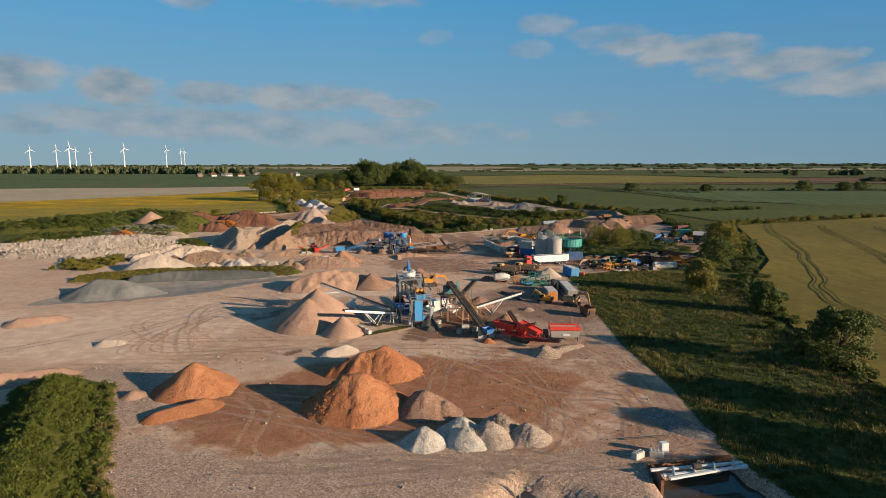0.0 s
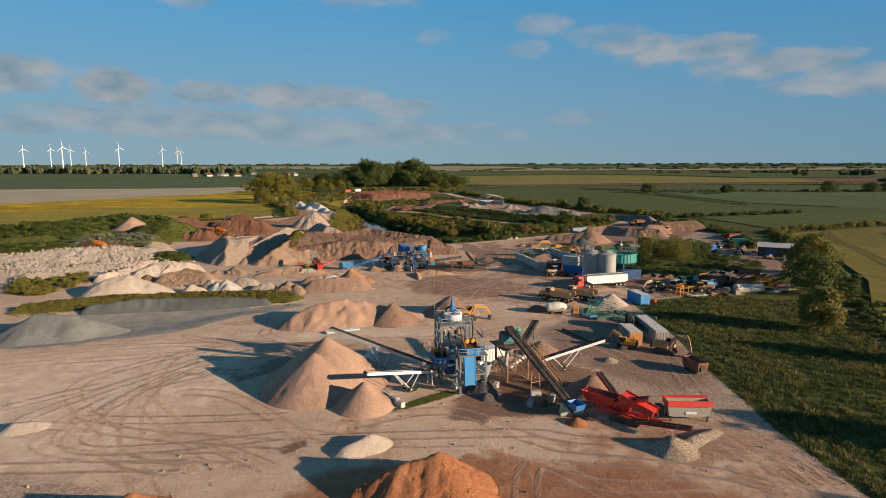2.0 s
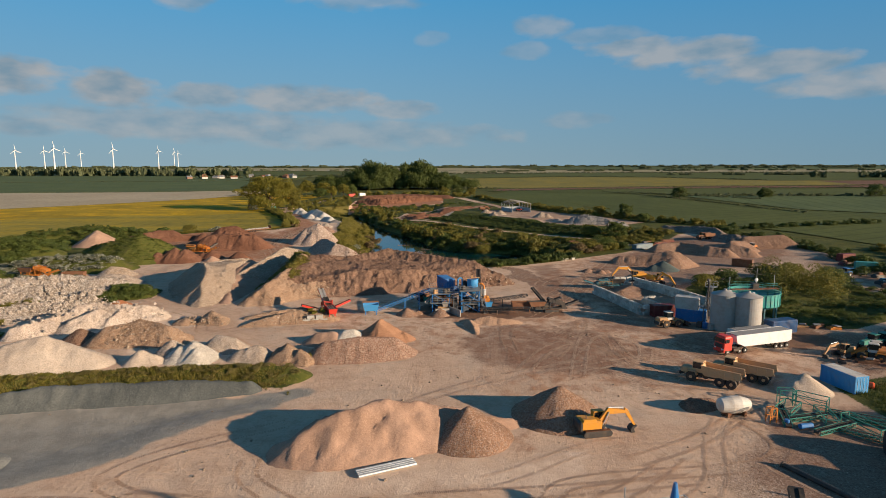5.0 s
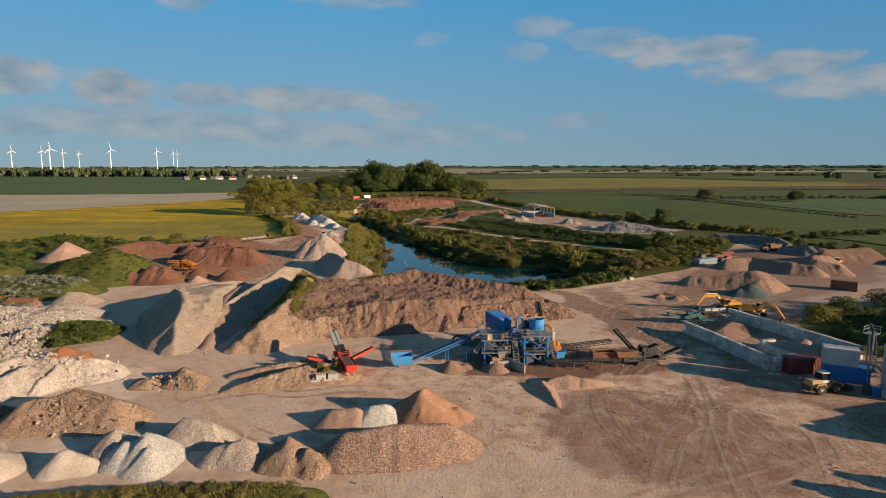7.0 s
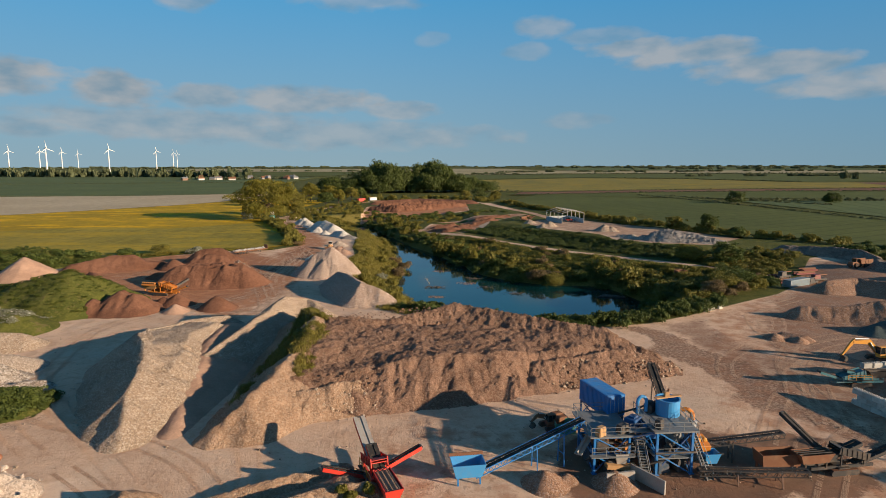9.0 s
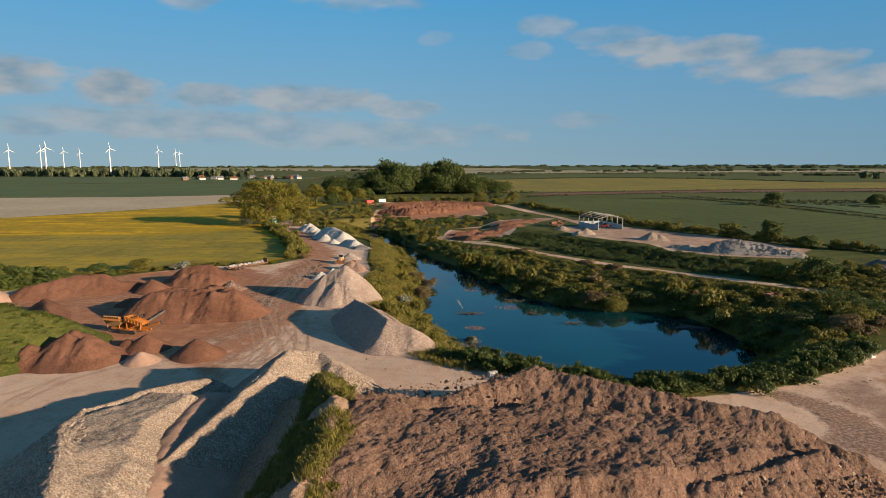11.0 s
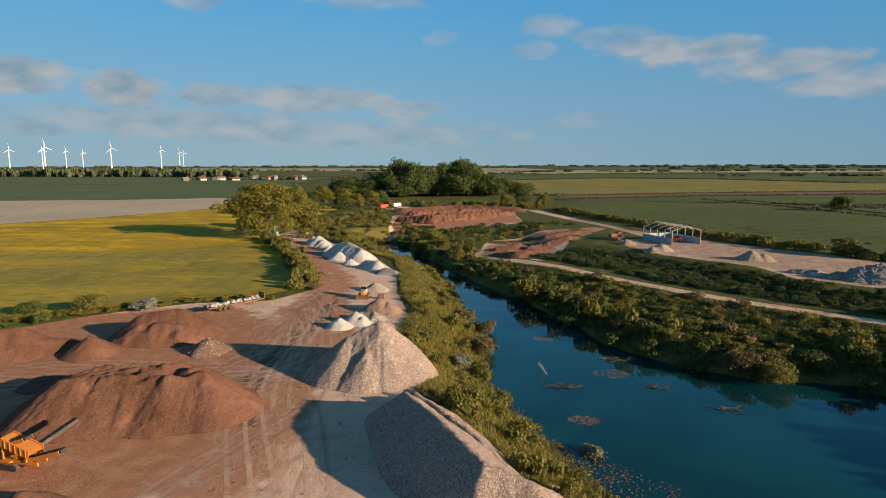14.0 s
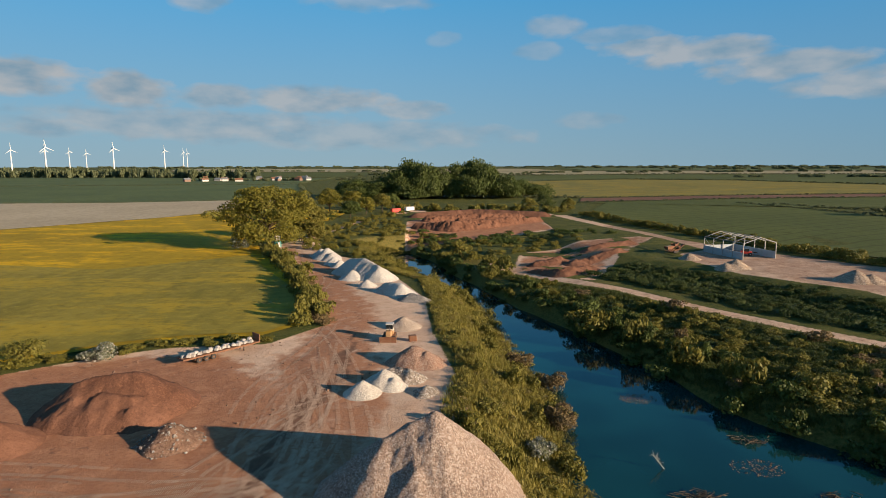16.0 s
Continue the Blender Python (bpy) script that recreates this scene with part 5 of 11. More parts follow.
ROAD_PILE = [(-81.0, 344.6, 6.3, -78.2, 345.6, 7.3), (-78.2, 345.6, 7.5, -75.9, 346.0, 8.5), (-75.9, 346.0, 8.5, -74.6, 346.0, 6.6), (-78.0, 344.5, 6.9, -77.6, 341.4, 4.9)]
LONG_PILE = [(-70.6, 326.4, 4.1, -66.0, 315.5, 5.3), (-66.0, 315.5, 5.3, -61.2, 305.8, 5.0), (-61.2, 305.8, 5.0, -56.4, 304.4, 3.5)]
heap("gravel_pile", "high pile of pinkish grey gravel beside the haul road", ROAD_PILE, GRAVEL_ROAD, 0.88, 0.7, 0.3, 83, 1.6)
heap("gravel_pile", "long pile of grey gravel with a sandy end", LONG_PILE, GRAVEL_ROAD, 0.76, 0.7, 0.3, 84, 0.5)
heap("gravel_pile", "low grey bank of gravel at the edge of the slope", [(-69.6, 331.0, 2.2, -63.5, 321.0, 2.6), (-63.5, 321.0, 2.6, -58.5, 312.0, 1.6)], GRAVEL_ROAD, 0.7, 1.2, 0.35, 128, 0.5)
heap("gravel_pile", "small heap of white gravel", [(-87.4, 371.8, 2.1)], CHALK, 0.72, 0.5, 0.3, 85, 0.3)
heap("gravel_pile", "small heap of white gravel", [(-84.6, 375.8, 2.4), (-83.0, 374.2, 1.6)], CHALK, 0.7, 0.5, 0.3, 86, 0.3)
heap("gravel_pile", "heap of brown gravel on the bank", [(-80.6, 386.0, 2.9), (-78.4, 385.0, 2.2)], GRAVEL_PINK, 0.62, 0.8, 0.4, 87)
heap("gravel_pile", "low heap of pale gravel by a bulldozer", [(-84.2, 408.4, 2.4)], GRAVEL_PALE, 0.66, 0.7, 0.4, 88)
heap("gravel_pile", "broken spoil at the top of the bank", [(-83.4, 378.8, 1.5, -80.5, 377.5, 1.6), (-78, 372, 1.2)], RUBBLE, 0.7, 1.6, 0.35, 89)
for k, l in enumerate([[(-122.6, 505.0, 3.0), (-119.4, 500.6, 3.8), (-117.0, 497.0, 2.6)], [(-106.0, 472.0, 4.2, -101.0, 467.5, 5.2), (-101.0, 467.5, 5.2, -95.5, 460.5, 4.0)], [(-103.6, 460.8, 2.8)], [(-97.6, 449.6, 1.9)], [(-91.6, 443.2, 2.4, -87.0, 439.6, 3.0)], [(-111.5, 482.5, 2.2), (-114.0, 487.5, 2.6)]]):
    tagged(heap("limestone_pile", "pale heap of white limestone chippings by the road", l, LIMESTONE, 0.7, 0.8, 0.45, 90 + k, 0.4), group="limestone heaps")
heap("gravel_pile", "low heap of grey gravel", [(-84.0, 434.0, 1.8, -81.0, 432.0, 1.2)], GREY_STONE, 0.5, 0.6, 0.4, 97)
heap("gravel_pile", "wide brown gravel stockpile in the far yard", [(38.5, 289.5, 2.6, 46.0, 287.0, 3.2), (46.0, 287.0, 3.2, 54.7, 285.0, 5.0), (54.7, 285.0, 5.0, 57.5, 285.5, 4.2)], SAND_BROWN, 0.68, 0.8, 0.45, 98, 0.4)
heap("gravel_pile", "brown gravel stockpile in the far yard", [(62.0, 316.0, 3.2, 70.6, 317.0, 3.6), (70.6, 317.0, 3.6, 78.0, 306.5, 3.4), (78, 306.5, 3.4, 82, 303, 2.8)], SAND_BROWN, 0.66, 0.9, 0.5, 99)
heap("stone_pile", "long dark brown pile of road planings", [(101.0, 328.0, 4.2, 118.0, 330.0, 4.8)], SOIL, 0.66, 0.7, 0.6, 100, 1.0)
heap("gravel_pile", "pile of brown gravel by a shrub", [(90.0, 316.0, 4.2, 96.0, 318.0, 3.8), (86.5, 308.5, 4.0, 91.0, 305.0, 3.0)], SAND_BROWN, 0.66, 0.9, 0.5, 101)
heap("stone_pile", "small cone of blue-grey chippings", [(48.8, 276.6, 2.9), (45.6, 276.0, 1.8)], TEAL_STONE, 0.6, 0.4, 0.4, 102)
heap("sand_pile", "small scooped heap of sand", [(23.8, 273.4, 1.3), (26.2, 274.8, 1.0, 29.4, 272.6, 1.0), (27.4, 271.4, 1.1)], SAND_BROWN, 0.6, 0.8, 0.35, 103, 0.3)
heap("sand_pile", "low heap of sand by the crusher", [(33.5, 262.0, 1.4)], SAND, 0.6, 0.6, 0.4, 104)
heap("rock_pile", "large pile of grey crushed rock on the plateau", [(52.0, 417.0, 3.8, 57.0, 415.5, 5.0), (57.0, 415.5, 5.0, 66.0, 411.0, 3.8), (66.0, 411.0, 3.8, 76.0, 403.0, 1.4)], GREY_STONE, 0.66, 1.4, 0.5, 105, 0.8)
heap("rock_pile", "low bank of pale rock and soil", [(45.0, 424.0, 1.8, 40.0, 428.0, 1.2), (48.0, 420.0, 2.0)], RUBBLE, 0.6, 1.6, 0.5, 106)
heap("rock_pile", "bank of brown rubble and broken rock along the field edge", [(92.0, 389.0, 2.6, 104.0, 378.0, 3.2), (104.0, 378.0, 3.2, 108.5, 369.0, 3.8), (108.5, 369.0, 3.8, 105.5, 356.0, 2.6), (101.5, 350.0, 2.6, 105.0, 342.5, 3.4), (105.0, 342.5, 3.4, 112.0, 337.5, 2.6)], RUBBLE_BROWN, 0.62, 1.8, 0.45, 107, 0.4)
heap("gravel_pile", "brown gravel heap in front of the barn frame", [(16.6, 474.4, 2.9), (13.0, 473.0, 2.0)], GRAVEL_TAN, 0.62, 0.7, 0.45, 108)
heap("gravel_pile", "brown gravel heap on the plateau yard", [(39.6, 452.4, 3.4), (43, 450.5, 2.4)], GRAVEL_TAN, 0.64, 0.7, 0.45, 109)
heap("gravel_pile", "small tan heap beside the barn frame", [(9.0, 492.0, 2.2)], GRAVEL_TAN, 0.6, 0.7, 0.45, 110)
heap("soil_pile", "spread heaps of red-brown soil above the water", [(-45.0, 486.0, 1.2, -38.0, 479.0, 1.8), (-38.0, 479.0, 1.8, -27.0, 489.0, 1.6), (-30, 498, 1.6, -10, 510, 1.2), (-44, 496, 1.2, -34, 504, 1.8), (-20, 520, 1.2, 0, 532, 1.4)], RED_SOIL, 0.42, 2.4, 0.45, 111, 0.8)
heap("soil_bank", "steep cut face of red clay", [(-92.0, 604.0, 3.0, -74.0, 598.0, 4.8), (-74.0, 598.0, 4.8, -52.0, 612.0, 4.2), (-52.0, 612.0, 4.2, -22.0, 640.0, 2.6), (-88, 640, 3.6, -30, 668, 2.8), (-70, 618, 3.6, -40, 636, 3.0)], RED_SOIL, 0.8, 3.0, 0.5, 112, 1.0)
heap("soil_bank", "long low bank of red-brown spoil behind the pit", [(-96.0, 668.0, 3.0, -60.0, 684.0, 4.0), (-60.0, 684.0, 4.0, -14.0, 676.0, 3.0)], RED_SOIL, 0.5, 1.4, 0.9, 113, 2.0)
heap("berm", "bund grown over with hawthorn and nettles", [(-57.8, 84.0, 2.6, -48.8, 66.0, 3.0), (-48.8, 66.0, 3.0, -37.8, 40.0, 3.0)], TURF, 0.5, 1.0, 0.5, 114, 1.5)
heap("sand_pile", "low pale heap by the bund", [(-45.6, 83.2, 0.9)], SAND, 0.5, 0.8, 0.35, 115)
heap("sand_pile", "low heap of pale sand", [(-64.2, 108.2, 0.9, -61.8, 109.0, 0.7)], SAND_WHITE, 0.5, 0.8, 0.35, 116)
heap("sand_pile", "low bank of pale sand behind the bund", [(-70, 88, 1.6, -62, 92, 1.2), (-90, 122, 1.4, -84, 126, 1.0)], SAND, 0.45, 0.8, 0.5, 117)
BUNDS = [("bramble-covered bund west of the yard", [(-212, 292, 5.0, -183, 300, 7.4), (-183, 300, 7.4, -171, 304, 6.0)], 121), ("low green bund beside the old screener", [(-178, 250, 3.6, -158, 256, 4.2), (-158, 256, 4.2, -151, 258, 3.0)], 122),
         ("long green bund at the meadow edge", [(-205, 352, 4.0, -192, 359, 4.6), (-192, 359, 4.6, -182, 362, 5.8), (-182, 362, 5.8, -164, 366, 3.6)], 123), ("bank of blossoming weeds below the green mound", [(-158, 281, 3.0, -145, 282, 4.2), (-145, 282, 4.2, -131, 281, 4.2)], 124)]
for text, crest_, k in BUNDS:
    heap("berm", text, crest_, TURF, 0.5, 1.0, 0.6, k, 2.0)
heap("gravel_pile", "smooth tan gravel heap beside the rubble", [(-124, 269.4, 3.0, -121, 270.5, 2.6)], GRAVEL_TAN, 0.6, 0.5, 0.4, 125)

# ---- trees, hedges and scrub ----
def quads_mesh(name, Q):
    """A mesh of loose quads from an array (n, 4, 3)."""
    n = len(Q)
    me = bpy.data.meshes.new(name)
    me.vertices.add(4 * n)
    me.vertices.foreach_set("co", Q.astype(np.float32).ravel())
    me.loops.add(4 * n)
    me.loops.foreach_set("vertex_index", np.arange(4 * n, dtype=np.int32))
    me.polygons.add(n)
    me.polygons.foreach_set("loop_start", np.arange(0, 4 * n, 4, dtype=np.int32))
    me.update(calc_edges=True)
    return me


def foliage(n, lumps, leaf_size, seed, floor=0.0):
    """Leaf sprays over a set of lumps (x, y, z, rx, ry, rz)."""
    g = np.random.default_rng(seed)
    L = np.array(lumps, float)
    w = L[:, 3] * L[:, 4] + L[:, 4] * L[:, 5]
    k = g.choice(len(L), n, p=w / w.sum())
    d = g.normal(size=(n, 3))
    d /= np.linalg.norm(d, axis=1)[:, None]
    d[:, 2] = np.where(d[:, 2] < -0.35, -d[:, 2], d[:, 2])
    c = L[k, :3] + d * L[k, 3:] * g.uniform(0.72, 1.06, (n, 1))
    c[:, 2] = np.maximum(c[:, 2], floor + 0.05)
    nrm = d + 0.55 * g.normal(size=(n, 3))
    nrm /= np.linalg.norm(nrm, axis=1)[:, None]
    a = np.cross(nrm, g.normal(size=(n, 3)))
    a /= np.linalg.norm(a, axis=1)[:, None] + 1e-9
    b = np.cross(nrm, a)
    s = leaf_size * g.uniform(0.55, 1.35, (n, 1))
    a, b = a * s, b * s * g.uniform(0.5, 0.9, (n, 1))
    return np.stack([c - a - b * 0.4, c - b, c + a + b * 0.4, c + b], 1)


def bush_lumps(R, H, seed, n=9):
    g = np.random.default_rng(seed)
    out = [(0, 0, H * 0.42, R * 0.72, R * 0.72, H * 0.45)]
    for _ in range(n):
        t, r = g.uniform(0, 6.28), R * g.uniform(0.25, 0.72)
        s = g.uniform(0.24, 0.46)
        out.append((r * math.cos(t), r * math.sin(t), H * g.uniform(0.25, 0.80), R * s, R * s, H * s * g.uniform(0.5, 0.8)))
    return out


LOW_QUADS = [foliage(260, bush_lumps(1.0, 1.0, 20 + k), 0.085, 120 + k) for k in range(6)]
BUSH_QUADS = [foliage(560, bush_lumps(1.0, 1.0, k), 0.085, 100 + k) for k in range(6)]
FAR_QUADS = [foliage(110, bush_lumps(1.0, 1.0, 50 + k, 6), 0.17, 140 + k) for k in range(6)]


def place_quads(Q, x, y, z, sx, sy, sz, turn):
    c, s = math.cos(turn), math.sin(turn)
    P = Q * np.array([sx, sy, sz])
    return np.stack([P[..., 0] * c - P[..., 1] * s + x, P[..., 0] * s + P[..., 1] * c + y, P[..., 2] + z], -1)


def scrub(name, label, spots, material, seed, base=None):
    """Many bushes as one growth: spots are (x, y, radius, height)."""
    g = np.random.default_rng(seed)
    base = base or BUSH_QUADS
    out = []
    spots = np.array(spots)
    z = heaps_z(spots[:, 0], spots[:, 1])
    for (x, y, r, h), zz in zip(spots, z):
        out.append(place_quads(base[g.integers(len(base))], x, y, zz - 0.15 * h, r, r * g.uniform(0.8, 1.2), h * 1.1, g.uniform(0, 6.28)))
    return tagged(part(name, quads_mesh(name, np.concatenate(out)), material), label, "vegetation", kind="stuff")


TURFED = []


def heaps_z(x, y):
    """Ground height, or that of the grown-over mounds on it."""
    z = ground_z(x, y)
    for lines, slope in TURFED:
        h = np.full(np.shape(x), -9.0)
        for ax, ay, ah, bx, by, bh in lines:
            d, t = seg_dist(np.asarray(x, float), np.asarray(y, float), (ax, ay), (bx, by))
            h = np.maximum(h, ah + t * (bh - ah) - slope * d)
        z = z + np.maximum(h, 0)
    return z


TURFED += [([(-57.8, 84.0, 2.6, -48.8, 66.0, 3.0), (-48.8, 66.0, 3.0, -37.8, 40.0, 3.0)], 0.5), ([(-106, 169.5, 1.5, -88, 175.6, 2.1), (-88, 175.6, 2.1, -62, 180.6, 2.1), (-62, 180.6, 2.1, -47, 181.4, 1.8)], 0.6),
           ([(-106.5, 239.5, 2.4, -101.0, 240.5, 2.2)], 0.6), ([(-141.0, 300.0, 6.4, -131.0, 302.0, 9.0), (-131.0, 302.0, 9.0, -126.0, 305.0, 6.6), (-150, 304, 4.0, -141, 300, 6.4)], 0.62),
           (EARTH_RIDGE, 0.70)]


TURFED += [(crest_, 0.5) for _, crest_, _ in BUNDS]


def along(pts, step, jitter, r, h, seed):
    """Spots for bushes along a line."""
    g = np.random.default_rng(seed)
    out = []
    for p, q in zip(pts, pts[1:]):
        n = max(1, int(math.dist(p, q) / step))
        for k in range(n):
            t = (k + g.uniform(0, 1)) / n
            out.append((p[0] + (q[0] - p[0]) * t + g.normal() * jitter, p[1] + (q[1] - p[1]) * t + g.normal() * jitter, r * g.uniform(0.6, 1.35), h * g.uniform(0.55, 1.35)))
    return out


def within(poly, n, r, h, seed, test=None):
    """Spots for bushes strewn over a polygon."""
    g = np.random.default_rng(seed)
    a, b = np.array(poly).min(0), np.array(poly).max(0)
    P = g.uniform(a, b, (n * 6, 2))
    ok = inside(P[:, 0], P[:, 1], poly)
    if test is not None:
        ok &= test(P[:, 0], P[:, 1])
    return [(x, y, r * g.uniform(0.5, 1.5), h * g.uniform(0.5, 1.5)) for x, y in P[ok][:n]]


def bush(x, y, r, h, material, label, seed, group=""):
    """A single shrub standing on the ground."""
    Q = foliage(int(1300 + 420 * r), bush_lumps(r, h, seed, 14), 0.17, seed)
    me = quads_mesh("bush", Q)
    ob = tagged(part("bush", me, material, at=pose(x, y, float(heaps_z(np.array([x]), np.array([y]))[0]) - 0.1)), label, "bush", group)
    return ob


def tree(x, y, h, r, material, label, seed, leaf_size=0.42, count=3600, group="", bare=0.22):
    """A broad-leaved tree: trunk, limbs and an uneven crown."""
    g = np.random.default_rng(seed)
    ob = thing("tree", label, "tree", group, pose(x, y, gz(x, y) - 0.1))
    wood = Shape()
    th = h * 0.42
    wood.tube((0, 0, 0), (0.1, 0, th * 0.6), 0.028 * h, 0.02 * h, 9).tube((0.1, 0, th * 0.6), (0, 0.1, th), 0.02 * h, 0.014 * h, 8)
    lumps = []
    for k in range(15):
        t, up = 2.4 * k + g.uniform(-0.4, 0.4), g.uniform(0.30, 0.88)
        rr = r * g.uniform(0.5, 0.78) * (1.12 - 0.75 * max(0.0, up - 0.5) / 0.5)
        tip = (rr * math.cos(t), rr * math.sin(t), h * up)
        root = (0, 0, th * g.uniform(0.55, 1.0))
        mid = tuple((p + q) / 2 for p, q in zip(root, (tip[0], tip[1], tip[2] * 0.92)))
        wood.tube(root, mid, 0.011 * h, 0.007 * h, 6).tube(mid, tip, 0.007 * h, 0.003 * h, 5)
        s = g.uniform(0.26, 0.40)
        lumps.append((*tip, r * s, r * s, h * s * 0.40))
        for _ in range(3):
            q = g.normal(size=3) * r * 0.22
            lumps.append((tip[0] + q[0], tip[1] + q[1], min(h * 0.96, max(h * bare, tip[2] + q[2] * 0.7)), r * s * 0.55, r * s * 0.55, h * s * 0.2))
    if bare < 0.12:
        for k in range(9):
            t, rr = 0.7 * k + g.uniform(-0.2, 0.2), r * g.uniform(0.45, 0.72)
            lumps.append((rr * math.cos(t), rr * math.sin(t), h * g.uniform(0.12, 0.3), r * 0.34, r * 0.34, h * 0.15))
    lumps += [(0, 0, h * 0.74, r * 0.62, r * 0.62, h * 0.24), (0, 0, h * (0.5 + bare * 0.3), r * 0.84, r * 0.84, h * (0.42 - bare * 0.3))]
    part("trunk", wood, BARK, ob)
    part("crown", quads_mesh("crown", foliage(count, lumps, leaf_size, seed + 1, h * bare * 0.5)), material, ob)
    return ob


# trees and shrubs that stand by themselves
for k, (x, y, h, r, m) in enumerate([(93, 197, 14.5, 7, LEAF_OLIVE), (86, 184, 11, 5.5, LEAF), (67, 151, 9.5, 4.2, LEAF_OLIVE), (73, 131, 7.5, 3.6, LEAF), (66, 95, 9.8, 5.6, LEAF),
                                      (67, 72, 11, 6, LEAF), (66, 58, 12, 6, LEAF), (68, 44, 11, 6, LEAF), (69, 28, 12, 6, LEAF), (100, 212, 9, 5, LEAF), (116, 250, 7, 4, LEAF_DARK)]):
    tree(x, y, h, r, m, "broad-leaved tree in the hedge between meadow and barley", 300 + k, 0.22, 9000, "hedge trees by the meadow", 0.04)
tree(-150, 531, 25.5, 18, LEAF_GOLD, "tall spreading tree with golden-green leaves by the road", 340, 0.42, 24000, bare=0.1)
tree(-139, 556, 17, 9, LEAF_OLIVE, "olive-green tree beside the taller tree", 341, 0.4, 9000, bare=0.1)
for k, (x, y, h, r) in enumerate([(-168, 640, 17, 9), (-176, 672, 18, 9), (-160, 705, 17, 9), (-190, 700, 16, 8), (-139, 667, 11, 7), (-132, 690, 12, 7), (-124, 715, 13, 7), (-119, 738, 12, 7), (-150, 740, 14, 8)]):
    tree(x, y, h, r, (LEAF_OLIVE, LEAF, LEAF_GOLD)[k % 3], "field tree along the far road", 350 + k, 0.42, 5200, "trees along the far road", 0.12)
for k, (x, y, h, r) in enumerate([(91, 451, 9.5, 4.6), (78, 462, 6.5, 5), (96, 433, 5, 4), (-18, 716, 10, 6), (-4, 730, 12, 7), (10, 715, 9, 6), (62, 372, 8, 5.5), (52, 380, 6, 5)]):
    tree(x, y, h, r, (LEAF, LEAF_OLIVE)[k % 2], "small rounded tree in the rough grass", 370 + k, 0.28, 5000, bare=0.04)
for k, (x, y, h, r) in enumerate(((212, 668, 11, 8), (300, 675, 9, 7), (414, 680, 13, 10), (462, 682, 11, 9), (482, 686, 11, 9))):
    tree(x, y, h, r, LEAF, "rounded hedgerow tree between wide fields", 480 + k, 0.5, 2600, "hedgerow trees", 0.05)
bush(60.5, 231, 6.0, 10.5, LEAF_OLIVE, "large willow shrub in rough grass by the yard", 401)
bush(68.5, 229, 6.5, 10.0, LEAF_OLIVE, "large willow shrub in rough grass by the yard", 402)
bush(76, 237, 5.5, 8.0, LEAF, "green shrub in rough grass by the yard", 403)
for k, (x, y, r, h) in enumerate(((50, 250, 4.5, 4.0), (58, 255, 4.5, 4.0), (72, 258, 5.5, 5.5), (81, 261, 5.0, 5.0), (66, 246, 5.0, 6.0), (84, 246, 5.0, 6.0), (74, 246, 5.0, 5.0), (47, 238, 2.2, 2.0), (90, 256, 4.0, 4.0))):
    bush(x, y, r, h, (LEAF_OLIVE, LEAF, LEAF_DARK)[k % 3], "rounded shrub in the rough ground inside the yard", 440 + k, "shrubs in the yard")
bush(-148, 384, 4.6, 4.8, LEAF_OLIVE, "olive-green shrub at the field edge", 404)
bush(-135.5, 386.5, 3.4, 3.0, LEAF_BLOSSOM, "hawthorn bush covered in white blossom", 405)
bush(-160, 382, 3.6, 3.0, LEAF, "low green shrub at the field edge", 406)
bush(-171, 379, 3.6, 2.8, LEAF_OLIVE, "low green shrub at the field edge", 407)
bush(-158, 520, 4.5, 5.0, LEAF_BLOSSOM, "hawthorn bush with pale blossom under the tall tree", 408)
bush(-3, 357.6, 4.6, 4.8, LEAF_OLIVE, "rounded sallow bush at the water's edge", 409)
bush(-8, 362, 4.0, 4.6, LEAF_PINK, "pinkish-brown bush at the water's edge", 410)
bush(-55.5, 391, 3.0, 3.6, LEAF_PINK, "dry pinkish bush overhanging the water", 411)
bush(-57, 375, 3.2, 4.0, LEAF_PINK, "dry pinkish bush overhanging the water", 412)
bush(-60, 403, 3.0, 3.4, LEAF_PINK, "dry pinkish bush overhanging the water", 413)
bush(-62, 364, 2.4, 2.8, LEAF_BLOSSOM, "bush with grey-white blossom on the bank", 414)
bush(-44.5, 331, 2.0, 2.4, LEAF_BLOSSOM, "bush with pale blossom on the bank", 415)
bush(30, 313, 4.4, 4.4, LEAF_PINK, "pinkish-brown bush at the end of the water", 416)
bush(36, 318, 5.0, 5.0, LEAF_OLIVE, "olive bush at the end of the water", 417)
bush(43, 324, 5.0, 5.6, LEAF, "green bush at the end of the water", 418)
bush(26, 322, 5.0, 5.6, LEAF_DARK, "dark bush at the end of the water", 419)
bush(47, 338, 5.5, 6.0, LEAF, "green bush below the yard", 420)
bush(-46.5, 188.8, 1.2, 1.6, LEAF_OLIVE, "weeds growing on a spoil heap", 421)
TURFED.append(([(-52.0, 216.6, 2.6, -48.8, 217.2, 2.6)], 0.74))
for k, (wx_, wy_) in enumerate(((-51.6, 216.0), (-50.6, 215.6), (-48.9, 216.2))):
    bush(wx_, wy_, 0.7, 0.7, LEAF_OLIVE, "tuft of weeds on the bank behind the block wall", 430 + k)
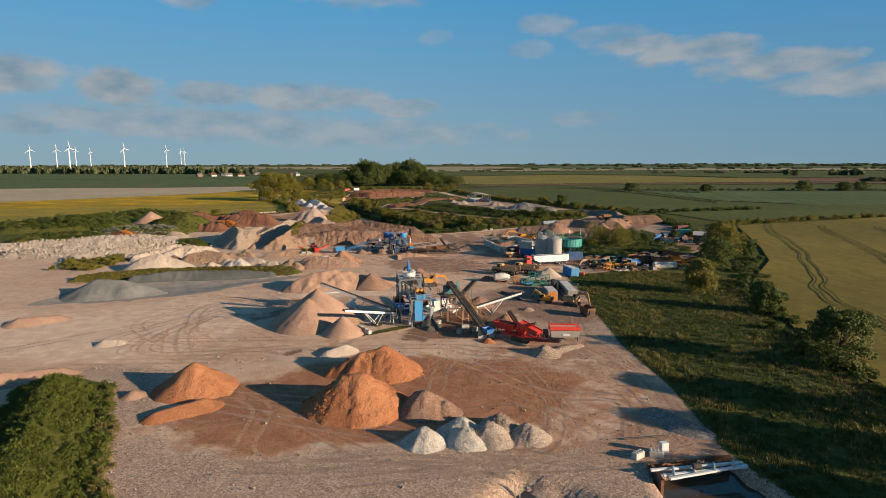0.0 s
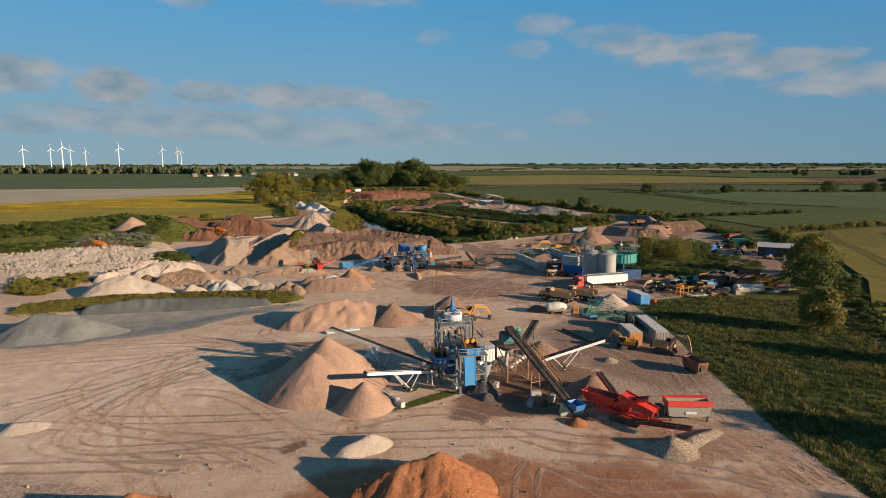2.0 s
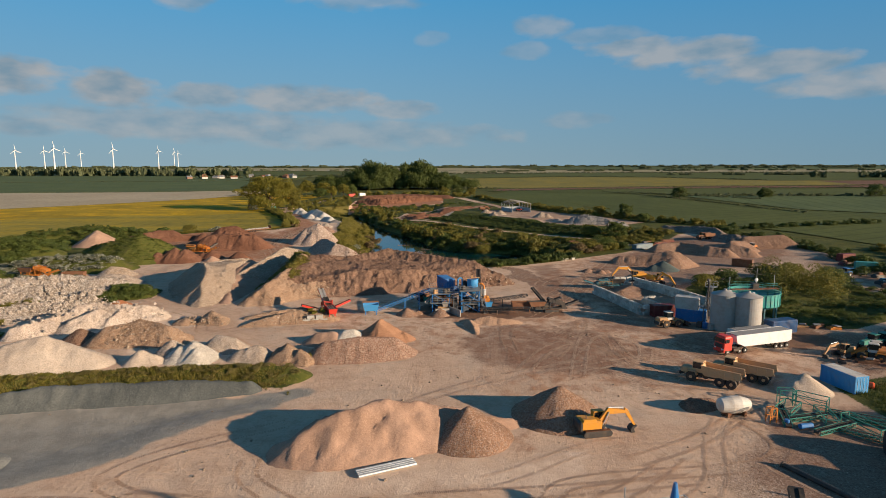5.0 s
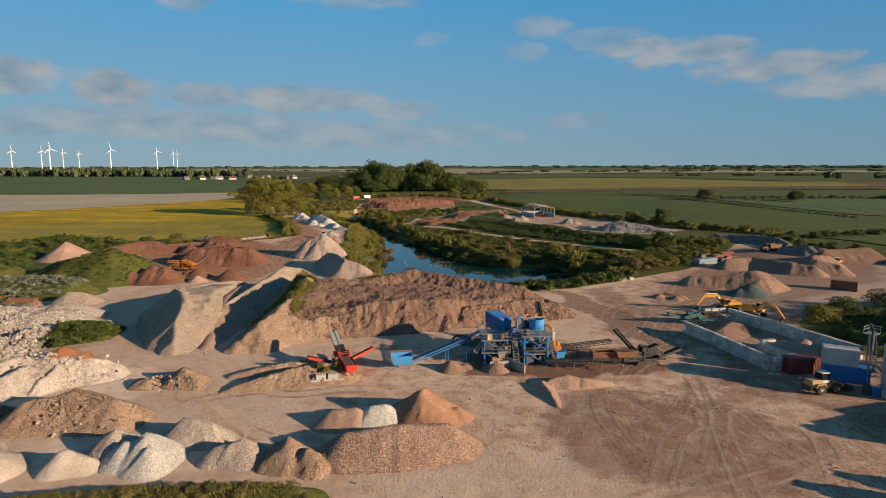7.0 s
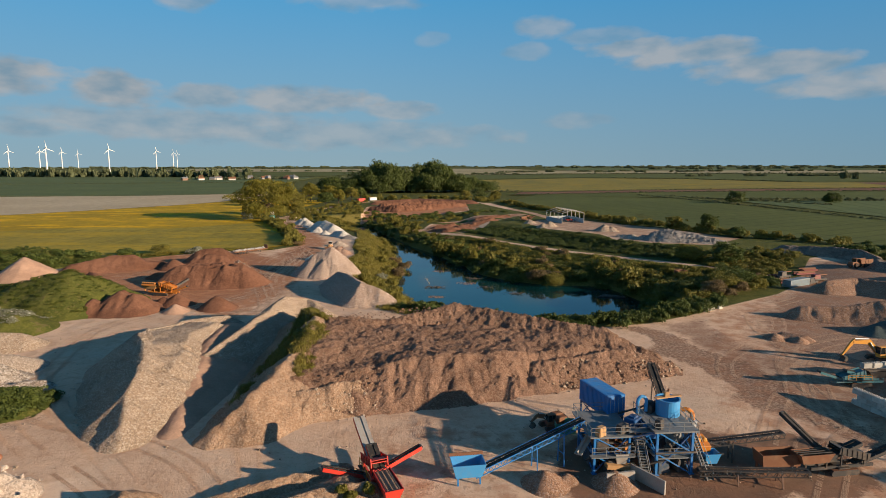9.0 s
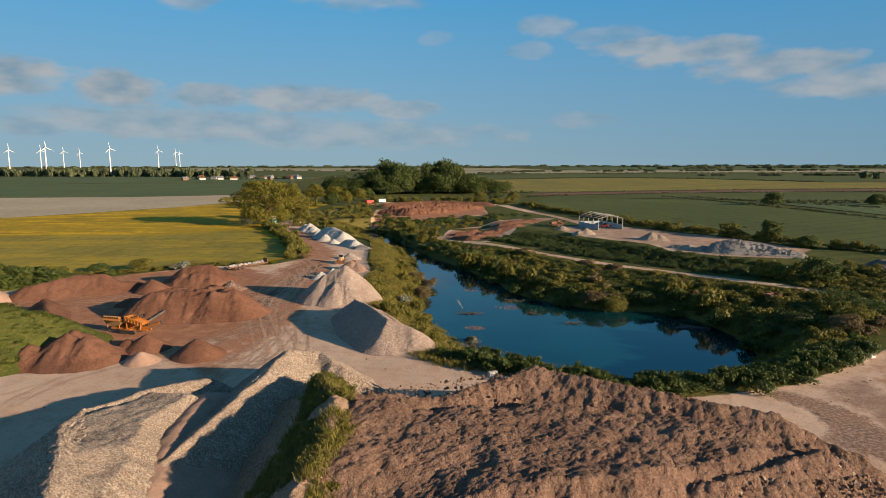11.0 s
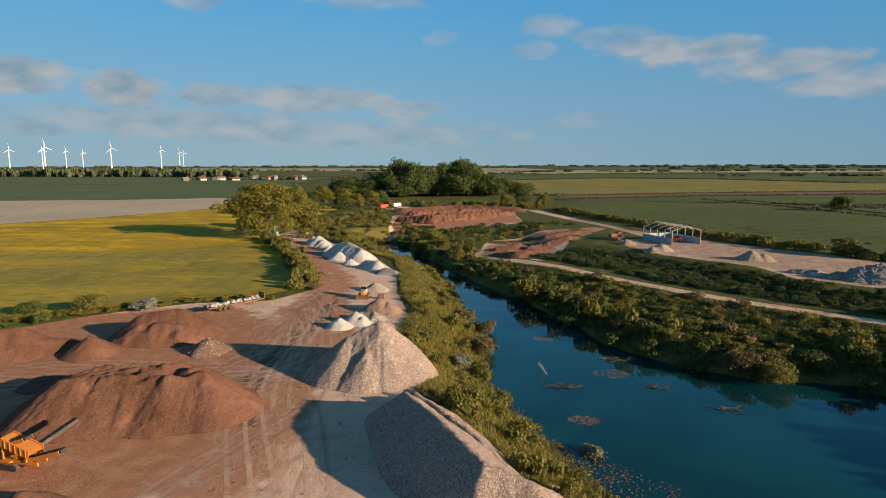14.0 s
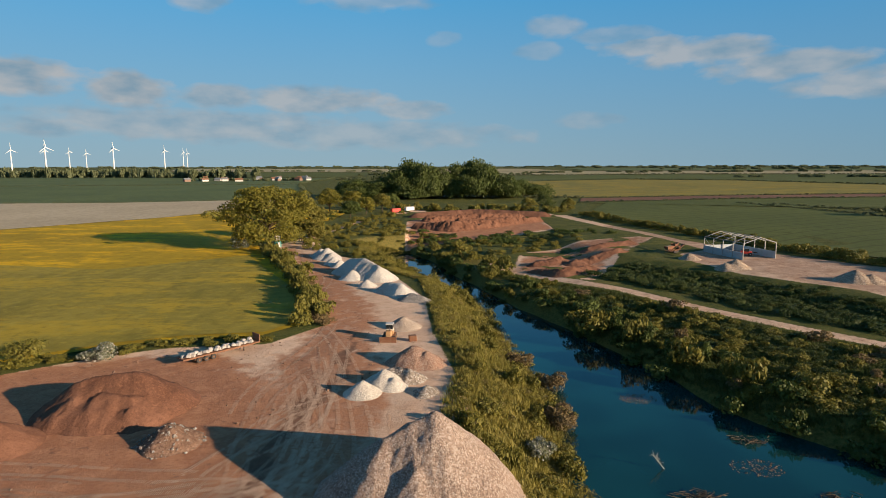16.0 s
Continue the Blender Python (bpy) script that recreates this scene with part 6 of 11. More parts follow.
for k, (bx_, by_, r_, m_) in enumerate(((33.5, 311.5, 2.0, LEAF_PINK), (37.5, 314.5, 2.6, LEAF_PINK), (41.5, 316.5, 2.4, LEAF_OLIVE), (45.0, 319.0, 3.0, LEAF_OLIVE), (49.0, 322.0, 3.2, LEAF), (47.0, 326.0, 3.2, LEAF_OLIVE), (42.0, 322.5, 3.0, LEAF), (37.0, 320.0, 2.4, LEAF_OLIVE), (52.0, 328.5, 3.0, LEAF_OLIVE), (30.0, 310.0, 1.4, LEAF_OLIVE), (50.5, 333.0, 3.0, LEAF), (54.0, 336.5, 2.6, LEAF_PINK))):
    bush(bx_, by_, r_, r_ * 1.15, m_, "rough hawthorn shrub at the corner of the far yard", 440 + k, "shrubs at the yard corner")
bush(-13.5, 121, 0.8, 0.7, LEAF, "weeds beside the concrete blocks", 422)

# growth on banks and mounds
river_side = lambda lo, hi, east: (lambda x, y: (lambda d: (d > lo) & (d < hi) & (east_of_river(x, y) == east))(signed(x, y, RIVER)))
BOX = [(-110, 288), (-110, 575), (60, 575), (60, 288)]
scrub("bank_scrub", "bramble and scrub on the steep river bank", within([(-110, 300), (-112, 560), (-30, 560), (-20, 300)], 260, 1.5, 0.9, 1, river_side(0.5, 19, False)), LEAF_BANK, 1, LOW_QUADS)
scrub("bank_scrub", "young shrubs on the steep river bank", within([(-110, 300), (-112, 560), (-30, 560), (-20, 300)], 130, 1.8, 2.2, 31, river_side(0.5, 16, False)), LEAF_OLIVE, 31)
scrub("bank_scrub", "low weeds on the steep river bank", within([(-110, 292), (-112, 560), (-20, 560), (26, 292)], 300, 1.3, 0.7, 2, river_side(0.5, 19, False)), GRASS_DRY, 2, LOW_QUADS)
scrub("bank_scrub", "low scrub along the south bank", along([(-47, 299), (-35, 287), (-24, 283.5), (-12, 284.5), (4, 288.5), (15, 295), (26, 303)], 0.45, 1.7, 1.9, 2.0, 3), LEAF, 3)
scrub("bank_scrub", "willow scrub along the far waterline", [s for s in within(BOX, 130, 2.8, 2.6, 4, river_side(0.3, 9, True))], LEAF, 4)
scrub("bank_scrub", "olive scrub along the far waterline", [s for s in within(BOX, 120, 2.4, 2.3, 5, river_side(0.5, 14, True))], LEAF, 5)
scrub("bank_scrub", "dark scrub in the corner of the pit", within([(12, 310), (20, 306), (34, 312), (46, 326), (54, 345), (44, 362), (24, 362), (17, 345), (18, 330)], 90, 2.2, 1.9, 6), LEAF_OLIVE, 6)
flat_track = lambda x, y: (line_dist(x, y, TRACK_EAST) > 4) & (signed(x, y, RIVER) > 3)
scrub("terrace_scrub", "low bushes on the terrace above the water", within([(-60, 490), (-30, 450), (0, 408), (34, 372), (55, 350), (40, 340), (20, 352), (-5, 362), (-25, 380), (-38, 425)], 230, 1.9, 1.6, 7, flat_track), LEAF_OLIVE, 7)
scrub("terrace_scrub", "rough grass and weeds on the terrace", within([(-60, 490), (-30, 450), (0, 408), (34, 372), (55, 350), (40, 340), (20, 352), (-5, 362), (-25, 380), (-38, 425)], 700, 1.7, 0.8, 32, flat_track), GRASS, 32, LOW_QUADS)
scrub("bank_scrub", "dark scrub on the bank below the plateau", within([(-30, 478), (-12, 452), (4, 425), (24, 402), (50, 380), (66, 385), (60, 396), (42, 404), (34, 420), (24, 446), (8, 468), (-12, 492)], 650, 1.9, 1.3, 8, flat_track), LEAF_DARK, 8, LOW_QUADS)
scrub("bank_scrub", "green scrub on the bank below the plateau", within([(-30, 478), (-12, 452), (4, 425), (24, 402), (50, 380), (66, 385), (60, 396), (42, 404), (34, 420), (24, 446), (8, 468), (-12, 492)], 120, 1.5, 1.3, 9, flat_track), LEAF, 9)
scrub("bank_scrub", "dry brown brush among the terrace growth", within([(-60, 490), (-30, 450), (0, 408), (34, 372), (55, 350), (40, 340), (20, 352), (-5, 362), (-25, 380), (-38, 425)], 18, 2.4, 2.2, 33, flat_track), LEAF_PINK, 33)
scrub("bank_scrub", "tall sallow bushes along the far waterline", within(BOX, 44, 3.6, 4.2, 34, river_side(1.5, 14, True)), LEAF_OLIVE, 34)
scrub("pit_scrub", "scrub round the upper pond and pit", within([(-135, 590), (-126, 520), (-108, 500), (-95, 500), (-60, 520), (-12, 525), (-18, 560), (-60, 560), (-95, 590), (-110, 660)], 190, 2.2, 1.8, 10, lambda x, y: (signed(x, y, RIVER) > 2) & (signed(x, y, SLIP) > 1)), LEAF_OLIVE, 10)
scrub("pit_scrub", "green scrub in the bottom of the pit", within([(-92, 562), (-62, 548), (-14, 565), (10, 570), (-20, 600), (-60, 575), (-88, 590)], 110, 2.6, 1.4, 11), LEAF, 11)
scrub("bund_growth", "dense nettles and hawthorn on the bund", within([(-64, 85), (-50.8, 87), (-33.3, 53), (-31.8, 36), (-46, 36), (-56, 66)], 1300, 0.9, 0.85, 12), MOUND_GRASS, 12, LOW_QUADS)
scrub("bund_growth", "dry grass along the edge of the bund", along([(-51.3, 85.5), (-42.8, 70), (-32.8, 52), (-30.8, 42)], 0.5, 0.5, 0.8, 0.7, 13), GRASS_DRY, 13)
scrub("berm_growth", "weeds and grass on the lagoon berm", along([(-106, 169.5), (-88, 175.6), (-62, 180.4), (-48, 180.2)], 0.45, 1.5, 0.9, 0.5, 14), GRASS_DRY, 14)
scrub("berm_growth", "green weeds on the lagoon berm", along([(-106, 169), (-88, 175), (-62, 180), (-48, 180)], 0.8, 1.4, 0.8, 0.5, 15), LEAF_OLIVE, 15)
RIDGE_GREEN = [(-69.5, 236.5), (-65.0, 237.0), (-59.5, 243.0), (-56.5, 247.0), (-59.0, 252.5), (-61.0, 262.0), (-64.0, 273.0), (-68.5, 275.0), (-67.5, 262.0), (-69.0, 252.0), (-70.5, 246.0)]
scrub("ridge_growth", "weeds on the earth ridge", within(RIDGE_GREEN, 130, 1.0, 0.6, 16, lambda x, y: fbm(x / 5, y / 5, 78) > -0.04), LEAF_OLIVE, 16)
scrub("mound_growth", "dense bramble on a spoil mound", within([(-112, 235), (-104, 233), (-97, 238), (-98, 246), (-108, 246)], 90, 1.5, 1.2, 17), LEAF, 17)
scrub("mound_growth", "bramble beside the rubble bank", within([(-128, 224), (-118, 226), (-116, 231), (-126, 232)], 40, 1.5, 1.3, 18), LEAF_OLIVE, 18)
scrub("field_scrub", "bramble and nettles between yard and field", within([(-230, 300), (-150, 283), (-160, 300), (-178, 335), (-172, 352), (-152, 376), (-200, 352), (-300, 330)], 420, 2.6, 1.7, 19), LEAF, 19)
scrub("field_scrub", "pale weeds below the green mound", within([(-165, 262), (-132, 262), (-128, 285), (-150, 292), (-172, 290)], 150, 1.6, 1.0, 20), LEAF_BLOSSOM, 20)
scrub("field_scrub", "grass strip at the field edge", along([(-205, 356), (-172, 372), (-150, 381), (-137, 391), (-127, 396), (-110, 398.5)], 1.0, 1.4, 1.6, 1.0, 21), LEAF_OLIVE, 21)
scrub("bund_growth", "bramble and young hawthorn on the western bunds", within([(-215, 285), (-170, 292), (-165, 308), (-176, 314), (-215, 306)], 330, 2.0, 1.3, 41), LEAF, 41, LOW_QUADS)
scrub("bund_growth", "dense nettles on the low bund", within([(-182, 245), (-148, 252), (-148, 262), (-180, 260)], 150, 1.8, 1.1, 42), LEAF, 42, LOW_QUADS)
scrub("bund_growth", "tall weeds on the bund at the meadow edge", within([(-210, 346), (-190, 349), (-160, 360), (-160, 370), (-185, 372), (-208, 362)], 220, 1.8, 1.2, 43), LEAF, 43, LOW_QUADS)
scrub("bund_growth", "pale blossoming weeds on the bank", within([(-162, 275), (-128, 275), (-128, 288), (-160, 289)], 220, 1.3, 0.8, 44), LEAF_BLOSSOM, 44, LOW_QUADS)
scrub("mound_growth", "long grass over the green mound", within([(-156, 296), (-140, 288), (-122, 292), (-116, 306), (-126, 316), (-150, 312)], 700, 1.0, 0.5, 45), MOUND_GRASS, 45, LOW_QUADS)
scrub("yard_weeds", "bramble between the sand pile and the rubble", within([(-126, 186), (-111, 185), (-111, 204), (-117, 214), (-130, 211)], 90, 1.7, 1.3, 46), LEAF_OLIVE, 46)
scrub("yard_weeds", "rough growth beside the far yard road", within([(58, 345), (70, 352), (92, 378), (84, 388), (66, 390), (52, 380)], 150, 1.9, 1.6, 47), LEAF_OLIVE, 47)
scrub("hedge", "hawthorn hedge between road and meadow", along([(-104, 411), (-112, 436), (-121, 464), (-134, 492), (-147, 516)], 1.3, 1.6, 2.6, 3.6, 22), LEAF_OLIVE, 22)
scrub("hedge", "brambles under the hedge by the road", along([(-101, 408), (-110, 436), (-119, 462), (-141, 510)], 1.6, 1.4, 1.5, 1.2, 23), LEAF_PINK, 23)
scrub("hedge", "hedge and weeds between meadow and barley", along([(66, 40), (66, 100), (74, 127), (86, 165), (100, 192), (116, 222), (128, 250)], 1.6, 1.8, 1.7, 1.7, 24), LEAF, 24)
scrub("hedge", "hedge along the far yard road", along([(14, 690), (26, 628), (37, 585), (46, 545), (54, 508), (66, 478), (82, 458), (100, 436), (128, 408)], 2.2, 1.8, 3.0, 3.4, 25), LEAF_OLIVE, 25)
scrub("hedge", "hedge round the right-hand yard", along([(112, 262), (122, 300), (126, 350), (116, 388), (150, 398), (220, 420)], 2.4, 2.4, 2.8, 2.6, 26), LEAF, 26)
scrub("hedge", "hedge behind the barley", along([(128, 250), (150, 318), (215, 345), (290, 368), (400, 360), (520, 345)], 2.2, 1.2, 2.6, 2.4, 27), LEAF_OLIVE, 27)
scrub("yard_weeds", "weeds round the willow shrubs", within([(43, 231), (52, 212), (62, 208), (73, 214), (98, 226), (94, 260), (82, 266), (66, 260), (51, 255)], 420, 1.3, 0.8, 28), LEAF, 28, LOW_QUADS)
scrub("road_growth", "shrubs beside the far road", along([(-128, 520), (-138, 570), (-128, 632), (-112, 690)], 3.0, 3.0, 2.6, 2.6, 29), LEAF_OLIVE, 29)
scrub("wood_edge", "bushes at the edge of the wood", along([(-115, 735), (-70, 715), (-30, 720), (10, 700)], 3.0, 4.0, 4.0, 4.5, 30), LEAF_OLIVE, 30)

# meadow grass, far woods and hedgerows
tuft_base = []
for k in range(5):
    g = np.random.default_rng(900 + k)
    n = 22
    t, l = g.uniform(0, 6.28, n), g.uniform(0.5, 1.0, n)
    root = np.stack([0.35 * g.normal(size=n), 0.35 * g.normal(size=n), np.zeros(n)], 1)
    tip = root + np.stack([0.35 * np.cos(t) * l, 0.35 * np.sin(t) * l, l], 1)
    side = np.stack([-np.sin(t), np.cos(t), 0 * t], 1) * 0.05
    tuft_base.append(np.stack([root - side, root + side, tip + side * 0.3, tip - side * 0.3], 1))
MEADOW = [(37, 44), (34.2, 67), (35.4, 85), (34.4, 107), (35.6, 132), (37.5, 148), (37.8, 164), (38.5, 174), (51, 179.5), (58, 184), (67, 181), (80, 176), (86, 166), (73, 127), (65, 100), (65, 44)]
for k, (mat_, n_) in enumerate(((GRASS, 5200), (GRASS_DRY, 2300))):
    spots = within(MEADOW, n_, 0.8, 0.55, 60 + k, (lambda x, y: fbm(x / 9, y / 9, 77) > 0.0) if k else None)
    scrub("meadow_grass", ("long green meadow grass", "pale dry meadow grass")[k] + " beside the yard", spots, mat_, 60 + k, tuft_base)

west_bank = [(-110, 292), (-112, 560), (-20, 560), (26, 292)]
for k, (mat_, n_, text) in enumerate(((LEAF_BANK, 6000, "tall dry grass"), (LEAF_BANK, 6000, "golden-green grass"), (LEAF_OLIVE, 3000, "green weeds"))):
    scrub("bank_grass", text + " on the west bank of the water", within(west_bank, n_, 1.0, 0.75, 64 + k, river_side(0.5, 19, False)), mat_, 64 + k, tuft_base)
scrub("terrace_grass", "rough grass on the terrace across the water", within([(-60, 500), (-30, 462), (0, 415), (34, 384), (60, 352), (40, 336), (20, 348), (-5, 358), (-25, 378), (-42, 425)], 8500, 1.2, 0.7, 67, flat_track), GRASS, 67, tuft_base)

for k, (mat_, n_) in enumerate(((GRASS_DRY, 900), (LEAF_BANK, 700), (LEAF_OLIVE, 500))):
    scrub("berm_growth", "tall weeds along the lagoon berm", along([(-106, 168.5), (-88, 174.6), (-62, 179.4), (-48, 179.6)], 60.0 / n_, 1.5, 0.7, 0.42, 70 + k), mat_, 170 + k, tuft_base)
    scrub("ridge_growth", "grass and weeds on the earth ridge", within(RIDGE_GREEN, n_, 0.9, 0.6, 74 + k, lambda x, y: fbm(x / 5, y / 5, 78) > -0.08), mat_, 174 + k, tuft_base)

WOOD_QUADS = [foliage(4200, bush_lumps(1.0, 1.0, 40 + k, 26), 0.036, 500 + k) for k in range(6)]
g = np.random.default_rng(5)
wood = []
for cx, cy, wide, deep, high, n in ((-106, 888, 32, 34, 39, 22), (-50, 896, 38, 36, 39, 24), (-158, 880, 26, 26, 22, 14), (-6, 905, 26, 24, 20, 8)):
    for a, b in g.uniform(-1, 1, (n * 2, 2)):
        if a * a + b * b < 1.0 and n > 0:
            n -= 1
            wood.append((cx + wide * a, cy + deep * b, g.uniform(13.0, 19.0), high * (1 - 0.38 * (a * a + b * b)) * g.uniform(0.86, 1.04)))
scrub("woodland", "rounded wood of dark broad-leaved trees", wood, LEAF, 70, WOOD_QUADS)
rows = [([(-900, 776), (-700, 781), (-375, 811), (-290, 841), (-240, 851)], 1.6, 2.0), ([(-1100, 1185), (-780, 1214), (-450, 1270), (-330, 1293)], 3.0, 3.0),
        ([(197, 791), (213, 745), (240, 700), (280, 640)], 3.0, 3.0), ([(36, 806), (200, 856), (360, 881), (800, 900)], 3.0, 3.0), ([(54, 872), (225, 920), (404, 950), (800, 990)], 2.4, 2.6),
        ([(222, 699), (400, 690), (700, 680)], 5.0, 5.5), ([(-26, 888), (60, 880)], 4, 5), ([(172, 800), (184, 760), (205, 656), (218, 540), (226, 488)], 2.6, 2.8), ([(36, 1425), (290, 1565), (490, 1475), (605, 1220)], 4, 5),
        ([(900, 1200), (1500, 1260)], 5, 6), ([(-200, 1500), (36, 1432)], 4, 5), ([(-250, 1000), (-330, 1290), (-360, 1750)], 4, 5), ([(-60, 1950), (600, 2075), (1500, 1930)], 5, 7), ([(820, 800), (820, 960)], 5, 6), ([(520, 345), (700, 560), (820, 800)], 4, 4),
        ([(700, 600), (1500, 500)], 5, 6)]
for k, (pts, r, h) in enumerate(rows):
    scrub("hedgerow", "hedgerow between far fields", along(pts, r * 0.9, r * 0.25, r * 0.62, h * 0.6, 80 + k), LEAF_FAR_HAZED, 80 + k, FAR_QUADS)
belts = [([(-1500, 1830), (-1100, 1790), (-560, 1740)], 9, 20, 2), ([(-2500, 2600), (-1400, 2750), (-300, 2600)], 12, 10, 1), ([(-2600, 3300), (-1000, 3600), (300, 3500), (1500, 3600), (2900, 3300)], 16, 11, 1),
         ([(500, 2300), (1100, 2400), (1900, 2200)], 12, 11, 1), ([(830, 1430), (1100, 1400), (1700, 1450)], 9, 19, 2), ([(100, 2300), (700, 2500)], 10, 9, 1), ([(-2900, 4000), (0, 4350), (2900, 4000)], 22, 13, 1),
         ([(700, 1000), (900, 1010)], 7, 10, 1), ([(-700, 1500), (-420, 1520), (-200, 1640)], 7, 8, 1), ([(-420, 2100), (-150, 2150), (200, 2050)], 9, 9, 1), ([(900, 2900), (1500, 3000), (2500, 2800)], 16, 14, 2), ([(1600, 1000), (1900, 1300)], 12, 13, 2), ([(600, 1720), (1000, 1700)], 9, 9, 1)]
spots = []
for k, (pts, r, h, n) in enumerate(belts):
    for j in range(n):
        row = along([(x, y + j * r * 1.4) for x, y in pts], r * 1.5, r * 1.2, r, h * (0.72 if k else 1.0), 200 + 9 * k + j)
        spots += [q for q in row if k == 0 or math.sin(q[0] / 61.0 + 2 * k) + math.sin(q[0] / 23.0 + k) > -0.5]
scrub("far_trees", "belts of trees on the plain towards the horizon", spots, LEAF_FAR_HAZED, 99, [q[:160] * 1.0 for q in [foliage(160, bush_lumps(1, 1, 60 + k, 6), 0.26, 700 + k) for k in range(4)]])


def stones(name, label, spots, material, seed):
    """Loose rocks and boulders as one scatter: (x, y, z, size)."""
    g = np.random.default_rng(seed)
    P = np.array(spots, float)
    n = len(P)
    d = g.uniform(0.6, 1.3, (n, 7, 1)) * np.array([(1, 0, -0.2), (0.2, 1, 0), (-0.9, 0.4, -0.2), (-0.3, -1, 0), (0.5, 0.3, 0.8), (-0.4, 0.4, 0.7), (0.1, -0.5, 0.8)])
    t = g.uniform(0, 6.28, (n, 1))
    c, q, r = np.cos(t), np.sin(t), P[:, 3:4]
    V = np.stack([P[:, 0:1] + r * (d[..., 0] * c - d[..., 1] * q), P[:, 1:2] + r * (d[..., 0] * q + d[..., 1] * c), P[:, 2:3] + r * d[..., 2]], -1).reshape(-1, 3)
    F = np.array([(0, 1, 4), (1, 5, 4), (1, 2, 5), (2, 6, 5), (2, 3, 6), (3, 0, 6), (0, 4, 6), (4, 5, 6), (0, 3, 1), (3, 2, 1)])
    F = (F[None] + 7 * np.arange(n)[:, None, None]).reshape(-1, 3)
    me = bpy.data.meshes.new(name)
    me.from_pydata(V.tolist(), [], F.tolist())
    return tagged(part(name, me, material), label, "stones", kind="stuff")

# ---- machine parts ----
def wheel(parent, x, y, r, w, z=None, rim=YELLOW):
    """A tyre with its rim, axle along y."""
    z = r if z is None else z
    t = part("wheel", Shape().turned((0, 0, 0), [(r * 0.55, -w / 2), (r * 0.93, -w / 2), (r, -w * 0.3), (r, w * 0.3), (r * 0.93, w / 2), (r * 0.55, w / 2)], 18, "y"), TYRE, parent, "dusty black tyre", pose(x, y, z))
    part("rim", Shape().turned((0, 0, 0), [(r * 0.2, -w * 0.52), (r * 0.56, -w * 0.46), (r * 0.56, w * 0.46), (r * 0.2, w * 0.52)], 14, "y"), rim, t)
    return t


def crawler(parent, y, length, height, width, x=0.0):
    """One crawler track with its pads and rollers."""
    h = height / 2
    n = 10
    prof = [(x - length / 2 + h + h * math.cos(a), h + h * math.sin(a)) for a in [math.pi / 2 + math.pi * k / n for k in range(n + 1)]]
    prof += [(x + length / 2 - h + h * math.cos(a), h + h * math.sin(a)) for a in [-math.pi / 2 + math.pi * k / n for k in range(n + 1)]]
    t = part("track", Shape().sheet(prof, width, (0, y, 0)), DARK_STEEL, parent, "steel crawler track")
    pad = Shape().box((0, 0, 0), (0.13, width * 1.02, 0.06)).mesh("track_pad")
    m = int(length / 0.25)
    for k in range(m):
        px_ = x - length / 2 + h * 0.7 + (length - 1.4 * h) * k / max(1, m - 1)
        for z_ in (height + 0.02, 0.02):
            part("track_pad", pad, RUSTY, t, at=pose(px_, y, z_))
    return t


def handrail(parent, pts, height=1.05, material=None, gap=1.4):
    s = Shape()
    for p, q in zip(pts, pts[1:]):
        p, q = Vector(p), Vector(q)
        for k in (0.55, 1.0):
            s.beam(p + Vector((0, 0, height * k)), q + Vector((0, 0, height * k)), 0.05)
        n = max(1, int((q - p).length / gap))
        for k in range(n + 1):
            b = p.lerp(q, k / n)
            s.beam(b, b + Vector((0, 0, height)), 0.05)
    return part("handrail", s, material or STEEL, parent)


def stairs(parent, p, q, width, material=None):
    """A flight of steel steps from p up to q."""
    p, q = Vector(p), Vector(q)
    d = q - p
    side = Vector((-d.y, d.x, 0)).normalized() * width / 2
    s = Shape()
    for o in (side, -side):
        s.beam(p + o, q + o, 0.06, 0.24)
        s.beam(p + o + Vector((0, 0, 1)), q + o + Vector((0, 0, 1)), 0.05)
        for k in range(4):
            b = p.lerp(q, k / 3) + o
            s.beam(b, b + Vector((0, 0, 1)), 0.05)
    n = max(2, int(d.z / 0.22))
    for k in range(n):
        b = p.lerp(q, (k + 0.5) / n)
        s.box(b, (0.26, width, 0.04), math.atan2(d.y, d.x))
    return part("stairs", s, material or GREY_STEEL, parent)


def trestle(parent, xs_, ys_, z0, z1, size, material, levels=1, brace=True):
    """Columns on a grid of places, with rails and diagonals at each level."""
    for x in xs_:
        for y in ys_:
            part("column", Shape().beam((x, y, z0), (x, y, z1), size), material, parent)
            part("foot_plate", Shape().box((x, y, z0 + 0.05), (size * 2.2, size * 2.2, 0.1)), material, parent)
    b = Shape()
    for l in range(1, levels + 1):
        z = z0 + (z1 - z0) * l / levels
        zl = z0 + (z1 - z0) * (l - 1) / levels
        for x in (xs_[0], xs_[-1]):
            part("rail_beam", Shape().beam((x, ys_[0], z), (x, ys_[-1], z), size * 0.9), material, parent)
            for ya, yb in zip(ys_, ys_[1:]):
                b.beam((x, ya, zl), (x, yb, z), size * 0.5)
        for y in (ys_[0], ys_[-1]):
            part("rail_beam", Shape().beam((xs_[0], y, z), (xs_[-1], y, z), size * 0.9), material, parent)
            for xa, xb in zip(xs_, xs_[1:]):
                b.beam((xa, y, z), (xb, y, zl), size * 0.5)
    if brace:
        part("bracing", b, material, parent)


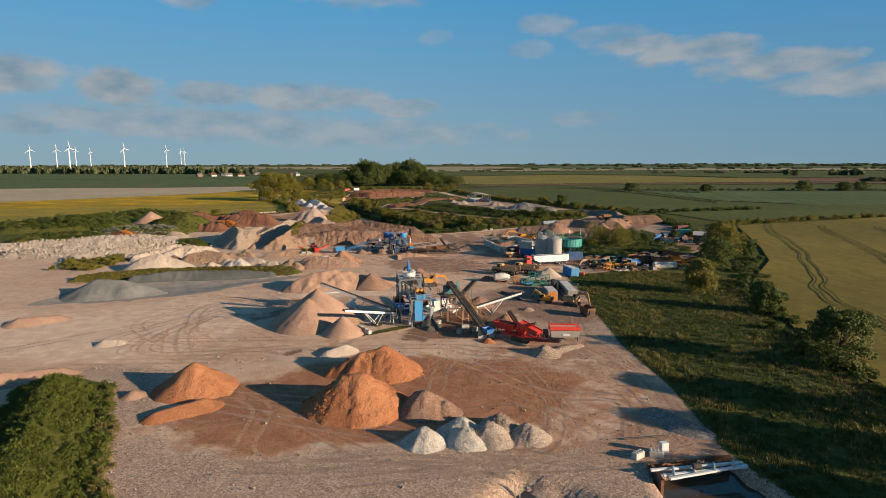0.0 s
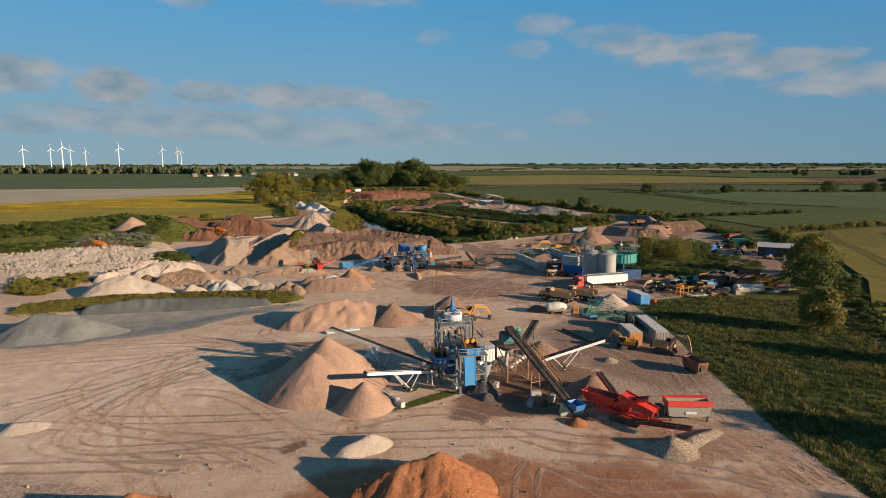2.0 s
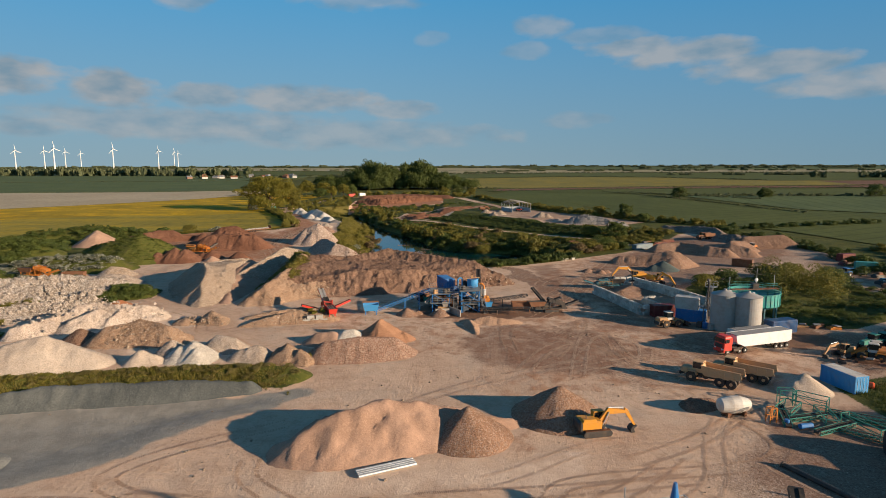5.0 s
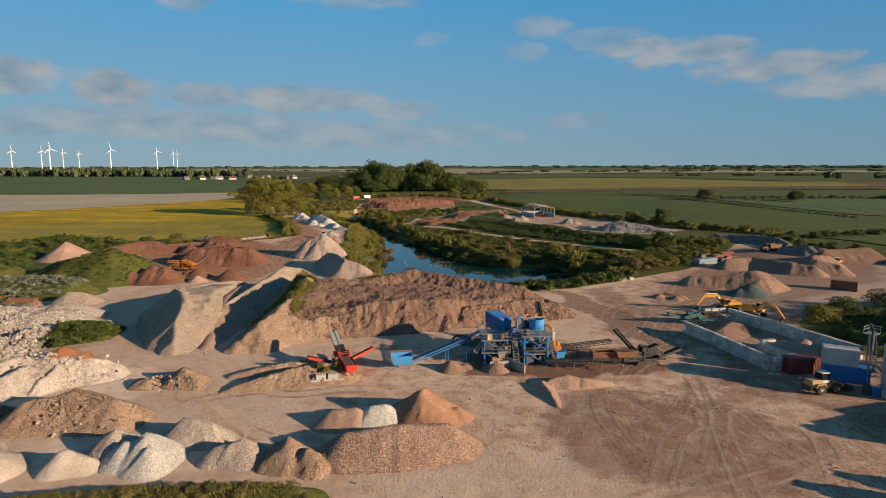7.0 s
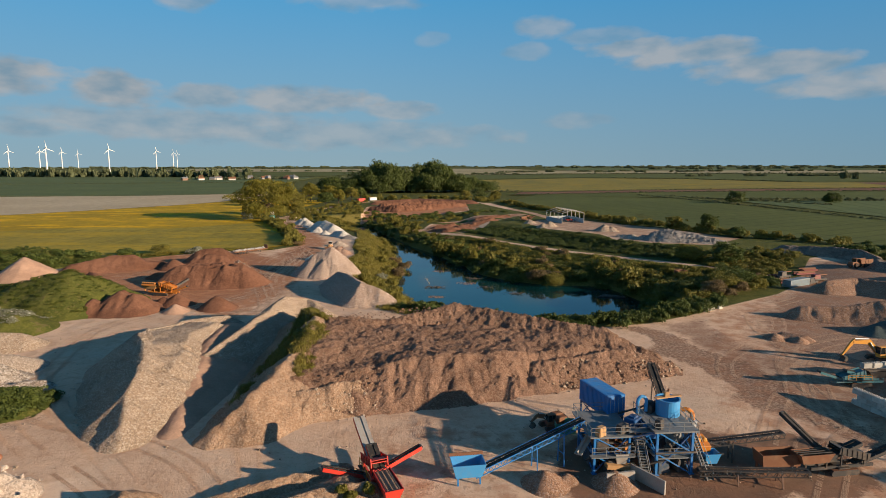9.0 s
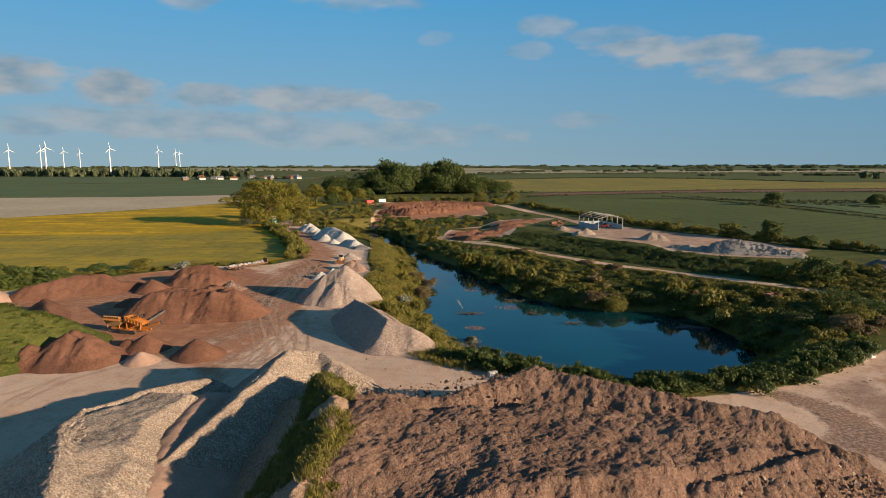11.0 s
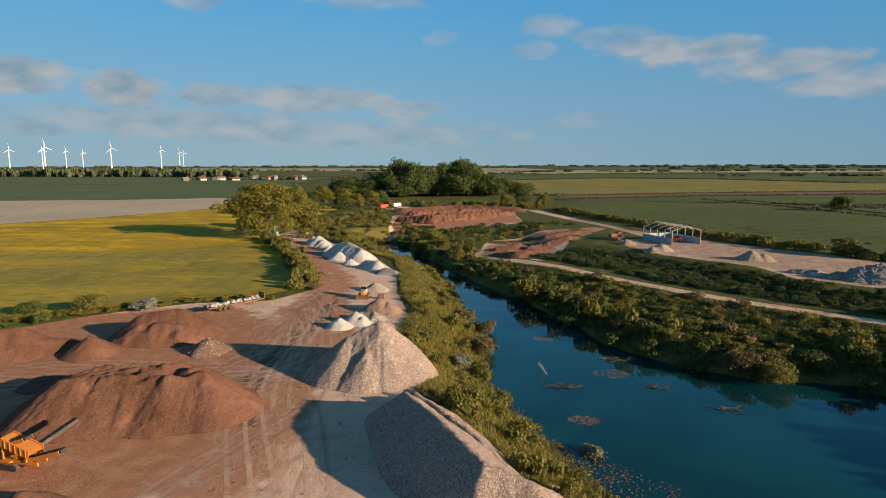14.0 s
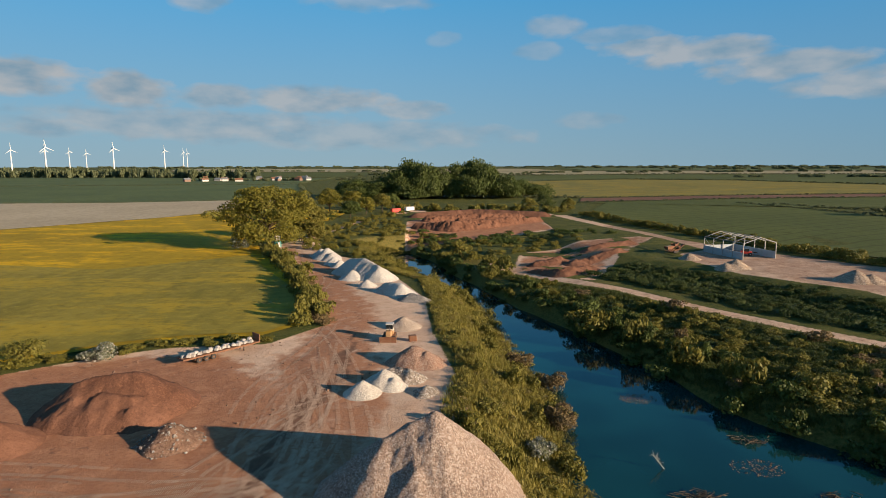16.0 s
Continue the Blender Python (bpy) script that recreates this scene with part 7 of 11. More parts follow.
def conveyor_parts(parent, p, q, width=0.9, frame_mat=None, depth=0.45, truss=False, belt_mat=None):
    """A belt conveyor from its tail p to its head q: belt, side frames, drums, rollers."""
    frame_mat, belt_mat = frame_mat or STEEL, belt_mat or RUBBER
    p, q = Vector(p), Vector(q)
    d = (q - p).normalized()
    side = Vector((-d.y, d.x, 0)).normalized()
    up = side.cross(d) * -1
    if up.z < 0:
        up = -up
    belt = Shape()
    for o, k in ((-0.42, 0.10), (0.0, 0.0), (0.42, 0.10)):
        belt.beam(p + side * o * width + up * k, q + side * o * width + up * k, width * 0.44, 0.03, up)
    part("belt", belt, belt_mat, parent, "black rubber conveyor belt")
    for sgn in (-1, 1):
        s = Shape()
        a, b = p + side * sgn * width * 0.62, q + side * sgn * width * 0.62
        if truss:
            s.beam(a + up * 0.1, b + up * 0.1, 0.09, 0.09, up).beam(a - up * depth, b - up * depth, 0.09, 0.09, up)
            n = max(2, int((q - p).length / (depth * 1.6)))
            for k in range(n):
                c, e = a.lerp(b, k / n), a.lerp(b, (k + 1) / n)
                s.beam(c - up * depth, c.lerp(e, 0.5) + up * 0.1, 0.06).beam(c.lerp(e, 0.5) + up * 0.1, e - up * depth, 0.06)
        else:
            s.beam(a - up * depth * 0.3, b - up * depth * 0.3, 0.07, depth, up)
        part("side_frame", s, frame_mat, parent)
    for e in (p, q):
        part("drum", Shape().tube(e - side * width * 0.5 - up * 0.1, e + side * width * 0.5 - up * 0.1, 0.2, None, 12), DARK_STEEL, parent)
    n = max(2, int((q - p).length / 1.3))
    for k in range(1, n):
        c = p.lerp(q, k / n)
        rollers = Shape().tube(c - side * width * 0.6 - up * 0.14, c + side * width * 0.6 - up * 0.14, 0.06, None, 6)
        for sgn in (-1, 1):
            rollers.beam(c + side * sgn * width * 0.62, c + side * sgn * width * 0.62 + up * 0.22, 0.05)
        part("roller", rollers, GREY_STEEL, parent)


def conveyor(label, p, q, width=0.9, frame_mat=None, legs=(), wheels=(), truss=False, leg_mat=None, hopper=None):
    """A free-standing conveyor; legs: (share along it, spread); wheels: shares where a wheeled bogie stands."""
    ob = thing("conveyor", label, "conveyor")
    conveyor_parts(ob, p, q, width, frame_mat, 0.45, truss)
    p, q = Vector(p), Vector(q)
    d = q - p
    side = Vector((-d.y, d.x, 0)).normalized()
    for share, wide in legs:
        c = p.lerp(q, share)
        g = gz(c.x, c.y)
        for sgn in (-1, 1):
            foot = Vector((c.x, c.y, g)) + side * sgn * wide
            part("leg", Shape().beam(c + side * sgn * width * 0.6 - Vector((0, 0, 0.3)), foot, 0.12), leg_mat or frame_mat or STEEL, ob)
        part("cross_bar", Shape().beam(Vector((c.x, c.y, g + (c.z - g) * 0.35)) + side * wide * 0.8, Vector((c.x, c.y, g + (c.z - g) * 0.35)) - side * wide * 0.8, 0.09), leg_mat or frame_mat or STEEL, ob)
    for share, back_ in wheels:
        c, b = p.lerp(q, share), p.lerp(q, share - back_)
        g = gz(c.x, c.y)
        for sgn in (-1, 1):
            hub = Vector((b.x, b.y, g + 0.42)) + side * sgn * width * 1.1
            part("leg", Shape().beam(c + side * sgn * width * 0.6 - Vector((0, 0, 0.3)), hub, 0.09).beam(p.lerp(q, share - back_ * 1.7) + side * sgn * width * 0.6 - Vector((0, 0, 0.3)), hub, 0.09), leg_mat or WHITE, ob)
            t = part("wheel", Shape().turned((0, 0, 0), [(0.2, -0.12), (0.42, -0.12), (0.42, 0.12), (0.2, 0.12)], 14, "y"), TYRE, ob, at=Matrix.Translation(hub) @ Matrix.Rotation(math.atan2(side.y, side.x) - math.pi / 2, 4, "Z"))
            part("rim", Shape().turned((0, 0, 0), [(0.05, -0.13), (0.2, -0.1), (0.2, 0.1), (0.05, 0.13)], 10, "y"), WHITE, t)
        part("axle", Shape().beam(Vector((b.x, b.y, g + 0.42)) + side * width * 1.1, Vector((b.x, b.y, g + 0.42)) - side * width * 1.1, 0.1), leg_mat or WHITE, ob)
    if hopper:
        a = math.atan2(d.y, d.x)
        part("hopper", open_box(hopper[0], hopper[1], hopper[2], 0.08, 1.35), hopper[3], ob, at=Matrix.Translation(p + Vector((0, 0, 0.2))) @ Matrix.Rotation(a, 4, "Z"))
    return ob


def open_box(l, w, h, t=0.08, flare=1.0, floor=True):
    """A box without a lid, its walls leaning outwards by flare."""
    s = Shape()
    a, b = l / 2, w / 2
    A, B = a * flare, b * flare
    outer = [(-a, -b, 0), (a, -b, 0), (a, b, 0), (-a, b, 0), (-A, -B, h), (A, -B, h), (A, B, h), (-A, B, h)]
    inner = [(-a + t, -b + t, t), (a - t, -b + t, t), (a - t, b - t, t), (-a + t, b - t, t), (-A + t, -B + t, h), (A - t, -B + t, h), (A - t, B - t, h), (-A + t, B - t, h)]
    faces = [(0, 3, 2, 1), (8, 9, 10, 11)] if floor else []
    for k in range(4):
        m = (k + 1) % 4
        faces += [(k, m, 4 + m, 4 + k), (8 + m, 8 + k, 12 + k, 12 + m), (4 + k, 4 + m, 12 + m, 12 + k)]
        if not floor:
            faces.append((m, k, 8 + k, 8 + m))
    return s.add(outer + inner, faces)


def container(name, label, x, y, z, turn, length, material, width=2.44, height=2.59, category="shipping container", band=None, roof=None, doors=1):
    """A corrugated steel container: walls, roof, corner posts, doors."""
    ob = thing(name, label, category, at=pose(x, y, z, 0, 0, turn))
    l, w = length / 2, width / 2
    body = Shape().box((0, 0, height / 2), (length - 0.1, width - 0.1, height - 0.1))
    n = int(length / 0.28)
    for sgn in (-1, 1):
        for k in range(n):
            body.box((-l + 0.25 + (length - 0.5) * k / max(1, n - 1), sgn * (w - 0.035), height / 2), (0.13, 0.05, height - 0.35))
    m = int(width / 0.28)
    for k in range(m):
        body.box((-l + 0.035, -w + 0.25 + (width - 0.5) * k / max(1, m - 1), height / 2), (0.05, 0.13, height - 0.35))
    part("wall", body, material, ob)
    frame_ = Shape()
    for sx in (-1, 1):
        for sy in (-1, 1):
            frame_.box((sx * (l - 0.06), sy * (w - 0.06), height / 2), (0.14, 0.14, height))
    for zz in (0.07, height - 0.07):
        for sy in (-1, 1):
            frame_.box((0, sy * (w - 0.06), zz), (length, 0.12, 0.13))
        for sx in (-1, 1):
            frame_.box((sx * (l - 0.06), 0, zz), (0.12, width, 0.13))
    part("corner_frame", frame_, material, ob)
    ribs = Shape().box((0, 0, height + 0.005), (length - 0.2, width - 0.2, 0.04))
    for k in range(n // 2):
        ribs.box((-l + 0.4 + (length - 0.8) * k / max(1, n // 2 - 1), 0, height + 0.03), (0.22, width - 0.5, 0.03))
    part("roof", ribs, roof or material, ob)
    if doors:
        for sgn in (-1, 1):
            dleaf = part("door", Shape().box((l - 0.01, sgn * w * 0.48, height / 2), (0.08, w * 0.92, height - 0.25)), material, ob)
            part("lock_rod", Shape().tube((l + 0.05, sgn * w * 0.25, 0.2), (l + 0.05, sgn * w * 0.25, height - 0.2), 0.025, None, 6).tube((l + 0.05, sgn * w * 0.7, 0.2), (l + 0.05, sgn * w * 0.7, height - 0.2), 0.025, None, 6), STEEL, dleaf)
    if band:
        mat_, bars = band
        for k, (x0, x1, z0, z1) in enumerate(bars):
            part("mark", Shape().box(((x0 + x1) / 2, -w - 0.012, (z0 + z1) / 2), (x1 - x0, 0.02, z1 - z0)), mat_, ob, "plain painted bar")
    return ob


def excavator(label, x, y, turn, material, reach=((2.6, 3.0), (5.6, 4.2), (7.6, 1.2)), swing=0.0, size=1.0, tilt=0.0, group=""):
    """A crawler excavator; reach: boom knee, stick joint and bucket in (ahead, up) before scaling."""
    ob = thing("excavator", label, "excavator", group, pose(x, y, gz(x, y), 0, 0, turn) @ Matrix.Scale(size, 4))
    for sgn in (-1, 1):
        crawler(ob, sgn * 1.15, 4.2, 0.95, 0.6)
    part("chassis", Shape().box((0, 0, 0.75), (2.2, 1.9, 0.5)).tube((0, 0, 0.9), (0, 0, 1.15), 0.75, None, 16), DARK_STEEL, ob)
    R = Matrix.Rotation(radians(swing), 4, "Z")
    house = part("house", Shape().box((-0.9, 0, 1.75), (3.0, 2.6, 1.1), bevel=0.12).box((-1.2, -0.55, 2.4), (2.0, 1.3, 0.35), bevel=0.1), material, ob, at=R)
    part("counterweight", Shape().box((-2.45, 0, 1.65), (0.6, 2.6, 1.2), bevel=0.2), DARK_STEEL if size < 1 else material, house)
    part("exhaust", Shape().tube((-1.6, -0.7, 2.5), (-1.6, -0.7, 3.1), 0.07, None, 8), DARK_STEEL, house)
    cab = part("cab", Shape().box((0.75, 0.75, 3.0), (1.6, 1.0, 0.12), bevel=0.05).box((0.0, 0.75, 2.1), (0.1, 1.0, 1.7)).box((0.75, 0.75, 1.5), (1.6, 1.0, 0.6)), material, ob, at=R)
    part("cab_glass", Shape().box((0.78, 0.75, 2.35), (1.46, 0.94, 1.2)), GLASS, cab)
    for px_, py_ in ((1.5, 0.28), (1.5, 1.22), (0.7, 0.27), (0.7, 1.23)):
        part("cab_post", Shape().box((px_, py_, 2.35), (0.08, 0.06, 1.25)), DARK_STEEL, cab)
    root = (0.5, 1.5)
    (kx, kz), (sx, sz), (bx, bz) = reach
    boom = [(root[0] - 0.2, root[1] + 0.25), (kx - 0.1, kz + 0.5), (sx - 0.1, sz + 0.22), (sx, sz - 0.2), (kx + 0.15, kz - 0.35), (root[0] + 0.3, root[1] - 0.2)]
    part("boom", Shape().sheet(boom, 0.42, (0, -0.2, 0)), material, ob, at=R)
    dx, dz = bx - sx, bz - sz
    ln = math.hypot(dx, dz)
    nx, nz = -dz / ln, dx / ln
    stick = [(sx - dx / ln * 0.7 + nx * 0.1, sz - dz / ln * 0.7 + nz * 0.1), (sx + nx * 0.32, sz + nz * 0.32), (bx + nx * 0.12, bz + nz * 0.12), (bx - nx * 0.12, bz - nz * 0.12), (sx - nx * 0.25, sz - nz * 0.25)]
    part("stick", Shape().sheet(stick, 0.32, (0, -0.2, 0)), material, ob, at=R)
    part("boom_cylinder", Shape().tube((1.0, -0.2 - 0.33, 1.45), (kx, -0.2 - 0.33, kz), 0.09, None, 8).tube((1.0, -0.2 + 0.33, 1.45), (kx, -0.2 + 0.33, kz), 0.09, None, 8), STEEL, ob, at=R)
    part("stick_cylinder", Shape().tube((kx, -0.2, kz + 0.55), (sx - dx / ln * 0.6, -0.2, sz - dz / ln * 0.6 + 0.1), 0.09, None, 8), STEEL, ob, at=R)
    bucket = [(bx + 0.15, bz + 0.15), (bx - 0.55, bz + 0.05), (bx - 0.85, bz - 0.45), (bx - 0.6, bz - 0.95), (bx + 0.1, bz - 1.0), (bx - 0.25, bz - 0.65), (bx - 0.3, bz - 0.25)]
    part("bucket", Shape().sheet(bucket, 1.15, (0, -0.2, 0)), DARK_STEEL, ob, "worn steel digging bucket", at=R)
    return ob


def wheel_loader(label, x, y, turn, material, lift=0.5, size=1.0):
    ob = thing("wheel_loader", label, "wheel loader", at=pose(x, y, gz(x, y), 0, 0, turn) @ Matrix.Scale(size, 4))
    for px_ in (-1.6, 1.5):
        for sgn in (-1, 1):
            wheel(ob, px_, sgn * 1.05, 0.8, 0.65, rim=material)
    part("engine_cover", Shape().box((-2.0, 0, 1.65), (2.3, 1.7, 1.15), bevel=0.2), material, ob)
    part("rear_frame", Shape().box((-1.4, 0, 0.95), (3.2, 1.1, 0.6)).box((-3.2, 0, 1.0), (0.3, 2.0, 0.7), bevel=0.1), DARK_STEEL, ob)
    part("front_frame", Shape().box((1.3, 0, 1.0), (1.8, 1.0, 0.8), bevel=0.1), material, ob)
    for sgn in (-1, 1):
        part("mudguard", Shape().sheet([(-2.6, 1.2), (-2.3, 1.75), (-0.9, 1.75), (-0.6, 1.2), (-0.75, 1.2), (-1.0, 1.62), (-2.2, 1.62), (-2.45, 1.2)], 0.6, (0, sgn * 1.05, 0)), material, ob)
    cab = part("cab", Shape().box((-0.4, 0, 3.3), (1.7, 1.6, 0.14), bevel=0.06).box((-0.4, 0, 1.9), (1.6, 1.5, 0.5)), OFF_WHITE, ob)
    part("cab_glass", Shape().box((-0.4, 0, 2.7), (1.5, 1.4, 1.1)), GLASS, cab)
    for sgn in (-1, 1):
        part("lift_arm", Shape().sheet([(0.9, 1.9), (1.4, 1.95), (3.2, 0.9 + lift), (3.4, 0.4 + lift), (3.1, 0.4 + lift), (2.4, 0.9 + lift), (1.0, 1.5)], 0.16, (0, sgn * 0.55, 0)), material, ob)
    part("bucket", Shape().sheet([(3.2, 0.9 + lift), (3.1, 0.3 + lift), (3.5, lift - 0.05), (4.5, lift), (4.45, 0.06 + lift), (3.6, 0.12 + lift), (3.35, 0.4 + lift), (3.4, 1.0 + lift)], 2.7), DARK_STEEL, ob, "worn loader bucket")
    for sgn in (-1, 1):
        part("bucket_side", Shape().sheet([(3.2, 0.9 + lift), (3.1, 0.3 + lift), (3.5, lift), (4.45, 0.05 + lift), (4.2, 0.55 + lift), (3.4, 1.0 + lift)], 0.06, (0, sgn * 1.34, 0)), DARK_STEEL, ob)
    return ob


def dump_truck(label, x, y, turn, group="", coat=None):
    """An articulated six-wheel dump truck."""
    coat = coat or DUSTY
    ob = thing("dump_truck", label, "dump truck", group, pose(x, y, gz(x, y), 0, 0, turn) @ Matrix.Scale(0.9, 4))
    for px_ in (3.2, -1.5, -3.3):
        for sgn in (-1, 1):
            wheel(ob, px_, sgn * 1.12, 0.88, 0.68, rim=coat)
    part("bonnet", Shape().box((4.1, 0, 1.85), (2.2, 2.0, 0.9), taper=0.9, bevel=0.18), coat, ob)
    part("front_frame", Shape().box((3.2, 0, 1.15), (3.4, 1.3, 0.5)).box((5.1, 0, 1.2), (0.3, 2.3, 0.6), bevel=0.08), DARK_STEEL, ob)
    for sgn in (-1, 1):
        part("mudguard", Shape().sheet([(2.2, 1.3), (2.5, 1.95), (3.9, 1.95), (4.25, 1.3), (4.1, 1.3), (3.8, 1.83), (2.6, 1.83), (2.35, 1.3)], 0.7, (0, sgn * 1.12, 0)), coat, ob)
    cab = part("cab", Shape().box((2.3, 0, 3.5), (1.8, 1.7, 0.14), bevel=0.06).box((2.3, 0, 2.0), (1.7, 1.6, 0.7)), coat, ob)
    part("cab_glass", Shape().box((2.3, 0, 2.85), (1.6, 1.5, 1.2)), GLASS, cab)
    for px_ in (1.48, 3.12):
        for sgn in (-1, 1):
            part("cab_post", Shape().box((px_, sgn * 0.77, 2.85), (0.1, 0.1, 1.25)), coat, cab)
    part("rear_frame", Shape().box((-1.5, 0, 1.15), (5.6, 1.0, 0.45)).tube((1.0, -0.4, 1.1), (1.0, 0.4, 1.1), 0.5, None, 12), DARK_STEEL, ob)
    tub = Shape()
    out_ = [(-4.9, 2.0), (-3.6, 1.55), (0.9, 1.5), (1.4, 2.0), (1.6, 3.1), (1.1, 3.2), (-4.7, 2.95)]
    for sgn in (-1, 1):
        tub.sheet(out_, 0.12, (0, sgn * 1.4, 0))
    tub.add([(-4.8, -1.4, 2.02), (-4.8, 1.4, 2.02), (-3.6, 1.4, 1.6), (-3.6, -1.4, 1.6), (0.9, 1.4, 1.55), (0.9, -1.4, 1.55), (1.55, 1.4, 3.1), (1.55, -1.4, 3.1)], [(0, 1, 2, 3), (3, 2, 4, 5), (5, 4, 6, 7)])
    tub.box((-1.6, 1.42, 3.05), (6.2, 0.22, 0.16)).box((-1.6, -1.42, 3.05), (6.2, 0.22, 0.16)).box((1.55, 0, 3.15), (0.16, 2.9, 0.2))
    for k in range(4):
        for sgn in (-1, 1):
            tub.box((-3.6 + 1.4 * k, sgn * 1.49, 2.3), (0.16, 0.1, 1.4))
    part("dump_body", tub, coat, ob, "dusty empty dump body")
    return ob


def tipper_lorry(label, x, y, turn):
    """An articulated lorry with a red cab and a white tipping trailer."""
    ob = thing("tipper_lorry", label, "lorry", at=pose(x, y, gz(x, y), 0, 0, turn))
    cab = part("cab", Shape().box((7.0, 0, 1.55), (1.9, 2.4, 1.5), bevel=0.12).box((6.95, 0, 3.15), (1.75, 2.35, 0.5), taper=0.92, bevel=0.15).box((6.1, 0, 2.5), (0.15, 2.3, 1.3)), RED, ob)
    part("windscreen", Shape().box((7.86, 0, 2.5), (0.06, 2.2, 0.9), ry=-0.1), GLASS, cab)
    for sgn in (-1, 1):
        part("side_window", Shape().box((7.2, sgn * 1.17, 2.45), (0.9, 0.05, 0.75)), GLASS, cab)
        part("door_panel", Shape().box((6.9, sgn * 1.16, 2.5), (1.6, 0.06, 1.1)), RED, cab)
        part("mirror", Shape().box((7.8, sgn * 1.4, 2.5), (0.12, 0.2, 0.6), bevel=0.04), DARK_STEEL, cab)
        part("headlight", Shape().box((7.96, sgn * 0.85, 1.05), (0.06, 0.45, 0.25)), WHITE, cab)
    part("grille", Shape().box((7.97, 0, 1.6), (0.05, 1.7, 0.75)), DARK_STEEL, cab)
    part("bumper", Shape().box((7.85, 0, 0.75), (0.4, 2.45, 0.45), bevel=0.08), RED, cab)
    part("chassis", Shape().box((4.6, 0, 0.95), (5.2, 0.9, 0.3)).box((-2.6, 0, 1.05), (10.4, 1.0, 0.25)).box((5.1, 1.0, 0.8), (1.3, 0.5, 0.5)), DARK_STEEL, ob)
    for px_ in (7.0, 4.3, 3.0, -4.2, -5.5, -6.8):
        for sgn in (-1, 1):
            wheel(ob, px_, sgn * 1.0, 0.5, 0.38, rim=STEEL)
    tub = Shape()
    side = [(-7.7, 1.5), (-6.8, 1.2), (3.2, 1.25), (5.0, 2.0), (5.3, 3.35), (-7.6, 3.35)]
    for sgn in (-1, 1):
        tub.sheet(side, 0.1, (0, sgn * 1.2, 0))
        tub.box((-1.2, sgn * 1.22, 3.35), (12.9, 0.14, 0.12))
    tub.box((-1.8, 0, 1.3), (10.4, 2.4, 0.12)).add([(3.2, -1.2, 1.3), (3.2, 1.2, 1.3), (5.05, 1.2, 2.05), (5.05, -1.2, 2.05), (5.3, 1.2, 3.35), (5.3, -1.2, 3.35)], [(0, 1, 2, 3), (3, 2, 4, 5)])
    tub.box((-7.62, 0, 2.4), (0.12, 2.4, 1.9))
    part("trailer_body", tub, WHITE, ob, "white smooth-sided tipping body")
    part("sheet_cover", Shape().box((-1.2, 0, 3.36), (12.6, 2.2, 0.06)), GREY, ob, "rolled grey cover sheet")
    part("tail_door", Shape().box((-7.72, 0, 2.4), (0.1, 2.3, 1.7)), GREY, ob)
    return ob


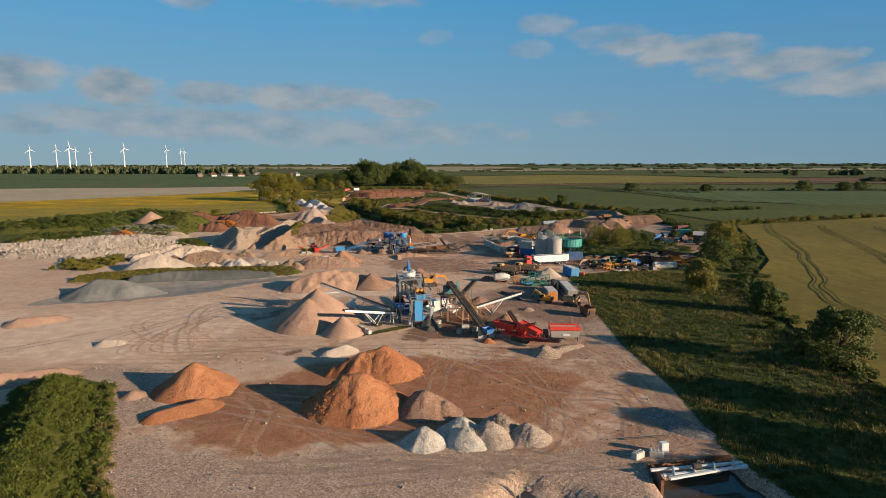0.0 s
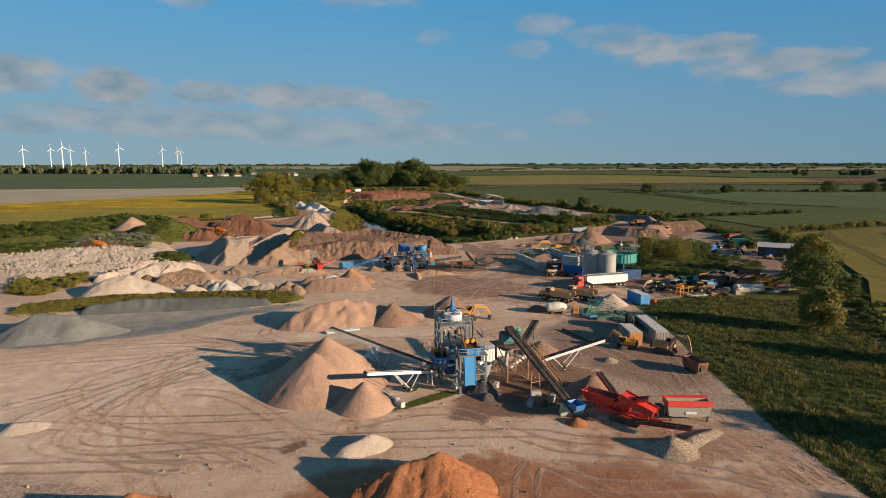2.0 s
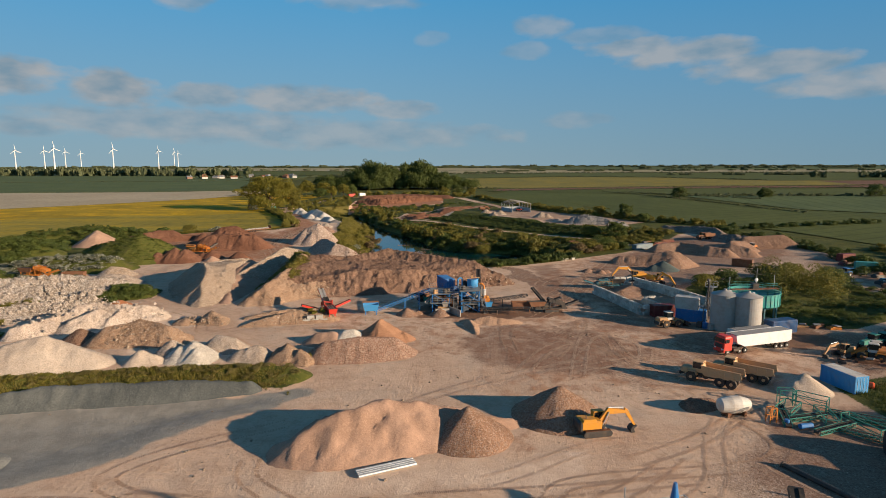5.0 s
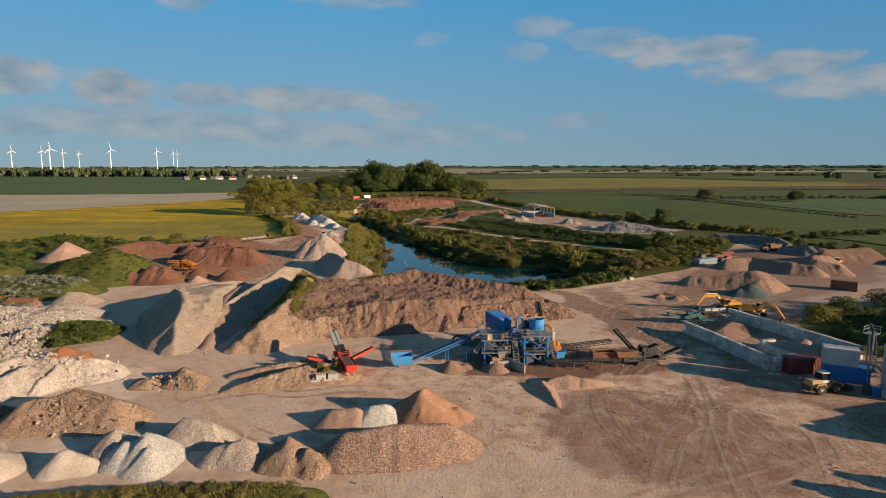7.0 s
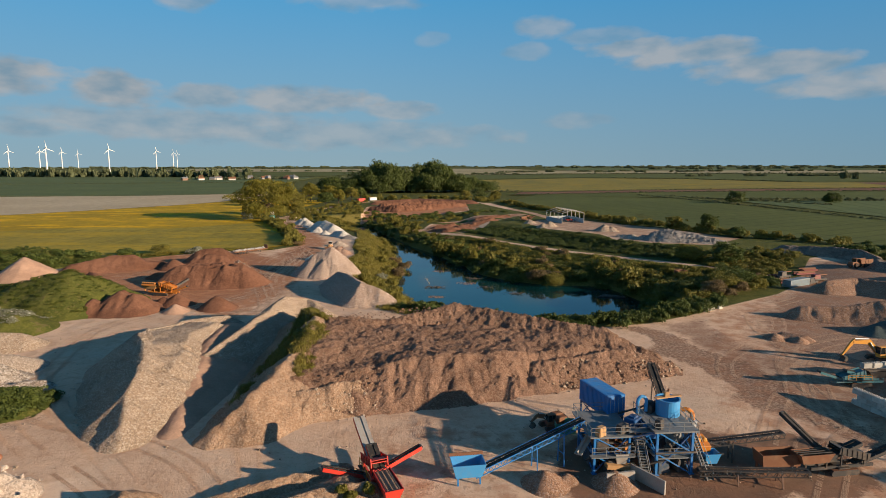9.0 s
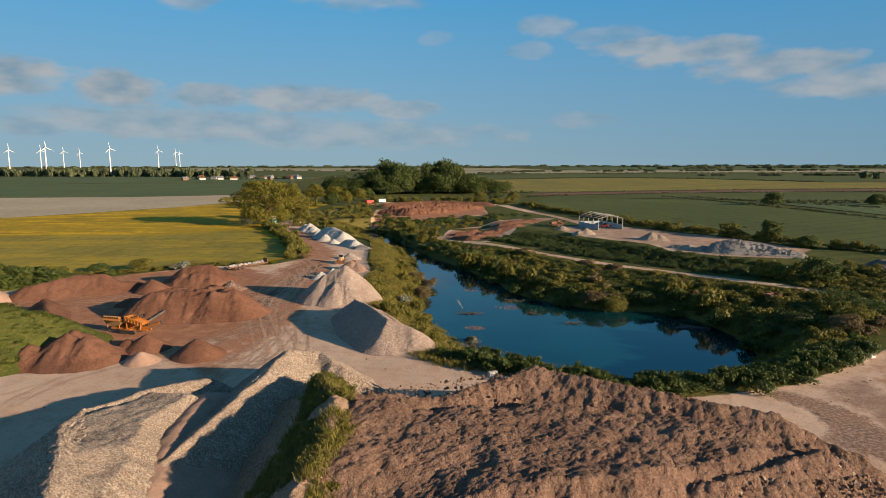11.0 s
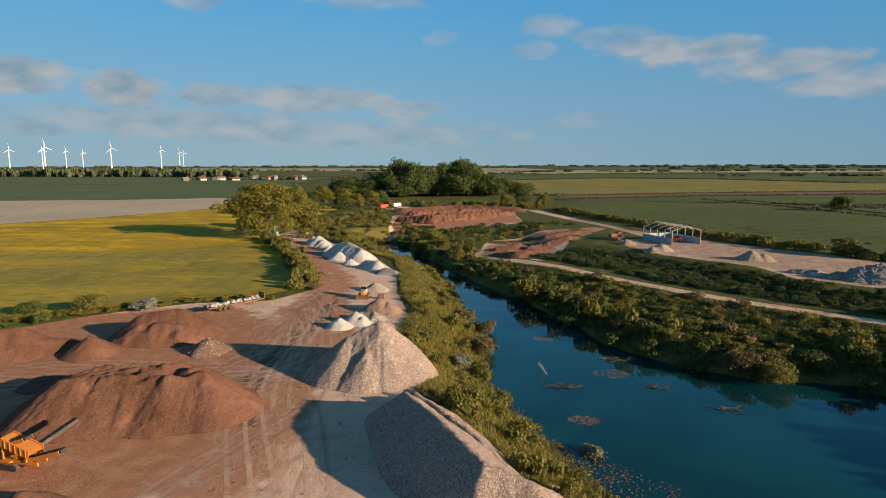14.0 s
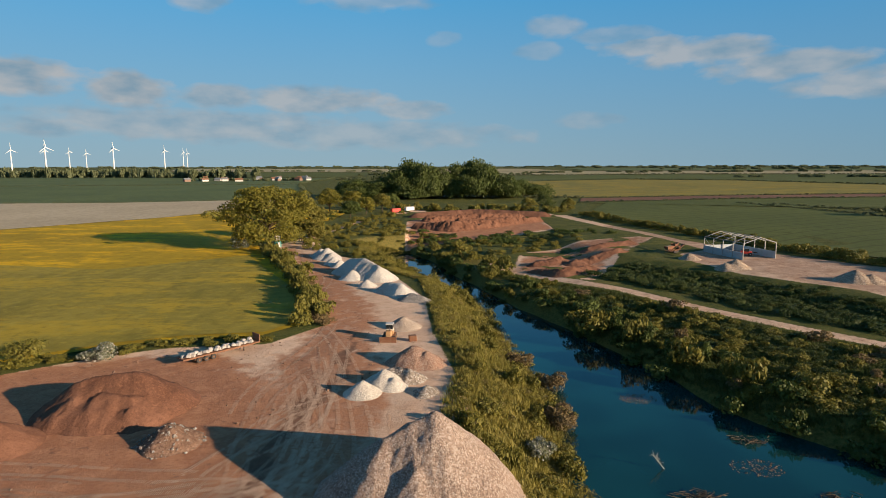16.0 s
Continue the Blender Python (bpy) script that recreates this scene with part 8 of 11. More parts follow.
def screener(label, x, y, turn, color, size=1.0, side_belts=True, hopper_mat=None, name="mobile_screener", tall=1.0, tail=True):
    """A tracked screening plant; hopper at the back (-x), main belt rising towards +x."""
    ob = thing(name, label, "screening machine", at=pose(x, y, gz(x, y), 0, 0, turn) @ Matrix.Scale(size, 4))
    for sgn in (-1, 1):
        crawler(ob, sgn * 1.1, 4.0, 0.8, 0.45)
    part("chassis", Shape().box((0, 0.6, 0.95), (9.0, 0.2, 0.4)).box((0, -0.6, 0.95), (9.0, 0.2, 0.4)).box((0, 0, 0.8), (1.6, 2.2, 0.4)), color, ob)
    h = part("hopper", open_box(3.6, 1.5, 1.3, 0.08, 1.35, False), hopper_mat or color, ob, at=pose(-3.9, 0, 1.7))
    part("hopper_grid", Shape().box((-3.9, 0.0, 3.02), (4.8, 0.08, 0.1)).box((-3.9, 0.5, 3.02), (4.8, 0.08, 0.1)).box((-3.9, -0.5, 3.02), (4.8, 0.08, 0.1)), DARK_STEEL, ob)
    part("hopper_leg", Shape().beam((-5.4, 0.7, 1.0), (-5.4, 0.7, 2.0), 0.16).beam((-5.4, -0.7, 1.0), (-5.4, -0.7, 2.0), 0.16).beam((-2.4, 0.7, 1.0), (-2.4, 0.7, 2.0), 0.16).beam((-2.4, -0.7, 1.0), (-2.4, -0.7, 2.0), 0.16), color, ob)
    conveyor_parts(ob, (-3.6, 0, 1.6), (2.6, 0, 3.9 * tall), 1.0, color)
    scr = part("screen_box", Shape().box((1.4, 0.95, 2.75 * tall), (4.6, 0.1, 1.0), ry=0.28).box((1.4, -0.95, 2.75 * tall), (4.6, 0.1, 1.0), ry=0.28).box((1.4, 0, 2.7 * tall), (4.5, 1.8, 0.08), ry=0.28).box((1.4, 0, 3.0 * tall), (4.5, 1.8, 0.06), ry=0.28), color, ob)
    ribs = Shape()
    for k in range(6):
        for sgn in (-1, 1):
            ribs.box((-0.5 + 0.75 * k, sgn * 1.03, 2.75 * tall - 0.28 * (0.75 * k - 1.9)), (0.1, 0.08, 0.95))
    part("screen_rib", ribs, color, scr)
    for lx, ly, lz in ((-0.4, 0.8, 2.7), (-0.4, -0.8, 2.7), (3.0, 0.8, 2.1), (3.0, -0.8, 2.1)):
        part("screen_leg", Shape().beam((lx, ly, 1.1), (lx, ly, lz * tall), 0.16), color, ob)
    part("engine_housing", Shape().box((-0.9, 0.75, 1.65), (2.0, 1.0, 1.0), bevel=0.08), color, ob)
    part("exhaust", Shape().tube((-1.2, 0.9, 2.1), (-1.2, 0.9, 2.7), 0.07, None, 8), DARK_STEEL, ob)
    handrail(ob, [(-1.8, 1.35, 1.5), (2.8, 1.35, 1.5)], 1.0, YELLOW, 1.2)
    part("walkway", Shape().box((0.5, 1.3, 1.48), (4.8, 0.5, 0.06)), DARK_STEEL, ob)
    if tail:
        conveyor_parts(ob, (2.2, 0, 1.1), (7.6, 0, 2.9), 0.9, color)
    if side_belts:
        conveyor_parts(ob, (0.8, 1.0, 1.3), (1.4, 5.8, 2.9), 0.6, color)
        conveyor_parts(ob, (1.6, -1.0, 1.3), (2.0, -5.8, 2.9), 0.6, color)
    return ob


def bulldozer(label, x, y, turn, material):
    ob = thing("bulldozer", label, "bulldozer", at=pose(x, y, gz(x, y), 0, 0, turn))
    for sgn in (-1, 1):
        crawler(ob, sgn * 0.95, 3.4, 1.0, 0.55)
    part("engine_cover", Shape().box((1.0, 0, 1.5), (1.7, 1.1, 1.0), bevel=0.12), material, ob)
    part("body", Shape().box((-0.6, 0, 1.3), (1.8, 1.5, 0.9), bevel=0.1), material, ob)
    cab = part("cab", Shape().box((-0.5, 0, 3.0), (1.6, 1.5, 0.12), bevel=0.05).box((-0.5, 0, 1.9), (1.5, 1.4, 0.4)), OFF_WHITE, ob)
    part("cab_glass", Shape().box((-0.5, 0, 2.5), (1.4, 1.3, 0.9)), GLASS, cab)
    part("exhaust", Shape().tube((1.2, 0.2, 2.0), (1.2, 0.2, 2.7), 0.06, None, 8), DARK_STEEL, ob)
    for sgn in (-1, 1):
        part("push_arm", Shape().beam((-0.6, sgn * 1.35, 0.5), (2.5, sgn * 1.35, 0.45), 0.16), material, ob)
    part("blade", Shape().sheet([(2.45, 0.05), (2.35, 0.5), (2.5, 1.15), (2.62, 1.15), (2.5, 0.5), (2.6, 0.05)], 3.3), RUSTY, ob, "worn orange-red dozer blade")
    return ob


def tractor(label, x, y, turn, material, size=1.0):
    ob = thing("tractor", label, "tractor", at=pose(x, y, gz(x, y), 0, 0, turn) @ Matrix.Scale(size, 4))
    for sgn in (-1, 1):
        wheel(ob, -1.1, sgn * 0.95, 0.85, 0.5, rim=OFF_WHITE)
        wheel(ob, 1.4, sgn * 0.85, 0.55, 0.38, rim=OFF_WHITE)
        part("mudguard", Shape().sheet([(-2.0, 1.3), (-1.7, 1.85), (-0.5, 1.85), (-0.2, 1.4), (-0.35, 1.4), (-0.6, 1.72), (-1.6, 1.72), (-1.85, 1.3)], 0.5, (0, sgn * 0.95, 0)), material, ob)
    part("bonnet", Shape().box((1.2, 0, 1.4), (2.2, 0.9, 0.8), bevel=0.12), material, ob)
    part("chassis", Shape().box((0.2, 0, 0.9), (3.6, 0.6, 0.5)), DARK_STEEL, ob)
    cab = part("cab", Shape().box((-0.8, 0, 2.75), (1.5, 1.5, 0.12), bevel=0.05).box((-0.8, 0, 1.5), (1.4, 1.2, 0.5)), material, ob)
    part("cab_glass", Shape().box((-0.8, 0, 2.2), (1.3, 1.3, 0.95)), GLASS, cab)
    return ob


BLOCK = Shape().box((0, 0, 0.39), (1.53, 0.78, 0.77), bevel=0.05)
for k in range(4):
    BLOCK.tube((-0.6 + 0.4 * k, -0.18, 0.78), (-0.6 + 0.4 * k, -0.18, 0.86), 0.1, 0.08, 6).tube((-0.6 + 0.4 * k, 0.18, 0.78), (-0.6 + 0.4 * k, 0.18, 0.86), 0.1, 0.08, 6)
BLOCK_MESH = BLOCK.mesh("concrete_block")


def block_wall(parent, p, q, rows):
    """Courses of studded concrete blocks from p to q, as parts of a thing."""
    d = math.dist(p, q)
    n = max(1, round(d / 1.58))
    a = math.atan2(q[1] - p[1], q[0] - p[0])
    for r in range(rows):
        for k in range(n - (r % 2)):
            t = (k + 0.5 + 0.5 * (r % 2)) / n
            x, y = p[0] + (q[0] - p[0]) * t, p[1] + (q[1] - p[1]) * t
            part("block", BLOCK_MESH, BLOCK_GREY, parent, at=pose(x, y, gz(x, y) - 0.05 + 0.8 * r, 0, 0, math.degrees(a) + random.uniform(-0.5, 0.5)))


def loose_block(x, y, turn, z=0.0):
    return tagged(part("concrete_block", BLOCK_MESH, BLOCK_GREY, at=pose(x, y, gz(x, y) - 0.03 + z, 0, 0, turn)), "studded concrete block standing on the ground", "concrete block", "loose concrete blocks")

# ---- the wash plant ----
WP = pose(-7.4, 126.1, 0.0, 0, 0, 12)
plant = thing("wash_plant", "grey steel sand-washing tower with blue hoppers and orange screens", "wash plant", at=WP)
trestle(plant, (-2.3, 2.2), (-2.5, 0.0, 2.5), 0.0, 9.2, 0.26, GREY_STEEL, 3)
trestle(plant, (-0.5, 3.4), (-7.0, -4.6), 0.0, 5.8, 0.24, GREY_STEEL, 2)
for nm, c, s_ in (("top_deck", (0, 0, 9.22), (4.9, 5.5, 0.14)), ("screen_deck", (1.4, -4.4, 5.84), (4.4, 5.9, 0.14)), ("middle_deck", (0, 0, 6.1), (4.6, 5.2, 0.1)), ("lower_deck", (-2.6, -0.6, 3.5), (2.2, 7.2, 0.12))):
    part(nm, Shape().box(c, s_), GREY_STEEL, plant, "steel grating deck")
handrail(plant, [(-2.4, 2.7, 9.3), (-2.4, -2.7, 9.3), (2.4, -2.7, 9.3), (2.4, 2.7, 9.3), (-2.4, 2.7, 9.3)])
handrail(plant, [(-0.8, -1.6, 5.9), (-0.8, -7.3, 5.9), (3.6, -7.3, 5.9), (3.6, -1.6, 5.9)])
handrail(plant, [(-3.6, 3.0, 3.55), (-3.6, -4.2, 3.55), (-1.6, -4.2, 3.55)])
handrail(plant, [(-2.3, 2.5, 6.15), (-2.3, -2.5, 6.15)])
drum_ = part("dewatering_drum", Shape().turned((0.1, 0.1, 0), [(1.25, 9.5), (1.35, 9.7), (1.35, 10.35), (1.45, 10.4), (1.45, 10.5), (1.1, 10.5), (1.1, 10.1), (0.2, 10.1)], 24), WHITE, plant, "white round separator tank")
part("cross_beam", Shape().box((0.1, 0.1, 10.6), (2.8, 0.2, 0.18)).box((0.1, 0.1, 10.55), (0.2, 2.8, 0.18)), STEEL, drum_)
part("motor", Shape().turned((0.0, 0.4, 0), [(0.3, 10.7), (0.42, 11.0), (0.42, 11.5), (0.3, 11.7), (0.2, 12.4), (0.12, 12.9)], 14), BLUE, plant, "blue drive motor")
part("elbow_pipe", Shape().pipe([(-0.9, 0.7, 9.4), (-0.9, 0.7, 11.2), (-0.5, 0.5, 11.4), (0, 0.4, 11.4)], 0.16), DARK_STEEL, plant)
part("white_pipe", Shape().pipe([(0.3, 0.2, 11.2), (0.9, -0.5, 10.9), (1.1, -0.7, 10.4), (1.1, -0.7, 9.4)], 0.13), WHITE, plant)
part("hose", Shape().pipe([(1.5, 0.9, 10.0), (2.6, 0.6, 10.1), (3.1, 0.4, 9.6), (3.3, 0.2, 8.6), (3.2, 0.0, 7.0), (3.0, -0.2, 4.2)], 0.13), RUBBER, plant, "bent black rubber hose")
part("lamp_post", Shape().tube((-2.4, 2.6, 9.3), (-2.4, 2.6, 11.6), 0.04, None, 6), STEEL, plant)
for k, (x, y, z, up) in enumerate(((1.5, -4.9, 6.0, 0.0), (-2.4, -1.2, 3.7, 0.0))):
    scr = part("vibrating_screen", Shape().sheet([(-1.9, 0.2), (-1.7, 1.3), (-0.6, 1.75), (1.3, 0.75), (1.9, 0.3), (1.9, 0.05)], 0.1, (0, 0.95, 0)).sheet([(-1.9, 0.2), (-1.7, 1.3), (-0.6, 1.75), (1.3, 0.75), (1.9, 0.3), (1.9, 0.05)], 0.1, (0, -0.95, 0)).box((0, 0, 0.25), (3.7, 1.9, 0.1)), ORANGE, plant, "orange vibrating screen", pose(x, y, z, 0, 0, -90))
    for j in (-0.45, 0.45):
        part("vibrator_motor", Shape().turned((-0.3, j, 1.35), [(0.2, -0.4), (0.34, -0.35), (0.34, 0.35), (0.2, 0.4)], 12, "x"), YELLOW, scr)
    part("screen_mesh", Shape().box((0.4, 0, 0.75), (2.6, 1.8, 0.05), ry=0.2), DARK_STEEL, scr)
    for j in range(5):
        part("stiffener", Shape().box((-1.4 + 0.65 * j, -1.02, 0.75), (0.1, 0.06, 0.9)), ORANGE, scr)
    part("under_pan", open_box(3.4, 2.0, 1.1, 0.06, 1.1), BLUE_LIGHT if k == 0 else BLUE, plant, "blue catch hopper", pose(x, y - 0.3, z - 0.2, 0, 0, -90))
part("discharge_chute", Shape().box((0.9, -7.3, 3.6), (1.7, 0.18, 4.2), rx=-0.12).box((0.1, -7.15, 3.6), (0.1, 0.6, 4.2), rx=-0.12).box((1.7, -7.15, 3.6), (0.1, 0.6, 4.2), rx=-0.12), BLUE_LIGHT, plant, "bright blue discharge chute")
part("settling_cone", Shape().turned((3.5, -6.1, 0), [(0.35, 1.3), (0.95, 3.8), (1.05, 4.0), (1.05, 4.15), (0.92, 4.15), (0.85, 3.8), (0.3, 1.5)], 22), STEEL, plant, "grey conical settling tank")
part("cone_leg", Shape().beam((3.5, -6.1, 0), (3.5, -6.1, 1.5), 0.2).beam((2.9, -5.6, 0), (3.1, -5.8, 3.4), 0.12).beam((4.1, -6.6, 0), (3.9, -6.4, 3.4), 0.12), BLUE_DARK, plant)
part("hopper", open_box(1.4, 1.6, 1.8, 0.06, 1.5), BLUE, plant, "blue hopper under the tower", pose(0.4, 1.0, 4.2))
part("hopper", open_box(1.2, 1.4, 1.8, 0.06, 1.6), BLUE_DARK, plant, "dark blue hopper under the tower", pose(-1.2, -2.2, 1.6))
for j, (x, y, z) in enumerate(((-1.2, 1.2, 7.0), (0.4, -0.6, 7.2), (1.3, 1.4, 7.0), (-0.8, -1.2, 7.3))):
    part("cyclone", Shape().turned((x, y, z - 1.0), [(0.08, 0.0), (0.34, 1.1), (0.34, 1.7), (0.1, 1.75)], 12), DARK_STEEL if j % 2 else GREY, plant)
part("pump", Shape().turned((2.6, -1.8, 0.7), [(0.3, -0.5), (0.5, -0.4), (0.5, 0.4), (0.3, 0.5)], 14, "x").box((2.6, -1.8, 0.25), (1.4, 0.9, 0.4)), BLUE_LIGHT, plant)
part("feed_pipe", Shape().pipe([(2.6, -1.8, 1.0), (2.4, -1.0, 3.0), (1.6, 0.0, 6.5), (0.8, 0.2, 9.5)], 0.14), RUSTY, plant)
stairs(plant, (5.2, 1.6, 5.9), (2.5, 1.8, 9.2), 0.8)
stairs(plant, (-4.6, 2.0, 0.0), (-3.2, -2.6, 3.5), 0.8)
part("red_panel", Shape().box((3.2, -2.2, 4.0), (1.8, 0.1, 1.3)), DEEP_RED, plant)
container("control_cabin", "white corrugated control cabin beside the wash plant", -0.9, 133.4, 0, 20, 5.5, WHITE, category="cabin")

conveyor("long radial conveyor of pale steel over the tall sand cone", (-10.6, 127.6, 1.6), (-27.0, 128.6, 7.5), 0.8, STEEL, legs=((0.12, 0.7),), wheels=((0.62, 0.12),), leg_mat=STEEL)
conveyor("short white wheeled conveyor over the small sand cone", (-10.2, 124.0, 2.0), (-19.9, 116.0, 4.6), 0.75, WHITE, legs=((0.08, 0.6),), wheels=((0.62, 0.2),))
conveyor("black inclined feed conveyor rising from a blue hopper", (8.7, 110.6, 1.2), (1.4, 126.6, 8.2), 1.0, DARK_STEEL, truss=False, legs=((0.55, 0.8), (0.3, 0.7)), leg_mat=OCHRE, hopper=(1.6, 1.2, 0.9, BLUE))
conveyor("white wheeled radial conveyor beside the screening frame", (7.2, 129.0, 2.0), (17.6, 130.2, 5.0), 0.85, WHITE, legs=((0.04, 0.6),), wheels=((0.6, 0.25),))
conveyor("dark steep conveyor behind the screening frame", (4.0, 129.2, 4.6), (7.4, 137.0, 6.3), 0.9, DARK_STEEL, legs=((0.6, 0.5),))
for x, y, a in ((-17.0, 118.0, -50), (-16.0, 116.6, -45), (-15.1, 115.0, -45), (-7.0, 121.4, -70), (-1.0, 121.6, 70), (3.3, 115.2, 70), (6.6, 116.7, 60), (4.6, 118.6, 5), (7.6, 112.0, 0), (7.8, 112.2, 2), (9.4, 112.6, 20)):
    loose_block(x, y, a)
loose_block(7.7, 112.1, 1, 0.8)

frame2 = thing("screening_frame", "rusty brown steel trestle carrying a teal screen", "screening plant", at=pose(2.0, 126.6, 0, 0, 0, 20))
trestle(frame2, (-1.8, 1.8), (-2.1, 2.1), 0, 5.2, 0.24, BROWN_STEEL, 2)
part("deck", Shape().box((-0.3, 0, 5.3), (4.8, 5.0, 0.14)), BROWN_STEEL, frame2)
handrail(frame2, [(-2.6, 2.4, 5.4), (-2.6, -2.4, 5.4), (2.0, -2.4, 5.4), (2.0, 2.4, 5.4)], 1.05, BROWN_STEEL)
sb = part("screen_box", Shape().box((-0.2, 0.2, 6.4), (3.2, 1.8, 1.4), rx=0.1, bevel=0.05), TEAL_DARK, frame2, "petrol blue screen box")
part("cover_sheet", Shape().box((-0.4, 0.2, 7.2), (2.4, 1.6, 0.14), rx=0.1), DEEP_RED, sb, "dark red rubber cover")
part("drive_motor", Shape().turned((1.4, 0.4, 7.4), [(0.12, -0.4), (0.28, -0.3), (0.28, 0.3), (0.12, 0.4)], 10, "x"), TEAL, sb)
part("discharge_pipe", Shape().pipe([(-1.6, -1.6, 4.8), (-2.6, -3.2, 3.4), (-3.2, -4.0, 3.2)], 0.3), GREY, frame2)
part("chute", open_box(0.9, 0.9, 1.4, 0.05, 1.6), GREY, frame2, at=pose(0, 0, 3.4))
part("steel_beam", Shape().box((2.6, 2.6, 1.4), (4.2, 0.35, 0.5), 0.4, 0, -0.25), PALE_CONCRETE, frame2)
stairs(frame2, (4.6, -8.0, 0.6), (2.3, -2.2, 5.3), 0.8, OCHRE)

wall_ = thing("retaining_wall", "white steel retaining wall beside the sand cone", "wall", at=pose(-22.0, 128.6, 0, 0, 0, 78))
part("panel", Shape().sheet([(-7.4, 0), (-7.2, 1.3), (-2.0, 2.3), (7.2, 2.6), (7.2, 0)], 0.25), WHITE, wall_)
rib_ = Shape()
for k in range(13):
    rib_.box((-6.6 + 1.1 * k, -0.22, 0.9), (0.14, 0.22, 1.8))
part("rib", rib_, WHITE, wall_)

# red screener and its neighbours
red1 = screener("red tracked screener with long red conveyors and a grey feed hopper", 15.4, 110.0, -40, RED, 1.0, False, RED, tail=False)
conveyor_parts(red1, (-1.6, 1.8, 1.6), (-6.2, 4.45, 4.0), 0.6, RED)
conveyor_parts(red1, (1.5, -1.2, 1.0), (8.4, -1.0, 1.9), 0.6, DEEP_RED)
fh = thing("feed_hopper", "grey feed hopper with a red rim and cutout", "feed hopper", at=pose(23.4, 110.4, 0, 0, 0, -2))
part("bin", open_box(5.2, 1.7, 1.9, 0.08, 1.12, False), GREY, fh, at=pose(0, 0, 0.7))
part("red_rim", Shape().box((0, -1.06, 2.55), (5.8, 0.14, 0.75), rx=-0.15).box((0, 1.06, 2.55), (5.8, 0.14, 0.75), rx=0.15).box((-2.9, 0, 2.5), (0.14, 2.0, 0.7)), RED, fh)
for x in (-2.4, 2.4):
    for sgn in (-1, 1):
        part("leg", Shape().beam((x, sgn * 0.8, 0), (x, sgn * 0.85, 0.8), 0.18), DARK_STEEL, fh)
part("engine", Shape().box((-3.6, 0.2, 1.2), (1.0, 1.2, 1.5), bevel=0.1), DARK_STEEL, fh)
part("mark", Shape().box((0.2, -0.96, 1.25), (1.4, 0.03, 0.3)), WHITE, fh, "plain white painted bar")
skip = thing("skip", "dark rusty open skip on the gravel", "skip", at=pose(32.2, 128.5, 0, 0, 0, -75))
part("bin", open_box(3.6, 1.7, 1.7, 0.08, 1.15, False), RUSTY, skip, at=pose(0, 0, 0.4))
part("base", Shape().box((0, 0, 0.35), (3.2, 1.6, 0.12)).box((1.3, 0, 0.2), (0.2, 1.8, 0.4)).box((-1.3, 0, 0.2), (0.2, 1.8, 0.4)), DARK_STEEL, skip)
part("end_box", Shape().box((1.95, 0, 1.1), (0.3, 1.0, 0.9)), DARK_STEEL, skip)
part("mark", Shape().box((0.1, 0.96, 1.5), (2.0, 0.03, 0.25)), OFF_WHITE, skip, "plain pale painted bar")
pl = thing("steel_pipe", "long dark steel pipe lying on the ground", "pipe", at=pose(17.4, 148.0, 0.25, 0, 0, -66))
part("tube", Shape().tube((-4.5, 0, 0), (4.5, 0, 0), 0.28, None, 12), DARK_STEEL, pl)
part("flange", Shape().tube((-4.6, 0, 0), (-4.4, 0, 0), 0.38, None, 12).tube((4.4, 0, 0), (4.6, 0, 0), 0.38, None, 12), DARK_STEEL, pl)

# yard vehicles and stores
excavator("yellow excavator working at the sand cone, arm stretched out", -3.6, 160.6, 10, YELLOW, ((1.9, 3.2), (4.6, 3.0), (6.0, 0.8)), 0, 0.9)
excavator("small ochre excavator parked beside a grey container", 24.8, 140.6, 185, YELLOW, ((1.8, 3.0), (3.6, 3.8), (4.6, 2.2)), -30, 0.72)
excavator("ochre excavator with folded arm parked by the meadow", 31.0, 138.0, -38, OCHRE, ((2.0, 3.6), (4.2, 3.6), (5.0, 0.9)), 0, 0.9)
container("shipping_container", "long grey shipping container at the meadow edge", 32.05, 148.7, 0, -90, 12.19, GREY, band=(DARK_STEEL, [(-4.6, -3.6, 0.9, 1.9), (-3.3, -2.3, 0.9, 1.9), (-2.0, -1.2, 0.9, 1.9), (-0.9, -0.1, 0.9, 1.9), (0.2, 1.0, 0.9, 1.9), (1.3, 2.2, 0.9, 1.9)]), roof=OFF_WHITE)
container("shipping_container", "weathered grey container with a faded orange end", 26.9, 145.2, 0, -88, 6.06, GREY, roof=OFF_WHITE)
part_r = part("door_panel", Shape().box((3.06, 0, 1.3), (0.06, 2.2, 2.2)), ORANGE, bpy.data.objects["shipping_container.001"])
container("shipping_container", "blue shipping container in the grass", 38.75, 176.2, 0, -77, 6.06, BLUE_LIGHT, roof=OFF_WHITE)
tipper_lorry("red-cabbed articulated lorry with a white tipping trailer", 34.6, 194.6, 198)
dump_truck("dusty yellow articulated dump truck parked empty", 19.3, 177.8, 141, "dump trucks")
dump_truck("dusty yellow articulated dump truck parked empty", 25.2, 179.6, 141, "dump trucks")
mixer = thing("mixer_drum", "old cement mixer drum on timbers", "mixer drum", at=pose(16.8, 166.0, gz(16.8, 166), 0, 0, 6))
part("drum", Shape().turned((0, 0, 1.5), [(0.5, -2.3), (0.95, -2.0), (1.2, -0.6), (1.2, 0.6), (0.75, 2.0), (0.5, 2.3)], 20, "x"), OFF_WHITE, mixer)
